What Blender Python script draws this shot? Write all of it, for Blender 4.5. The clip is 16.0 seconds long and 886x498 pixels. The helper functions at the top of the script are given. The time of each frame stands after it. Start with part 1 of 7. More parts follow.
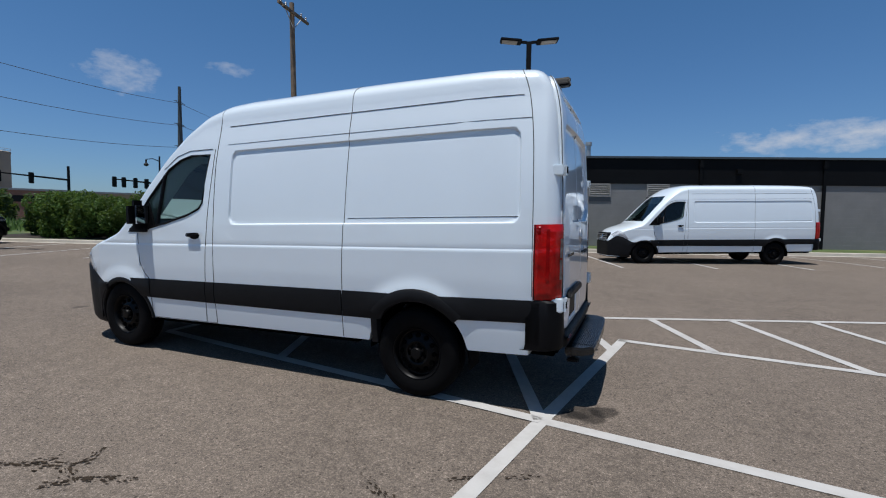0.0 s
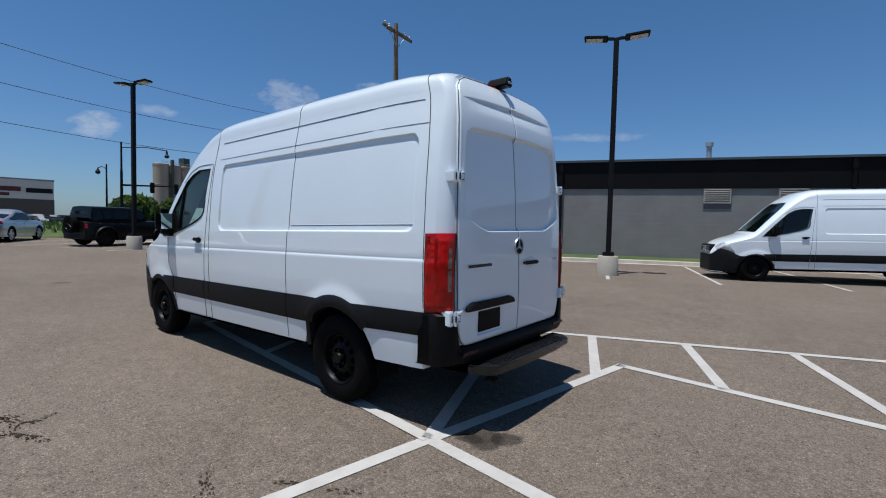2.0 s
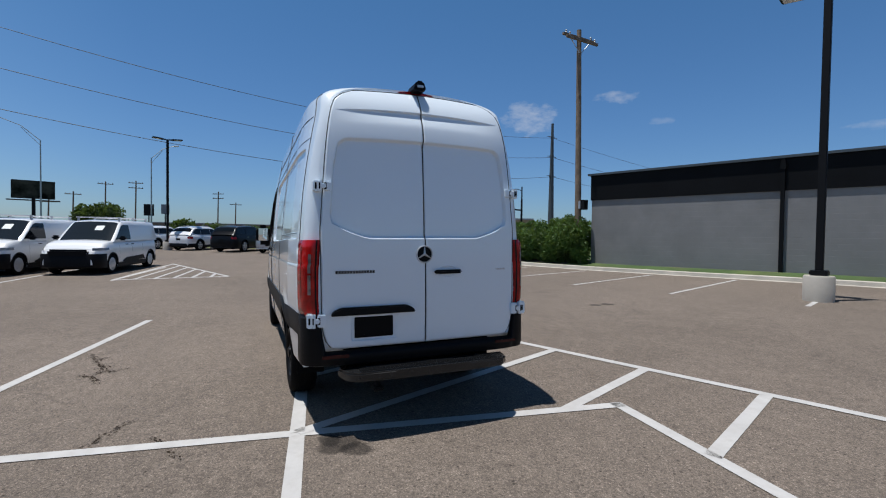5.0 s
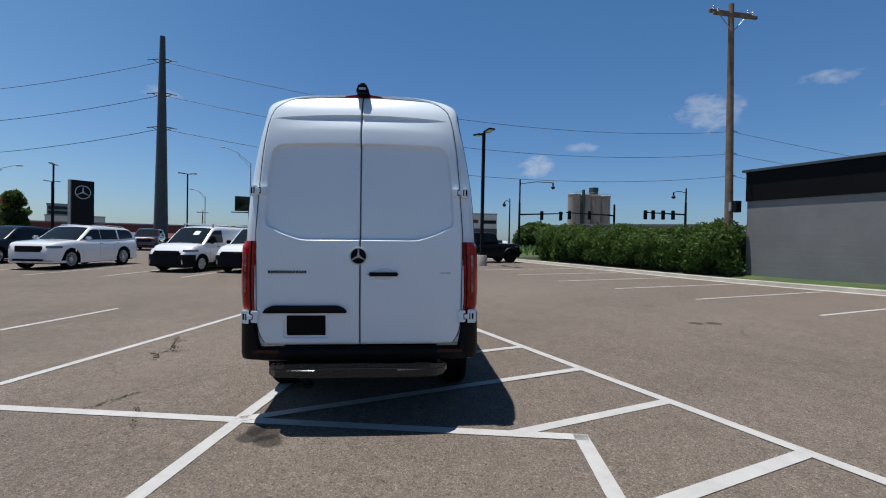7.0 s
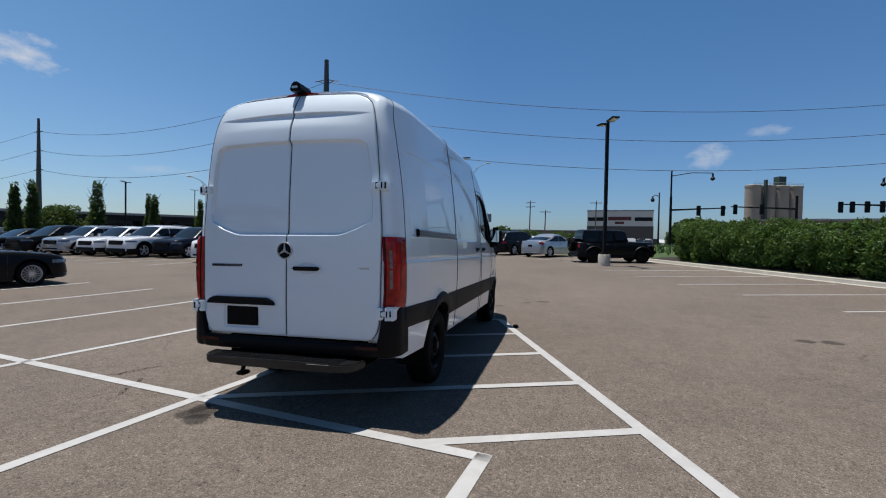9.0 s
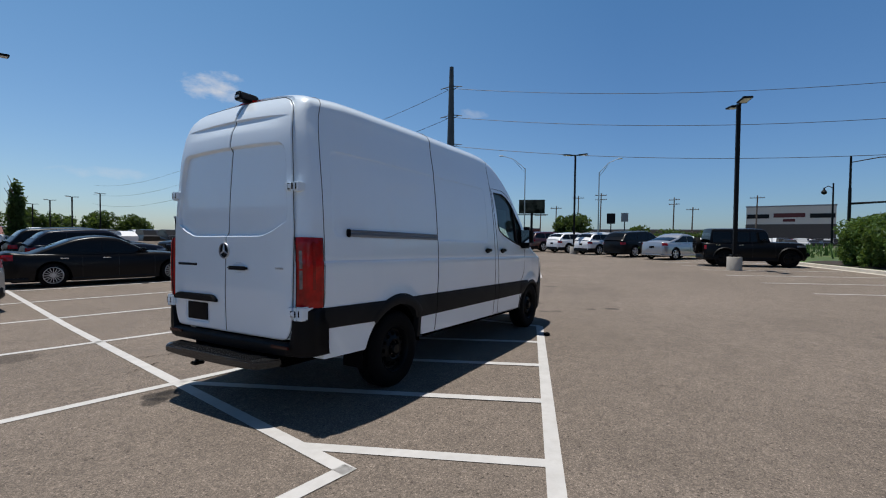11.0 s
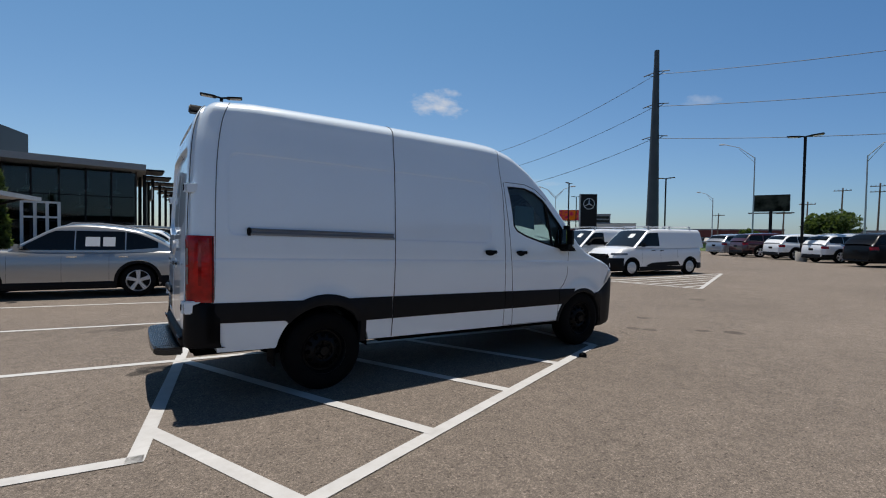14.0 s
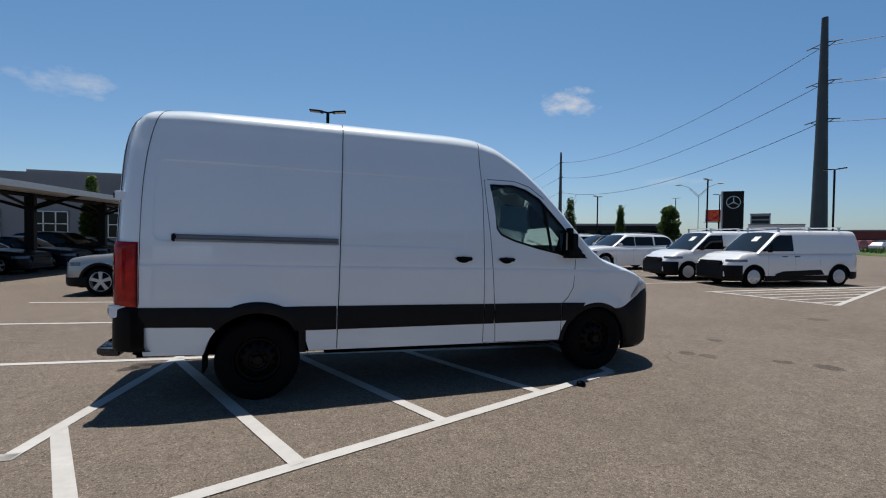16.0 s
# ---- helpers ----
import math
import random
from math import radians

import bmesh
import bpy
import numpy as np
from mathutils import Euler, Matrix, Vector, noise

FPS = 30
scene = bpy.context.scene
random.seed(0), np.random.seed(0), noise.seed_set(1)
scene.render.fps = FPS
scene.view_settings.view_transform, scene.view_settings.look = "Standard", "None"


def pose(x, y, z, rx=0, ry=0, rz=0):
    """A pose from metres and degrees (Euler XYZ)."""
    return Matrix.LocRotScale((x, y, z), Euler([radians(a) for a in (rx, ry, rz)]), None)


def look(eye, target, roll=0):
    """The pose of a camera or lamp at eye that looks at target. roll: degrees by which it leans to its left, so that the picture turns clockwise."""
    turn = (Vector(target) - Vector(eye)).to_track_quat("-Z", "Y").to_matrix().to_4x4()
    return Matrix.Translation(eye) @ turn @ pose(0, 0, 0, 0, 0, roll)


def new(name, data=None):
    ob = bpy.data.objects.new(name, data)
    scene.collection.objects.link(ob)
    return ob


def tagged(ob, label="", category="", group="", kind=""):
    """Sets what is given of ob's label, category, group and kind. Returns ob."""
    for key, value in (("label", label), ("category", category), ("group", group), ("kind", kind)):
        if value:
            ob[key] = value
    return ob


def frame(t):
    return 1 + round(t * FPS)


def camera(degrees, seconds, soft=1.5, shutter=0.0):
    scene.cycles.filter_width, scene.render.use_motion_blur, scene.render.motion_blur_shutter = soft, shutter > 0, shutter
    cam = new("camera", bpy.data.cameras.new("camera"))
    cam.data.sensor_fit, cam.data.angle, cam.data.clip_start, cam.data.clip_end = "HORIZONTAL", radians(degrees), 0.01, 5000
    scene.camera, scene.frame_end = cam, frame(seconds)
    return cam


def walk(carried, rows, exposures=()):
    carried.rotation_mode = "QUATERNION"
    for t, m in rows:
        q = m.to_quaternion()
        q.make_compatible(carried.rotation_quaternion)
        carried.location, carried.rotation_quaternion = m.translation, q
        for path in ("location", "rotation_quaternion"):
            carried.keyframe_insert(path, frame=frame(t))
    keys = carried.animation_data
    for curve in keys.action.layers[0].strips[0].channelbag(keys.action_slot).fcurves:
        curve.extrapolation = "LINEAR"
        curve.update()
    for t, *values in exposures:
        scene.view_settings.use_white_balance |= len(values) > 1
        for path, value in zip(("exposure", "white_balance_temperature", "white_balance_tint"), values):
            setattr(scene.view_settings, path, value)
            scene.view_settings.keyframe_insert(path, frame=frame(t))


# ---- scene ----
cam = camera(86.9, 16.0, 1.1)
PATH = [
    (0, (-0.225, 0.194, 1.447), (-0.991, 2.038, 1.328), 0.8),
    (0.5, (0.126, 0.373, 1.462), (-0.753, 2.166, 1.344), 0.9),
    (1, (0.512, 0.61, 1.474), (-0.494, 2.335, 1.363), 0.9),
    (1.5, (0.826, 0.853, 1.476), (-0.29, 2.509, 1.371), 1.1),
    (2, (1.226, 1.111, 1.481), (-0.013, 2.678, 1.386), 1.3),
    (2.5, (1.543, 1.375, 1.463), (0.194, 2.85, 1.381), 1.3),
    (3, (1.874, 1.699, 1.468), (0.4, 3.05, 1.399), 1.0),
    (3.5, (2.185, 2.006, 1.481), (0.611, 3.238, 1.418), 0.8),
    (3.7, (2.301, 2.145, 1.473), (0.687, 3.325, 1.412), 0.7),
    (6, (2.965, 4.077, 1.47), (1.022, 4.551, 1.429), 1.1),
    (6.5, (3.025, 4.486, 1.459), (1.05, 4.804, 1.426), 1.1),
    (7, (3.052, 4.974, 1.461), (1.057, 5.113, 1.429), 1.1),
    (7.5, (3.021, 5.391, 1.463), (1.021, 5.371, 1.429), 1.0),
    (8, (2.932, 5.866, 1.473), (0.942, 5.672, 1.435), 1.1),
    (8.5, (2.854, 6.299, 1.47), (0.883, 5.963, 1.426), 1.1),
    (9, (2.681, 6.753, 1.459), (0.743, 6.261, 1.411), 1.0),
    (9.2, (2.621, 6.922, 1.472), (0.698, 6.373, 1.422), 0.9),
    (11.5, (1.534, 8.615, 1.47), (-0.103, 7.466, 1.42), 0.7),
    (12, (1.23, 8.962, 1.484), (-0.308, 7.685, 1.432), 0.7),
    (12.5, (0.936, 9.244, 1.488), (-0.509, 7.862, 1.434), 0.7),
    (13, (0.534, 9.472, 1.492), (-0.805, 7.988, 1.438), 0.8),
    (13.5, (0.162, 9.691, 1.492), (-1.081, 8.126, 1.437), 0.9),
    (14, (-0.292, 9.84, 1.482), (-1.42, 8.189, 1.428), 0.9),
    (14.5, (-0.707, 9.966, 1.493), (-1.723, 8.244, 1.442), 0.8),
    (15, (-1.183, 10.068, 1.501), (-2.073, 8.277, 1.451), 0.7),
    (15.5, (-1.615, 10.102, 1.503), (-2.392, 8.26, 1.453), 0.6),
    (16, (-2.105, 10.147, 1.518), (-2.746, 8.253, 1.472), 0.7),
]
walk(cam, [(t, look(eye, target, roll)) for t, eye, target, roll in PATH], [(0, -0.07, 6350, 10), (1, -0.05, 6350, 10), (2.5, 0.03, 6350, 10), (3.5, 0.04, 6350, 10), (6, 0.06, 6400, 10), (9, 0.06, 6500, 10), (11.5, 0.08, 6650, 10), (16, 0.09, 6750, 10)])

# ---- world, sun, exposure ----
SUN = Vector((-0.055, -0.21, 1.0)).normalized()
world = bpy.data.worlds.new("sky")
scene.world = world
world.use_nodes = True
wn, wl = world.node_tree.nodes, world.node_tree.links
sky = wn.new("ShaderNodeTexSky")
sky.sky_type = "NISHITA"
sky.sun_disc = False
sky.sun_elevation = math.asin(SUN.z)
sky.sun_rotation = math.atan2(SUN.x, SUN.y)
sky.air_density, sky.dust_density, sky.ozone_density = 1.0, 0.5, 2.0
tex = wn.new("ShaderNodeTexCoord")
# a few small fair-weather clouds: a soft mask of stretched noise
sep = wn.new("ShaderNodeSeparateXYZ")
wl.new(tex.outputs["Generated"], sep.inputs[0])
mp = wn.new("ShaderNodeMapping")
mp.inputs["Scale"].default_value = (26.0, 26.0, 52.0)
mp.inputs["Location"].default_value = (1.3, 0.4, 2.1)
wl.new(tex.outputs["Generated"], mp.inputs["Vector"])
cn = wn.new("ShaderNodeTexNoise")
cn.inputs["Scale"].default_value, cn.inputs["Detail"].default_value, cn.inputs["Roughness"].default_value = 1.0, 8.0, 0.6
wl.new(mp.outputs[0], cn.inputs["Vector"])
# fair-weather clouds: bearing, height, width and depth in degrees, density
CLOUDS = ((146.5, 14.0, 7.6, 4.4, 0.7), (165.0, 9.0, 4.6, 2.9, 0.75), (159.8, 11.1, 4.6, 1.4, 0.5), (136.6, 15.8, 5.2, 1.5, 0.6), (73.0, 8.4, 22.0, 3.4, 0.9), (111.0, 10.5, 15.0, 1.2, 0.4), (-123.6, 15.6, 8.2, 3.4, 1.0), (-152.5, 14.7, 4.4, 1.2, 0.5), (132.0, 13.0, 3.0, 1.0, 0.35), (-114.0, 6.0, 9.0, 1.4, 0.4), (-135.0, 6.5, 8.0, 1.2, 0.35), (-98.0, 9.0, 7.0, 2.4, 0.6), (-70.0, 14.0, 9.0, 3.0, 0.6), (30.0, 13.0, 9.0, 3.0, 0.6), (-20.0, 15.0, 8.0, 3.0, 0.6))


def wmath(op, a, b):
    k = wn.new("ShaderNodeMath")
    k.operation = op
    for i, v in enumerate((a, b)):
        if isinstance(v, float):
            k.inputs[i].default_value = v
        else:
            wl.new(v, k.inputs[i])
    return k.outputs[0]


both = None
for bear, high, wide, deep, dense in CLOUDS:
    c, q = math.cos(radians(bear)), math.sin(radians(bear))
    ax, fr = wn.new("ShaderNodeVectorMath"), wn.new("ShaderNodeVectorMath")
    for node, vec in ((ax, (-q, c, 0)), (fr, (c, q, 0))):
        node.operation = "DOT_PRODUCT"
        node.inputs[1].default_value = vec
        wl.new(tex.outputs["Generated"], node.inputs[0])
    u = wmath("DIVIDE", ax.outputs["Value"], math.radians(wide) / 2)
    v = wmath("DIVIDE", wmath("SUBTRACT", sep.outputs["Z"], math.sin(radians(high))), math.radians(deep) / 2)
    r2 = wmath("ADD", wmath("MULTIPLY", u, u), wmath("MULTIPLY", v, v))
    body = wmath("SUBTRACT", wmath("ADD", wmath("MULTIPLY", cn.outputs["Fac"], 3.2), -0.82), r2)
    cm = wn.new("ShaderNodeMapRange")
    cm.inputs["From Min"].default_value, cm.inputs["From Max"].default_value, cm.inputs["To Max"].default_value = 0.0, 1.5, dense * 0.85
    wl.new(body, cm.inputs["Value"])
    ahead = wmath("GREATER_THAN", fr.outputs["Value"], 0.0)
    one = wmath("MULTIPLY", cm.outputs[0], ahead)
    both = one if both is None else wmath("MAXIMUM", both, one)
tint = wn.new("ShaderNodeMix")
tint.data_type = "RGBA"
tint.inputs["B"].default_value = (7.5, 7.6, 7.9, 1)
wl.new(both, tint.inputs["Factor"])
# the air's own blue, stronger towards the horizon
hue = wn.new("ShaderNodeMix")
hue.data_type, hue.blend_type = "RGBA", "MULTIPLY"
hue.inputs["Factor"].default_value = 1.0
air = wn.new("ShaderNodeValToRGB")
air.color_ramp.elements[0].position, air.color_ramp.elements[1].position = 0.0, 0.45
air.color_ramp.elements[0].color, air.color_ramp.elements[1].color = (0.56, 0.74, 1.05, 1), (0.485, 0.83, 1.08, 1)
deep_sky = air.color_ramp.elements.new(0.95)
deep_sky.color = (0.13, 0.22, 0.31, 1)
wl.new(sep.outputs["Z"], air.inputs[0])
wl.new(sky.outputs[0], hue.inputs["A"])
wl.new(air.outputs[0], hue.inputs["B"])
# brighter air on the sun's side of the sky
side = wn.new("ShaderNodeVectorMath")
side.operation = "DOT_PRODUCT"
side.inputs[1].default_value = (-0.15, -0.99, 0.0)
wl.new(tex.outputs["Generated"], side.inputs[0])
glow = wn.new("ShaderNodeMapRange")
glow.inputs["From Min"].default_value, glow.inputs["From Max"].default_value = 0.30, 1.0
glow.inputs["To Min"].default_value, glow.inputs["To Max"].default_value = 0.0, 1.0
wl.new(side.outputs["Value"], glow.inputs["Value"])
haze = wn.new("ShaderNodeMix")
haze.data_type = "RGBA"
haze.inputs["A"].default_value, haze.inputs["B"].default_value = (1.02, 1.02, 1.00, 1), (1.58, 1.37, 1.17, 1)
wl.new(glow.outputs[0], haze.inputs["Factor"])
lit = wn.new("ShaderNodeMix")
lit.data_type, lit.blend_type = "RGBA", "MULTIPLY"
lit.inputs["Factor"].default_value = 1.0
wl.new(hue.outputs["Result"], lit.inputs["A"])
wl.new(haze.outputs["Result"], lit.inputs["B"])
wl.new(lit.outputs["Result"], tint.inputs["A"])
bg = wn["Background"]
bg.inputs["Strength"].default_value = 0.085
wl.new(tint.outputs["Result"], bg.inputs["Color"])
sun = new("sun", bpy.data.lights.new("sun", "SUN"))
sun.data.energy, sun.data.angle, sun.data.color = 4.75, radians(0.53), (1.0, 0.98, 0.945)
sun.matrix_world = look(SUN * 100, (0, 0, 0))


# ---- materials ----
def mat(name, color, rough=0.6, metal=0.0, vary=0.0, scale=8.0, bump=0.0, bump_scale=60.0, coat=0.0, dirt=None, dirt_amount=0.0, dirt_scale=0.6, per_object=0.0, spec=0.5):
    """A surface with two scales of variation: grain at bump_scale, blotches at scale, optional stains."""
    m = bpy.data.materials.new(name)
    m.use_nodes = True
    n, l = m.node_tree.nodes, m.node_tree.links
    p = n["Principled BSDF"]
    p.inputs["Roughness"].default_value, p.inputs["Metallic"].default_value = rough, metal
    p.inputs["Specular IOR Level"].default_value = spec
    p.inputs["Coat Weight"].default_value, p.inputs["Coat Roughness"].default_value = coat, 0.03
    col = (*color, 1)
    p.inputs["Base Color"].default_value = col
    co = n.new("ShaderNodeTexCoord")
    last = None
    if vary or dirt_amount or per_object:
        a = n.new("ShaderNodeTexNoise")
        a.inputs["Scale"].default_value, a.inputs["Detail"].default_value = scale, 6.0
        l.new(co.outputs["Object"], a.inputs["Vector"])
        mr = n.new("ShaderNodeMapRange")
        mr.inputs["From Min"].default_value, mr.inputs["From Max"].default_value = 0.3, 0.7
        mr.inputs["To Min"].default_value, mr.inputs["To Max"].default_value = 1 - vary, 1 + vary
        l.new(a.outputs["Fac"], mr.inputs["Value"])
        hs = n.new("ShaderNodeHueSaturation")
        hs.inputs["Color"].default_value = col
        value = mr.outputs[0]
        if per_object:
            oi = n.new("ShaderNodeObjectInfo")
            r2 = n.new("ShaderNodeMapRange")
            r2.inputs["To Min"].default_value, r2.inputs["To Max"].default_value = 1 - per_object, 1 + per_object
            l.new(oi.outputs["Random"], r2.inputs["Value"])
            mu = n.new("ShaderNodeMath")
            mu.operation = "MULTIPLY"
            l.new(value, mu.inputs[0])
            l.new(r2.outputs[0], mu.inputs[1])
            value = mu.outputs[0]
        l.new(value, hs.inputs["Value"])
        last = hs.outputs[0]
        if dirt_amount:
            d = n.new("ShaderNodeTexNoise")
            d.inputs["Scale"].default_value, d.inputs["Detail"].default_value, d.inputs["Roughness"].default_value = dirt_scale, 8.0, 0.65
            l.new(co.outputs["Object"], d.inputs["Vector"])
            dr = n.new("ShaderNodeMapRange")
            dr.inputs["From Min"].default_value, dr.inputs["From Max"].default_value, dr.inputs["To Max"].default_value = 0.45, 0.75, dirt_amount
            l.new(d.outputs["Fac"], dr.inputs["Value"])
            mx = n.new("ShaderNodeMix")
            mx.data_type = "RGBA"
            mx.inputs["B"].default_value = (*dirt, 1)
            l.new(dr.outputs[0], mx.inputs["Factor"])
            l.new(last, mx.inputs["A"])
            last = mx.outputs["Result"]
        l.new(last, p.inputs["Base Color"])
    if bump:
        b = n.new("ShaderNodeTexNoise")
        b.inputs["Scale"].default_value, b.inputs["Detail"].default_value = bump_scale, 4.0
        l.new(co.outputs["Object"], b.inputs["Vector"])
        bu = n.new("ShaderNodeBump")
        bu.inputs["Strength"].default_value, bu.inputs["Distance"].default_value = bump, 0.01
        l.new(b.outputs["Fac"], bu.inputs["Height"])
        l.new(bu.outputs[0], p.inputs["Normal"])
    return m


def glass_mat(name, color, rough=0.02, clear=0.6):
    """Tinted glass: a thin sheet, part see-through, with a real gloss."""
    m = bpy.data.materials.new(name)
    m.use_nodes = True
    n, l = m.node_tree.nodes, m.node_tree.links
    n.remove(n["Principled BSDF"])
    tr, gl, mix, fr = n.new("ShaderNodeBsdfTransparent"), n.new("ShaderNodeBsdfGlossy"), n.new("ShaderNodeMixShader"), n.new("ShaderNodeFresnel")
    tr.inputs["Color"].default_value = (*[c * clear for c in color], 1)
    gl.inputs["Roughness"].default_value = rough
    fr.inputs["IOR"].default_value = 1.5
    l.new(fr.outputs[0], mix.inputs[0])
    l.new(tr.outputs[0], mix.inputs[1])
    l.new(gl.outputs[0], mix.inputs[2])
    l.new(mix.outputs[0], n["Material Output"].inputs["Surface"])
    return m


def asphalt_mat():
    m = bpy.data.materials.new("asphalt")
    m.use_nodes = True
    n, l = m.node_tree.nodes, m.node_tree.links
    p = n["Principled BSDF"]
    p.inputs["Roughness"].default_value = 0.88
    p.inputs["Specular IOR Level"].default_value = 0.25
    co = n.new("ShaderNodeTexCoord")

    def noise_at(scale, detail, rough, lo, hi, a, b):
        t = n.new("ShaderNodeTexNoise")
        t.inputs["Scale"].default_value, t.inputs["Detail"].default_value, t.inputs["Roughness"].default_value = scale, detail, rough
        l.new(co.outputs["Object"], t.inputs["Vector"])
        r = n.new("ShaderNodeMapRange")
        for k, v in (("From Min", lo), ("From Max", hi), ("To Min", a), ("To Max", b)):
            r.inputs[k].default_value = v
        l.new(t.outputs["Fac"], r.inputs["Value"])
        return r.outputs[0], t.outputs["Fac"]

    def times(a, b):
        k = n.new("ShaderNodeMath")
        k.operation = "MULTIPLY"
        l.new(a, k.inputs[0])
        l.new(b, k.inputs[1])
        return k.outputs[0]

    broad, _ = noise_at(0.22, 6, 0.6, 0.32, 0.68, 0.86, 1.10)
    patch, _ = noise_at(1.6, 8, 0.7, 0.35, 0.65, 0.93, 1.06)
    grain, gfac = noise_at(140, 3, 0.7, 0.3, 0.7, 0.50, 1.42)
    vor = n.new("ShaderNodeTexVoronoi")
    vor.inputs["Scale"].default_value = 125
    l.new(co.outputs["Object"], vor.inputs["Vector"])
    stone = n.new("ShaderNodeSeparateColor")
    l.new(vor.outputs["Color"], stone.inputs[0])
    sr = n.new("ShaderNodeMapRange")
    for k, v in (("From Min", 0.72), ("From Max", 1.0), ("To Min", 0.95), ("To Max", 1.60)):
        sr.inputs[k].default_value = v
    l.new(stone.outputs[0], sr.inputs["Value"])
    coarse, _ = noise_at(9, 7, 0.75, 0.35, 0.65, 0.85, 1.14)
    lump, lfac = noise_at(48, 5, 0.75, 0.32, 0.68, 0.56, 1.38)
    value = times(times(times(broad, patch), times(coarse, lump)), times(grain, sr.outputs[0]))
    # open pits between the stones
    pit = n.new("ShaderNodeTexVoronoi")
    pit.inputs["Scale"].default_value = 34
    l.new(co.outputs["Object"], pit.inputs["Vector"])
    pit_pick = n.new("ShaderNodeSeparateColor")
    l.new(pit.outputs["Color"], pit_pick.inputs[0])
    pit_size = n.new("ShaderNodeMapRange")
    for k, v in (("From Min", 0.62), ("From Max", 1.0), ("To Min", 0.0), ("To Max", 0.36)):
        pit_size.inputs[k].default_value = v
    l.new(pit_pick.outputs[0], pit_size.inputs["Value"])
    pit_in = n.new("ShaderNodeMath")
    pit_in.operation = "SUBTRACT"
    l.new(pit.outputs["Distance"], pit_in.inputs[0])
    l.new(pit_size.outputs[0], pit_in.inputs[1])
    pit_dark = n.new("ShaderNodeMapRange")
    for k, v in (("From Min", -0.08), ("From Max", 0.03), ("To Min", 0.45), ("To Max", 1.0)):
        pit_dark.inputs[k].default_value = v
    l.new(pit_in.outputs[0], pit_dark.inputs["Value"])
    value = times(value, pit_dark.outputs[0])
    # drips, oil and patched spots: blots with a ragged edge
    wob = n.new("ShaderNodeTexNoise")
    wob.inputs["Scale"].default_value, wob.inputs["Detail"].default_value = 5.0, 6
    l.new(co.outputs["Object"], wob.inputs["Vector"])
    wad = n.new("ShaderNodeMixRGB")
    wad.blend_type, wad.inputs[0].default_value = "ADD", 0.22
    l.new(co.outputs["Object"], wad.inputs[1])
    l.new(wob.outputs["Color"], wad.inputs[2])
    for bx, by, rad, deep in BLOTS:
        mpn = n.new("ShaderNodeVectorMath")
        mpn.operation = "DISTANCE"
        mpn.inputs[1].default_value = (bx + 0.11, by + 0.11, 0.11 + 0.0125 * (max(-1, by) - 5.5))
        l.new(wad.outputs[0], mpn.inputs[0])
        blot = n.new("ShaderNodeMapRange")
        for k, v in (("From Min", rad * 0.75), ("From Max", rad), ("To Min", deep), ("To Max", 1.0)):
            blot.inputs[k].default_value = v
        l.new(mpn.outputs["Value"], blot.inputs["Value"])
        value = times(value, blot.outputs[0])
    # thin hairline cracks: the walls of large warped cells, seen only in places
    warp = n.new("ShaderNodeTexNoise")
    warp.inputs["Scale"].default_value, warp.inputs["Detail"].default_value = 1.2, 6
    l.new(co.outputs["Object"], warp.inputs["Vector"])
    add = n.new("ShaderNodeMixRGB")
    add.blend_type, add.inputs[0].default_value = "ADD", 0.9
    l.new(co.outputs["Object"], add.inputs[1])
    l.new(warp.outputs["Color"], add.inputs[2])
    cell = n.new("ShaderNodeTexVoronoi")
    cell.feature = "DISTANCE_TO_EDGE"
    cell.inputs["Scale"].default_value = 0.16
    l.new(add.outputs[0], cell.inputs["Vector"])
    cr_ = n.new("ShaderNodeMapRange")
    for k, v in (("From Min", 0.0008), ("From Max", 0.0026), ("To Min", 0.0), ("To Max", 1.0)):
        cr_.inputs[k].default_value = v
    l.new(cell.outputs[0], cr_.inputs["Value"])
    where, _ = noise_at(0.35, 3, 0.5, 0.60, 0.68, 0.0, 1.0)
    keep = n.new("ShaderNodeMath")
    keep.operation = "MAXIMUM"
    inv = n.new("ShaderNodeMath")
    inv.operation = "SUBTRACT"
    inv.inputs[0].default_value = 1.0
    l.new(where, inv.inputs[1])
    l.new(cr_.outputs[0], keep.inputs[0])
    l.new(inv.outputs[0], keep.inputs[1])
    dark = n.new("ShaderNodeMapRange")
    dark.inputs["To Min"].default_value, dark.inputs["To Max"].default_value = 0.55, 1.0
    l.new(keep.outputs[0], dark.inputs["Value"])
    value = times(value, dark.outputs[0])
    hs = n.new("ShaderNodeHueSaturation")
    hs.inputs["Color"].default_value = (*ASPHALT, 1)
    l.new(value, hs.inputs["Value"])
    l.new(hs.outputs[0], p.inputs["Base Color"])
    bu = n.new("ShaderNodeBump")
    bu.inputs["Strength"].default_value, bu.inputs["Distance"].default_value = 0.6, 0.012
    relief = n.new("ShaderNodeMath")
    relief.operation = "ADD"
    l.new(gfac, relief.inputs[0])
    l.new(lfac, relief.inputs[1])
    l.new(relief.outputs[0], bu.inputs["Height"])
    l.new(bu.outputs[0], p.inputs["Normal"])
    return m


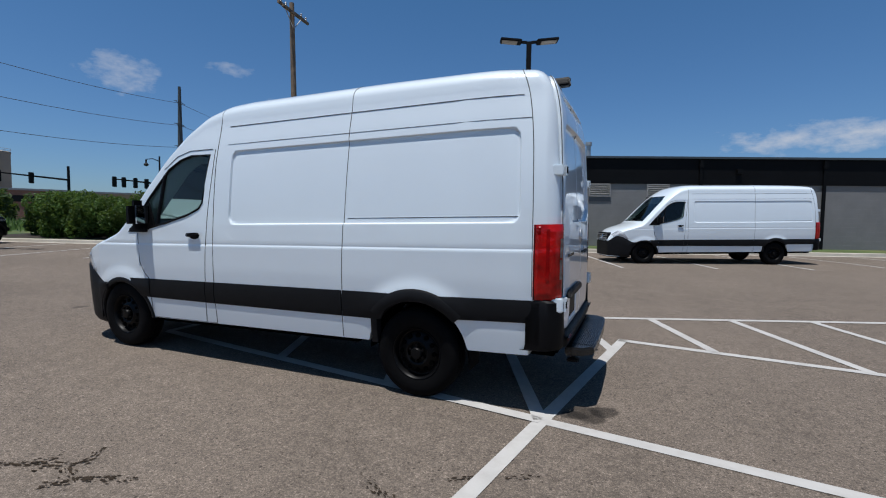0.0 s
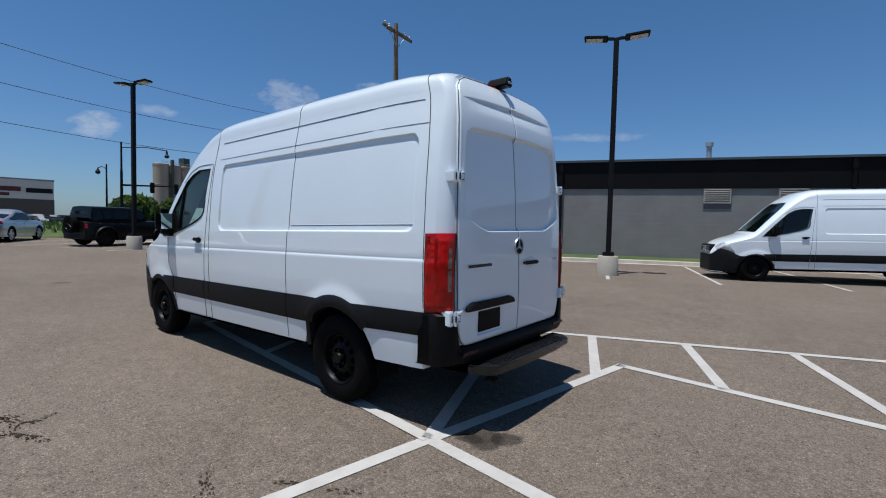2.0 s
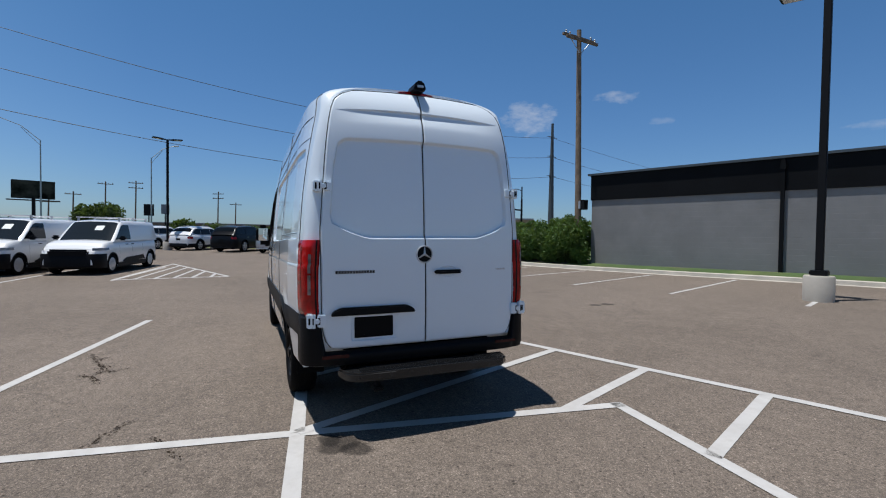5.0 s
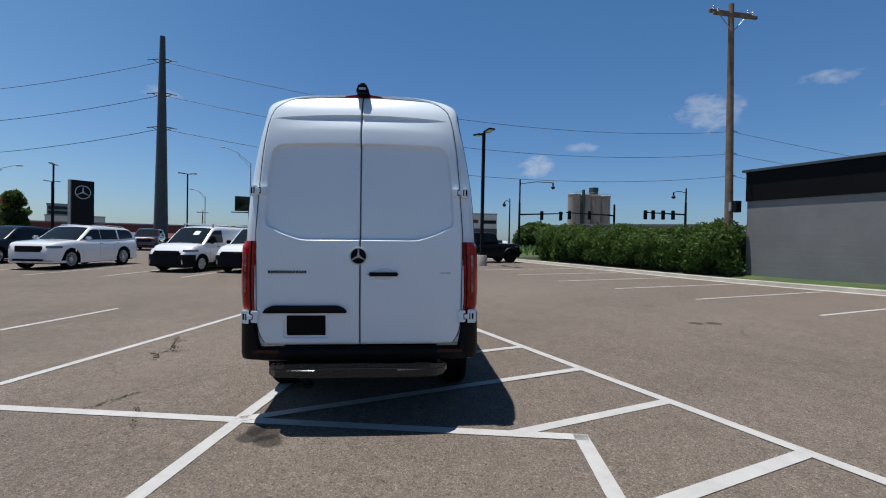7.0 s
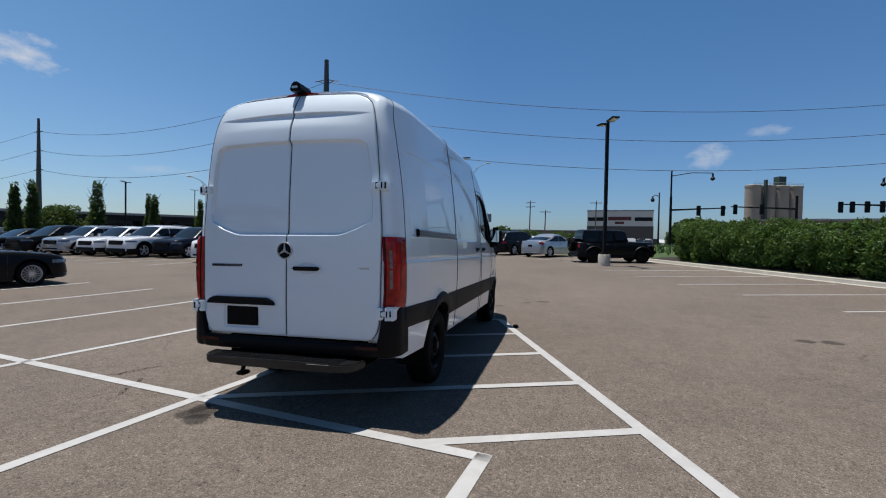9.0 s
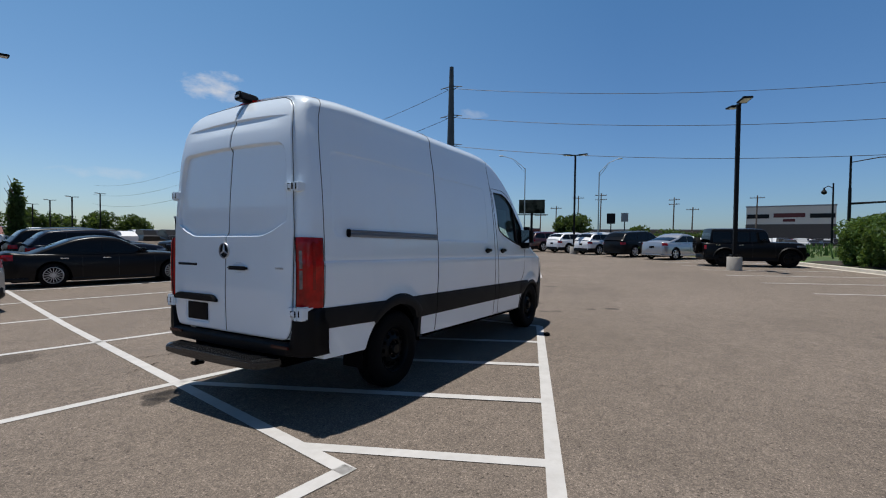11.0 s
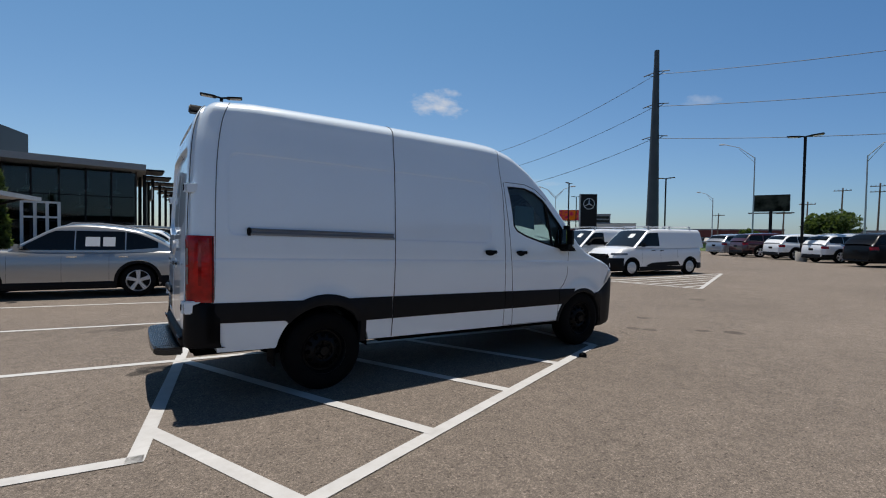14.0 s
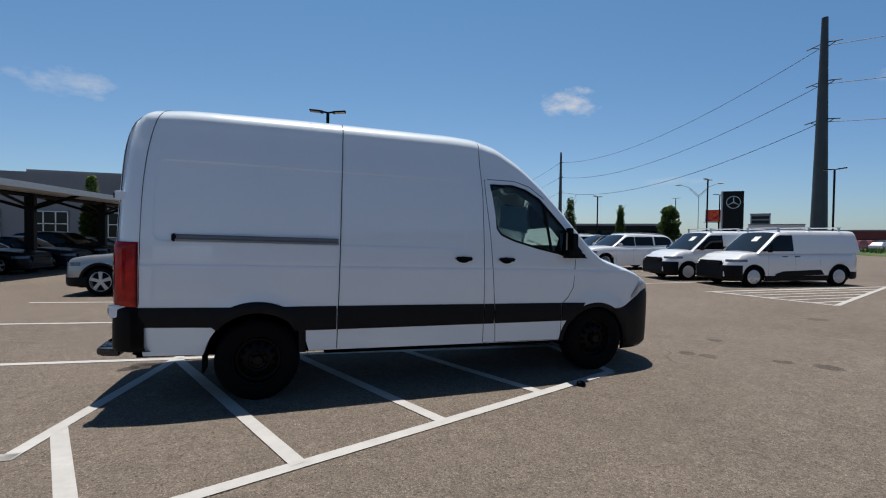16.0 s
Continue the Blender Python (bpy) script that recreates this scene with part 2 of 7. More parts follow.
ASPHALT = (0.176, 0.143, 0.116)
BLOTS = ((-0.53, 3.86, 0.17, 0.36), (-0.42, 3.97, 0.13, 0.40), (-0.62, 3.80, 0.09, 0.45), (-7.26, 5.25, 0.13, 0.6), (-7.37, 5.49, 0.12, 0.6), (-8.31, 4.75, 0.13, 0.6), (-8.02, 6.02, 0.11, 0.55), (-8.27, 6.39, 0.16, 0.5), (-11.83, 3.97, 0.22, 0.7), (-5.09, 10.19, 0.14, 0.4), (-5.09, 10.5, 0.17, 0.4), (-7.33, 10.43, 0.2, 0.8), (-0.36, 0.94, 0.30, 0.62), (0.05, 1.0, 0.16, 0.7))
ASPH = asphalt_mat()
LINE = mat("road_paint", (0.465, 0.45, 0.43), 0.7, vary=0.08, scale=3, bump=0.3, bump_scale=120, dirt=(0.3, 0.27, 0.24), dirt_amount=0.35, dirt_scale=9)
WHITE = mat("white_paint", (0.80, 0.875, 0.93), 0.30, coat=1.0, vary=0.015, scale=1.2)
BLACKP = mat("black_plastic", (0.004, 0.004, 0.005), 0.5, spec=0.15, vary=0.15, bump=0.15, bump_scale=300)
TRIM = mat("grey_black_trim", (0.010, 0.0105, 0.012), 0.55, vary=0.1, bump=0.1, bump_scale=250, spec=0.15)
RUBBER = mat("rubber", (0.004, 0.004, 0.0045), 0.75, spec=0.08, vary=0.15, scale=20, bump=0.2, bump_scale=90)
BLACKM = mat("black_steel", (0.004, 0.004, 0.0045), 0.42, spec=0.15, vary=0.2, scale=14)
SEAM = mat("seam_shadow", (0.05, 0.052, 0.056), 0.8)
UNDER = mat("underbody", (0.003, 0.003, 0.003), 0.9, spec=0.0)
RED = mat("red_lens", (0.40, 0.006, 0.005), 0.12, coat=0.2, spec=0.3, vary=0.5, scale=9, bump=0.45, bump_scale=24)
REDD = mat("dark_red_lens", (0.27, 0.004, 0.004), 0.10, coat=0.3, spec=0.3, vary=0.4, scale=12)
CHROME = mat("chrome", (0.75, 0.76, 0.78), 0.12, metal=1.0)
SILVER = mat("silver_plastic", (0.55, 0.56, 0.58), 0.3, metal=0.6)
ALLOY = mat("alloy", (0.60, 0.61, 0.63), 0.3, metal=0.55)
SMOKE = mat("smoked_lens", (0.16, 0.12, 0.12), 0.10, coat=0.6, vary=0.5, scale=18)
MIRROR = mat("mirror_glass", (0.75, 0.78, 0.8), 0.02, metal=1.0)
DARKC = mat("dark_chrome", (0.05, 0.05, 0.055), 0.25, metal=0.5)
HEAD = mat("headlamp_lens", (0.42, 0.44, 0.47), 0.08, coat=0.6, vary=0.5, scale=11, bump=0.3, bump_scale=18)
LAMPG = mat("clear_lens", (0.13, 0.14, 0.16), 0.1, coat=0.6, vary=0.4, scale=14)
PAPER = mat("paper", (0.75, 0.76, 0.74), 0.8)
GLASS = glass_mat("cab_glass", (0.50, 0.72, 0.70), clear=0.34)
SHOWGLASS = glass_mat("showroom_glass", (0.60, 0.74, 0.74), clear=0.62)
DARKG = mat("dark_car_glass", (0.005, 0.006, 0.007), 0.05, spec=0.25)
SCREEN = mat("car_screen_glass", (0.012, 0.015, 0.017), 0.05, spec=0.75)
SEAT = mat("seat_cloth", (0.012, 0.012, 0.013), 0.9, spec=0.1, vary=0.2, bump=0.2)
CONC = mat("concrete", (0.46, 0.42, 0.36), 0.85, vary=0.10, scale=3, bump=0.4, bump_scale=80, dirt=(0.22, 0.2, 0.17), dirt_amount=0.5, dirt_scale=0.8)
GRASS = mat("grass", (0.050, 0.088, 0.022), 0.95, vary=0.25, scale=1.2, bump=0.8, bump_scale=60, dirt=(0.20, 0.17, 0.07), dirt_amount=0.6, dirt_scale=0.4)
BLADE = mat("grass_blade", (0.09, 0.16, 0.03), 0.8, vary=0.3, scale=2)
CMU = mat("painted_block", (0.225, 0.222, 0.218), 0.75, vary=0.06, scale=1.5, bump=0.25, bump_scale=40, dirt=(0.15, 0.148, 0.145), dirt_amount=0.5, dirt_scale=0.5, per_object=0.05)


def add_courses(m, turn):
    """Block courses: joints sunk a little into the painted wall."""
    n, l = m.node_tree.nodes, m.node_tree.links
    co, mpn, sp, cb, br = n.new("ShaderNodeTexCoord"), n.new("ShaderNodeMapping"), n.new("ShaderNodeSeparateXYZ"), n.new("ShaderNodeCombineXYZ"), n.new("ShaderNodeTexBrick")
    mpn.inputs["Rotation"].default_value = (0, 0, -turn)
    l.new(co.outputs["Object"], mpn.inputs["Vector"])
    l.new(mpn.outputs[0], sp.inputs[0])
    l.new(sp.outputs["X"], cb.inputs["X"])
    l.new(sp.outputs["Z"], cb.inputs["Y"])
    l.new(cb.outputs[0], br.inputs["Vector"])
    br.inputs["Scale"].default_value, br.inputs["Mortar Size"].default_value, br.inputs["Mortar Smooth"].default_value = 1.0, 0.006, 0.4
    br.inputs["Brick Width"].default_value, br.inputs["Row Height"].default_value = 0.406, 0.203
    bu = n.new("ShaderNodeBump")
    bu.invert = True
    bu.inputs["Strength"].default_value, bu.inputs["Distance"].default_value = 0.5, 0.006
    l.new(br.outputs["Fac"], bu.inputs["Height"])
    old = n["Principled BSDF"].inputs["Normal"].links[0].from_socket
    l.new(old, bu.inputs["Normal"])
    l.new(bu.outputs[0], n["Principled BSDF"].inputs["Normal"])


add_courses(CMU, radians(20))
FASCIA = mat("dark_metal_fascia", (0.006, 0.0065, 0.0075), 0.6, vary=0.15, scale=1, spec=0.1)
STEELD = mat("dark_bronze_steel", (0.008, 0.008, 0.009), 0.5, spec=0.15)
LED = mat("lamp_lens", (0.6, 0.6, 0.58), 0.3)
WOODP = mat("weathered_pole", (0.20, 0.145, 0.10), 0.9, vary=0.3, scale=4, bump=0.6, bump_scale=30)
STEELG = mat("weathering_steel", (0.05, 0.06, 0.065), 0.55, vary=0.15, scale=0.6)
GALV = mat("galvanised", (0.42, 0.43, 0.44), 0.45, metal=0.5)
WIRE = mat("cable", (0.03, 0.03, 0.03), 0.6)
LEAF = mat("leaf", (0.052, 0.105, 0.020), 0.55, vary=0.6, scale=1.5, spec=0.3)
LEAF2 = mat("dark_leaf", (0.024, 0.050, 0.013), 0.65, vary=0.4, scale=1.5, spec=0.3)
MULCH = mat("mulch", (0.030, 0.022, 0.015), 0.95, vary=0.4, scale=6, bump=0.8, bump_scale=40)
BARK = mat("bark", (0.10, 0.075, 0.055), 0.9, vary=0.3, bump=0.6, bump_scale=30)
SILO = mat("silo_concrete", (0.34, 0.295, 0.235), 0.9, vary=0.12, scale=0.12, dirt=(0.24, 0.22, 0.2), dirt_amount=0.6, dirt_scale=0.1)
STUCCO = mat("pale_stucco", (0.62, 0.60, 0.53), 0.85, vary=0.05)
BRICKM = mat("brown_brick", (0.22, 0.12, 0.085), 0.85, vary=0.12, scale=2)
GREYB = mat("grey_panel", (0.23, 0.24, 0.25), 0.5, vary=0.05)
BLACKB = mat("black_panel", (0.006, 0.006, 0.007), 0.4, spec=0.2)
CANOPY = mat("canopy_metal", (0.55, 0.55, 0.54), 0.5, vary=0.06)


def leaf_tint(m):
    """Leaves let some light through."""
    n, l = m.node_tree.nodes, m.node_tree.links
    p = n["Principled BSDF"]
    tl, mx = n.new("ShaderNodeBsdfTranslucent"), n.new("ShaderNodeMixShader")
    tl.inputs["Color"].default_value = (0.16, 0.24, 0.04, 1)
    mx.inputs[0].default_value = 0.3
    l.new(p.outputs[0], mx.inputs[1])
    l.new(tl.outputs[0], mx.inputs[2])
    l.new(mx.outputs[0], n["Material Output"].inputs["Surface"])


leaf_tint(LEAF)
leaf_tint(LEAF2)


# ---- mesh helpers ----
def ss(a):
    a = min(1.0, max(0.0, a))
    return a * a * (3 - 2 * a)


def gz(x, y):
    """Height of the lot: it falls gently away from the building and rises again far off."""
    a = 0.0125 * (min(20, max(-1, y)) - 5.5)
    w = ss((-x - 4) / 12)
    return a * (1 - w) + w * (0.07 + 0.35 * a) + min(0.28, max(0, 0.011 * (-x - 14)))


def mesh_ob(name, bm, material, smooth=None):
    me = bpy.data.meshes.new(name)
    if smooth is not None:
        bmesh.ops.recalc_face_normals(bm, faces=bm.faces)
    bm.to_mesh(me)
    bm.free()
    me.materials.append(material)
    if smooth is not None:
        me.polygons.foreach_set("use_smooth", [True] * len(me.polygons))
        me.set_sharp_from_angle(angle=radians(smooth))
    return new(name, me)


def part(name, bm, material, parent, label="", smooth=35):
    ob = mesh_ob(name, bm, material, smooth)
    ob.parent = parent
    if label:
        ob["label"] = label
    return ob


def thing(name, label, category, m=None, group="", kind=""):
    ob = new(name)
    ob.empty_display_size = 0.2
    if m is not None:
        ob.matrix_basis = m
    return tagged(ob, label, category, group, kind)


def box(bm, x0, x1, y0, y1, z0, z1, bevel=0.0, m=None):
    r = bmesh.ops.create_cube(bm, size=1.0, matrix=Matrix.Translation(((x0 + x1) / 2, (y0 + y1) / 2, (z0 + z1) / 2)) @ Matrix.Diagonal((x1 - x0, y1 - y0, z1 - z0, 1)))
    vs = r["verts"]
    if bevel:
        es = list({e for v in vs for e in v.link_edges})
        g = bmesh.ops.bevel(bm, geom=es, offset=bevel, segments=2, affect="EDGES", clamp_overlap=True)
        vs = list({v for f in g["faces"] for v in f.verts} | {v for v in vs if v.is_valid})
    if m is not None:
        bmesh.ops.transform(bm, matrix=m, verts=[v for v in vs if v.is_valid])
    return bm


def rod(bm, p0, p1, r0, r1=None, n=10, caps=True):
    p0, p1 = Vector(p0), Vector(p1)
    r1 = r0 if r1 is None else r1
    q = (p1 - p0).to_track_quat("Z", "Y").to_matrix().to_4x4()
    bmesh.ops.create_cone(bm, cap_ends=caps, segments=n, radius1=r0, radius2=r1, depth=(p1 - p0).length, matrix=Matrix.Translation((p0 + p1) / 2) @ q)
    return bm


def tube(bm, pts, r, n=6, closed=False):
    """A round bar along points."""
    pts = [Vector(p) for p in pts]
    rings = []
    k = len(pts)
    for i, p in enumerate(pts):
        a, b = (pts[i - 1], pts[(i + 1) % k]) if closed else (pts[max(0, i - 1)], pts[min(k - 1, i + 1)])
        q = (b - a).to_track_quat("Z", "Y").to_matrix()
        rr = r[i] if isinstance(r, (list, tuple)) else r
        rings.append([bm.verts.new(p + q @ Vector((rr * math.cos(2 * math.pi * j / n), rr * math.sin(2 * math.pi * j / n), 0))) for j in range(n)])
    for i in range(k if closed else k - 1):
        a, b = rings[i], rings[(i + 1) % k]
        for j in range(n):
            bm.faces.new((a[j], a[(j + 1) % n], b[(j + 1) % n], b[j]))
    if not closed:
        bm.faces.new(rings[0][::-1])
        bm.faces.new(rings[-1])
    return bm


def sheet(bm, rows, thick=None):
    """A grid of points as a surface; thick: a vector function that gives the back of each point."""
    g = [[bm.verts.new(p) for p in row] for row in rows]
    for i in range(len(g) - 1):
        for j in range(len(g[0]) - 1):
            bm.faces.new((g[i][j], g[i + 1][j], g[i + 1][j + 1], g[i][j + 1]))
    if thick is not None:
        h = [[bm.verts.new(Vector(p) + Vector(thick)) for p in row] for row in rows]
        for i in range(len(g) - 1):
            for j in range(len(g[0]) - 1):
                bm.faces.new((h[i][j], h[i][j + 1], h[i + 1][j + 1], h[i + 1][j]))
        rim = lambda q: q[0] + [r[-1] for r in q[1:]] + q[-1][-2::-1] + [r[0] for r in q[-2:0:-1]]
        a, b = rim(g), rim(h)
        for i in range(len(a)):
            j = (i + 1) % len(a)
            bm.faces.new((a[i], a[j], b[j], b[i]))
    return bm


def prism(bm, outline, axis, a, b):
    """An outline in the two other axes, drawn out along axis from a to b."""
    def at(p, h):
        return {"x": (h, p[0], p[1]), "y": (p[0], h, p[1]), "z": (p[0], p[1], h)}[axis]
    v0, v1 = [bm.verts.new(at(p, a)) for p in outline], [bm.verts.new(at(p, b)) for p in outline]
    bm.faces.new(v0)
    bm.faces.new(v1[::-1])
    k = len(outline)
    for i in range(k):
        bm.faces.new((v0[i], v1[i], v1[(i + 1) % k], v0[(i + 1) % k]))
    return bm


def spin(bm, profile, n=28, axis="y", m=None, caps=True):
    """A profile of (radius, along) turned round an axis."""
    rings = []
    for r, h in profile:
        ring = []
        for j in range(n):
            c, s = r * math.cos(2 * math.pi * j / n), r * math.sin(2 * math.pi * j / n)
            p = Vector({"y": (c, h, s), "z": (c, s, h), "x": (h, c, s)}[axis])
            ring.append(bm.verts.new(m @ p if m is not None else p))
        rings.append(ring)
    for a, b in zip(rings, rings[1:]):
        for j in range(n):
            bm.faces.new((a[j], a[(j + 1) % n], b[(j + 1) % n], b[j]))
    for ring in (rings[0], rings[-1]) if caps else ():
        if (ring[0].co - ring[n // 2].co).length > 1e-4:
            bm.faces.new(ring)
    return bm


def interp(x, table):
    """Smooth reading of a table of (x, value)."""
    if x <= table[0][0]:
        return table[0][1]
    for (x0, y0), (x1, y1) in zip(table, table[1:]):
        if x <= x1:
            return y0 + (y1 - y0) * (x - x0) / (x1 - x0)
    return table[-1][1]


def B():
    return bmesh.new()


# ---- the cargo van: x forward from the rear axle, y to its left, z up from the ground ----
SIDE = [(0.30, 0.93), (0.45, 0.955), (0.60, 0.972), (0.80, 0.985), (1.0, 0.9955), (1.20, 0.9965), (1.238, 0.9965), (1.252, 0.9905), (1.268, 0.9925), (1.44, 0.984), (1.7, 0.966), (2.0, 0.936), (2.2, 0.908), (2.40, 0.872), (2.50, 0.842)]
TAPER = [(-1.2, 0.932), (-1.05, 0.950), (-0.85, 0.972), (-0.4, 1.0), (3.2, 1.0), (3.7, 0.985), (4.1, 0.957), (4.3, 0.920), (4.45, 0.855), (4.55, 0.77), (4.62, 0.665), (4.69, 0.53)]
EDGE = [(1.9, 2.50), (2.2, 2.49), (2.45, 2.43), (2.7, 2.29), (2.95, 2.09), (3.3, 1.74), (3.6, 1.44), (3.75, 1.335), (4.0, 1.255), (4.2, 1.20), (4.35, 1.14), (4.5, 1.045), (4.6, 0.955), (4.69, 0.82)]
CROWN = [(-1.2, 0.195), (-0.5, 0.222), (0.4, 0.240), (2.0, 0.240), (2.5, 0.22), (3.0, 0.17), (3.6, 0.13), (4.0, 0.125), (4.2, 0.12), (4.4, 0.115), (4.69, 0.11)]
REAR = [(0.3, -1.18), (0.9, -1.20), (1.6, -1.185), (1.9, -1.168), (2.1, -1.148), (2.35, -1.098), (2.5, -1.042), (2.6, -0.985), (2.74, -0.80)]
CAB_WINDOW = [(2.335, 2.15), (2.60, 2.15), (2.76, 2.11), (2.92, 2.02), (3.20, 1.73), (3.44, 1.46), (3.50, 1.405), (3.2, 1.415), (2.92, 1.47), (2.60, 1.55), (2.45, 1.61), (2.40, 1.67)]
WHEEL_R, ARCH_R, WB = 0.37, 0.455, 3.665


def eased(table, w, step):
    """The same table with its corners rounded over w."""
    out, x = [], table[0][0]
    while x < table[-1][0] + step:
        out.append((x, sum(interp(x + w * (k - 4) / 4, table) for k in range(9)) / 9))
        x += step
    return out


SIDE = [p for p in SIDE if p[0] < 1.5] + [p for p in eased(SIDE, 0.14, 0.04) if p[0] >= 1.5]
REAR, EDGE, CROWN = eased(REAR, 0.11, 0.02), eased(EDGE, 0.05, 0.02), eased(CROWN, 0.1, 0.05)


def panel_depth(x, z, x0, x1, z0, z1, r, soft=0.03):
    """0 outside a rounded rectangle, 1 well inside it."""
    cx, cz = (x0 + x1) / 2, (z0 + z1) / 2
    qx, qz = abs(x - cx) - (x1 - x0) / 2 + r, abs(z - cz) - (z1 - z0) / 2 + r
    d = math.hypot(max(qx, 0), max(qz, 0)) + min(max(qx, qz), 0) - r
    return ss(-d / soft)


def side_y(x, z, left=True):
    """Half width of the body at a place on its side."""
    y = interp(z, SIDE) * interp(x, TAPER)
    y -= 0.022 * ss((z - 1.7) / 0.7) * ss((-0.55 - x) / 0.55)
    deep = 0.017 if left else 0.005
    y -= deep * panel_depth(x, z, -0.86, 2.04, 1.445, 2.172, 0.09, 0.014)
    y -= 0.15 * deep * panel_depth(x, z, -0.84, 0.68, 1.49, 2.15, 0.02, 0.012)
    for wx in (0.0, WB):
        d = math.hypot(x - wx, z - 0.36)
        y += 0.022 * ss((0.66 - d) / 0.14) * ss((z - 0.62) / 0.2)
    return y


def body_section(s, rows, left):
    """Points from the sill up to the middle of the roof at one station."""
    ze, ch, out = interp(s, EDGE), interp(s, CROWN), []
    base = 0.445 if s < 3.3 else 0.445 - 0.13 * ss((s - 3.3) / 0.9)
    if s < -0.945:
        base = 0.62
    for wx in (0.0, WB):
        if abs(s - wx) < ARCH_R:
            base = max(base, 0.37 + math.sqrt(ARCH_R**2 - (s - wx) ** 2))
    def place(y, z):
        x = s
        if s < -0.6:
            x = -0.6 + (s + 0.6) / 0.6 * (-0.6 - interp(z, REAR))
            k = max(0.0, (-1.08 - s) / 0.12)
            y -= 0.10 * (1 - math.sqrt(max(0, 1 - k * k)))
        return (x, y, z)
    for z in rows:
        zz = min(max(z, base), max(ze, base))
        out.append(place(side_y(s, zz, left), zz))
    ye = side_y(s, max(ze, base), left)
    for i in range(1, 17):
        a, e = i / 16 * math.pi / 2, 2.8 - 0.8 * ss((s - 3.2) / 0.6)
        out.append(place(max(0.0, ye * math.cos(a) ** (2 / e)), max(ze, base) + ch * math.sin(a) ** (2 / e)))
    return out


def skin_y(x, z, left):
    """Half width of the body at a height, over the rounded shoulder too."""
    ze, ch = interp(x, EDGE), interp(x, CROWN)
    if z <= ze:
        return side_y(x, z, left)
    e = 2.8 - 0.8 * ss((x - 3.2) / 0.6)
    return side_y(x, ze, left) * max(0.0, 1 - min(1.0, (z - ze) / ch) ** e) ** (1 / e)


def pillar_x(z, s=-0.955):
    """The rear pillar's joint leans with the tail."""
    return -0.6 + (s + 0.6) / 0.6 * (-0.6 - interp(z, REAR))


def shell_y(x, z):
    """Half width of the nose at a height, over the rounded edge too."""
    ze, ch = interp(x, EDGE), interp(x, CROWN)
    if z <= ze:
        return side_y(x, z)
    return side_y(x, ze) * math.sqrt(max(0.0, 1 - min(1, (z - ze) / ch) ** 2))


def windshield_x(y, z):
    """Where the screen lies at a height: found by halving."""
    lo, hi = 2.0, 4.4
    for _ in range(30):
        s = (lo + hi) / 2
        ze, ch, ye = interp(s, EDGE), interp(s, CROWN), side_y(s, interp(s, EDGE))
        top = ze + ch * max(0.0, 1 - min(1, abs(y) / ye) ** 2.6) ** (1 / 2.6)
        lo, hi = (s, hi) if top > z else (lo, s)
    return lo


def cut(ob, cutters):
    """Subtracts meshes from a mesh, once."""
    for c in cutters:
        md = ob.modifiers.new("cut", "BOOLEAN")
        md.operation, md.object, md.solver = "DIFFERENCE", c, "EXACT"
    deps = bpy.context.evaluated_depsgraph_get()
    me = bpy.data.meshes.new_from_object(ob.evaluated_get(deps))
    ob.modifiers.clear()
    ob.data = me
    for c in cutters:
        bpy.data.objects.remove(c)


RAIL = mat("rail_metal", (0.24, 0.25, 0.27), 0.32, metal=0.5)
STEP = mat("grey_step_plastic", (0.012, 0.0125, 0.0135), 0.26, spec=0.5, vary=0.2, scale=30, bump=0.06, bump_scale=150)
REFL = mat("bumper_reflector", (0.045, 0.004, 0.004), 0.25, spec=0.3, vary=0.3, scale=20)


def make_wheel(bm_axis_side=1):
    """Tyre, steel rim and cap about the y axis, outer side to +y."""
    tyre, rim, cap = B(), B(), B()
    spin(tyre, [(0.215, -0.105), (0.30, -0.118), (0.345, -0.110), (0.366, -0.085), (0.372, -0.07), (0.372, -0.052), (0.366, -0.050), (0.366, -0.042), (0.374, -0.040), (0.374, -0.006), (0.367, -0.004), (0.367, 0.004), (0.374, 0.006), (0.374, 0.040), (0.366, 0.042), (0.366, 0.050), (0.372, 0.052), (0.372, 0.07), (0.366, 0.085), (0.345, 0.110), (0.30, 0.118), (0.228, 0.108), (0.215, 0.10)], 48, caps=False)
    spin(rim, [(0.218, -0.10), (0.222, 0.098), (0.215, 0.108), (0.204, 0.098), (0.199, 0.070), (0.192, 0.050), (0.180, 0.048), (0.164, 0.062), (0.128, 0.074), (0.100, 0.094), (0.086, 0.088), (0.080, 0.064), (0.0, 0.064)], 48)
    for k in range(12):
        a = 2 * math.pi * k / 12
        c, q = math.cos(a), math.sin(a)
        rod(rim, (0.148 * c, 0.044, 0.148 * q), (0.146 * c, 0.076, 0.146 * q), 0.024, 0.022, 12, False)
    for k in range(6):
        a = 2 * math.pi * (k + 0.5) / 6
        rod(cap, (0.066 * math.cos(a), 0.06, 0.066 * math.sin(a)), (0.066 * math.cos(a), 0.104, 0.066 * math.sin(a)), 0.013, 0.011, 6)
    spin(cap, [(0.050, 0.06), (0.050, 0.108), (0.042, 0.118), (0.0, 0.120)], 20)
    holes = B()
    rod(holes, (0, 0.062, 0), (0, 0.0775, 0), 0.019, 0.019, 12)
    return tyre, rim, cap, holes


def strip_foot(x):
    """The rub strip is taller between the wheels than behind them."""
    return interp(x, [(-0.95, 0.698), (-0.30, 0.690), (0.30, 0.640), (0.74, 0.643), (2.26, 0.656), (3.30, 0.668)])


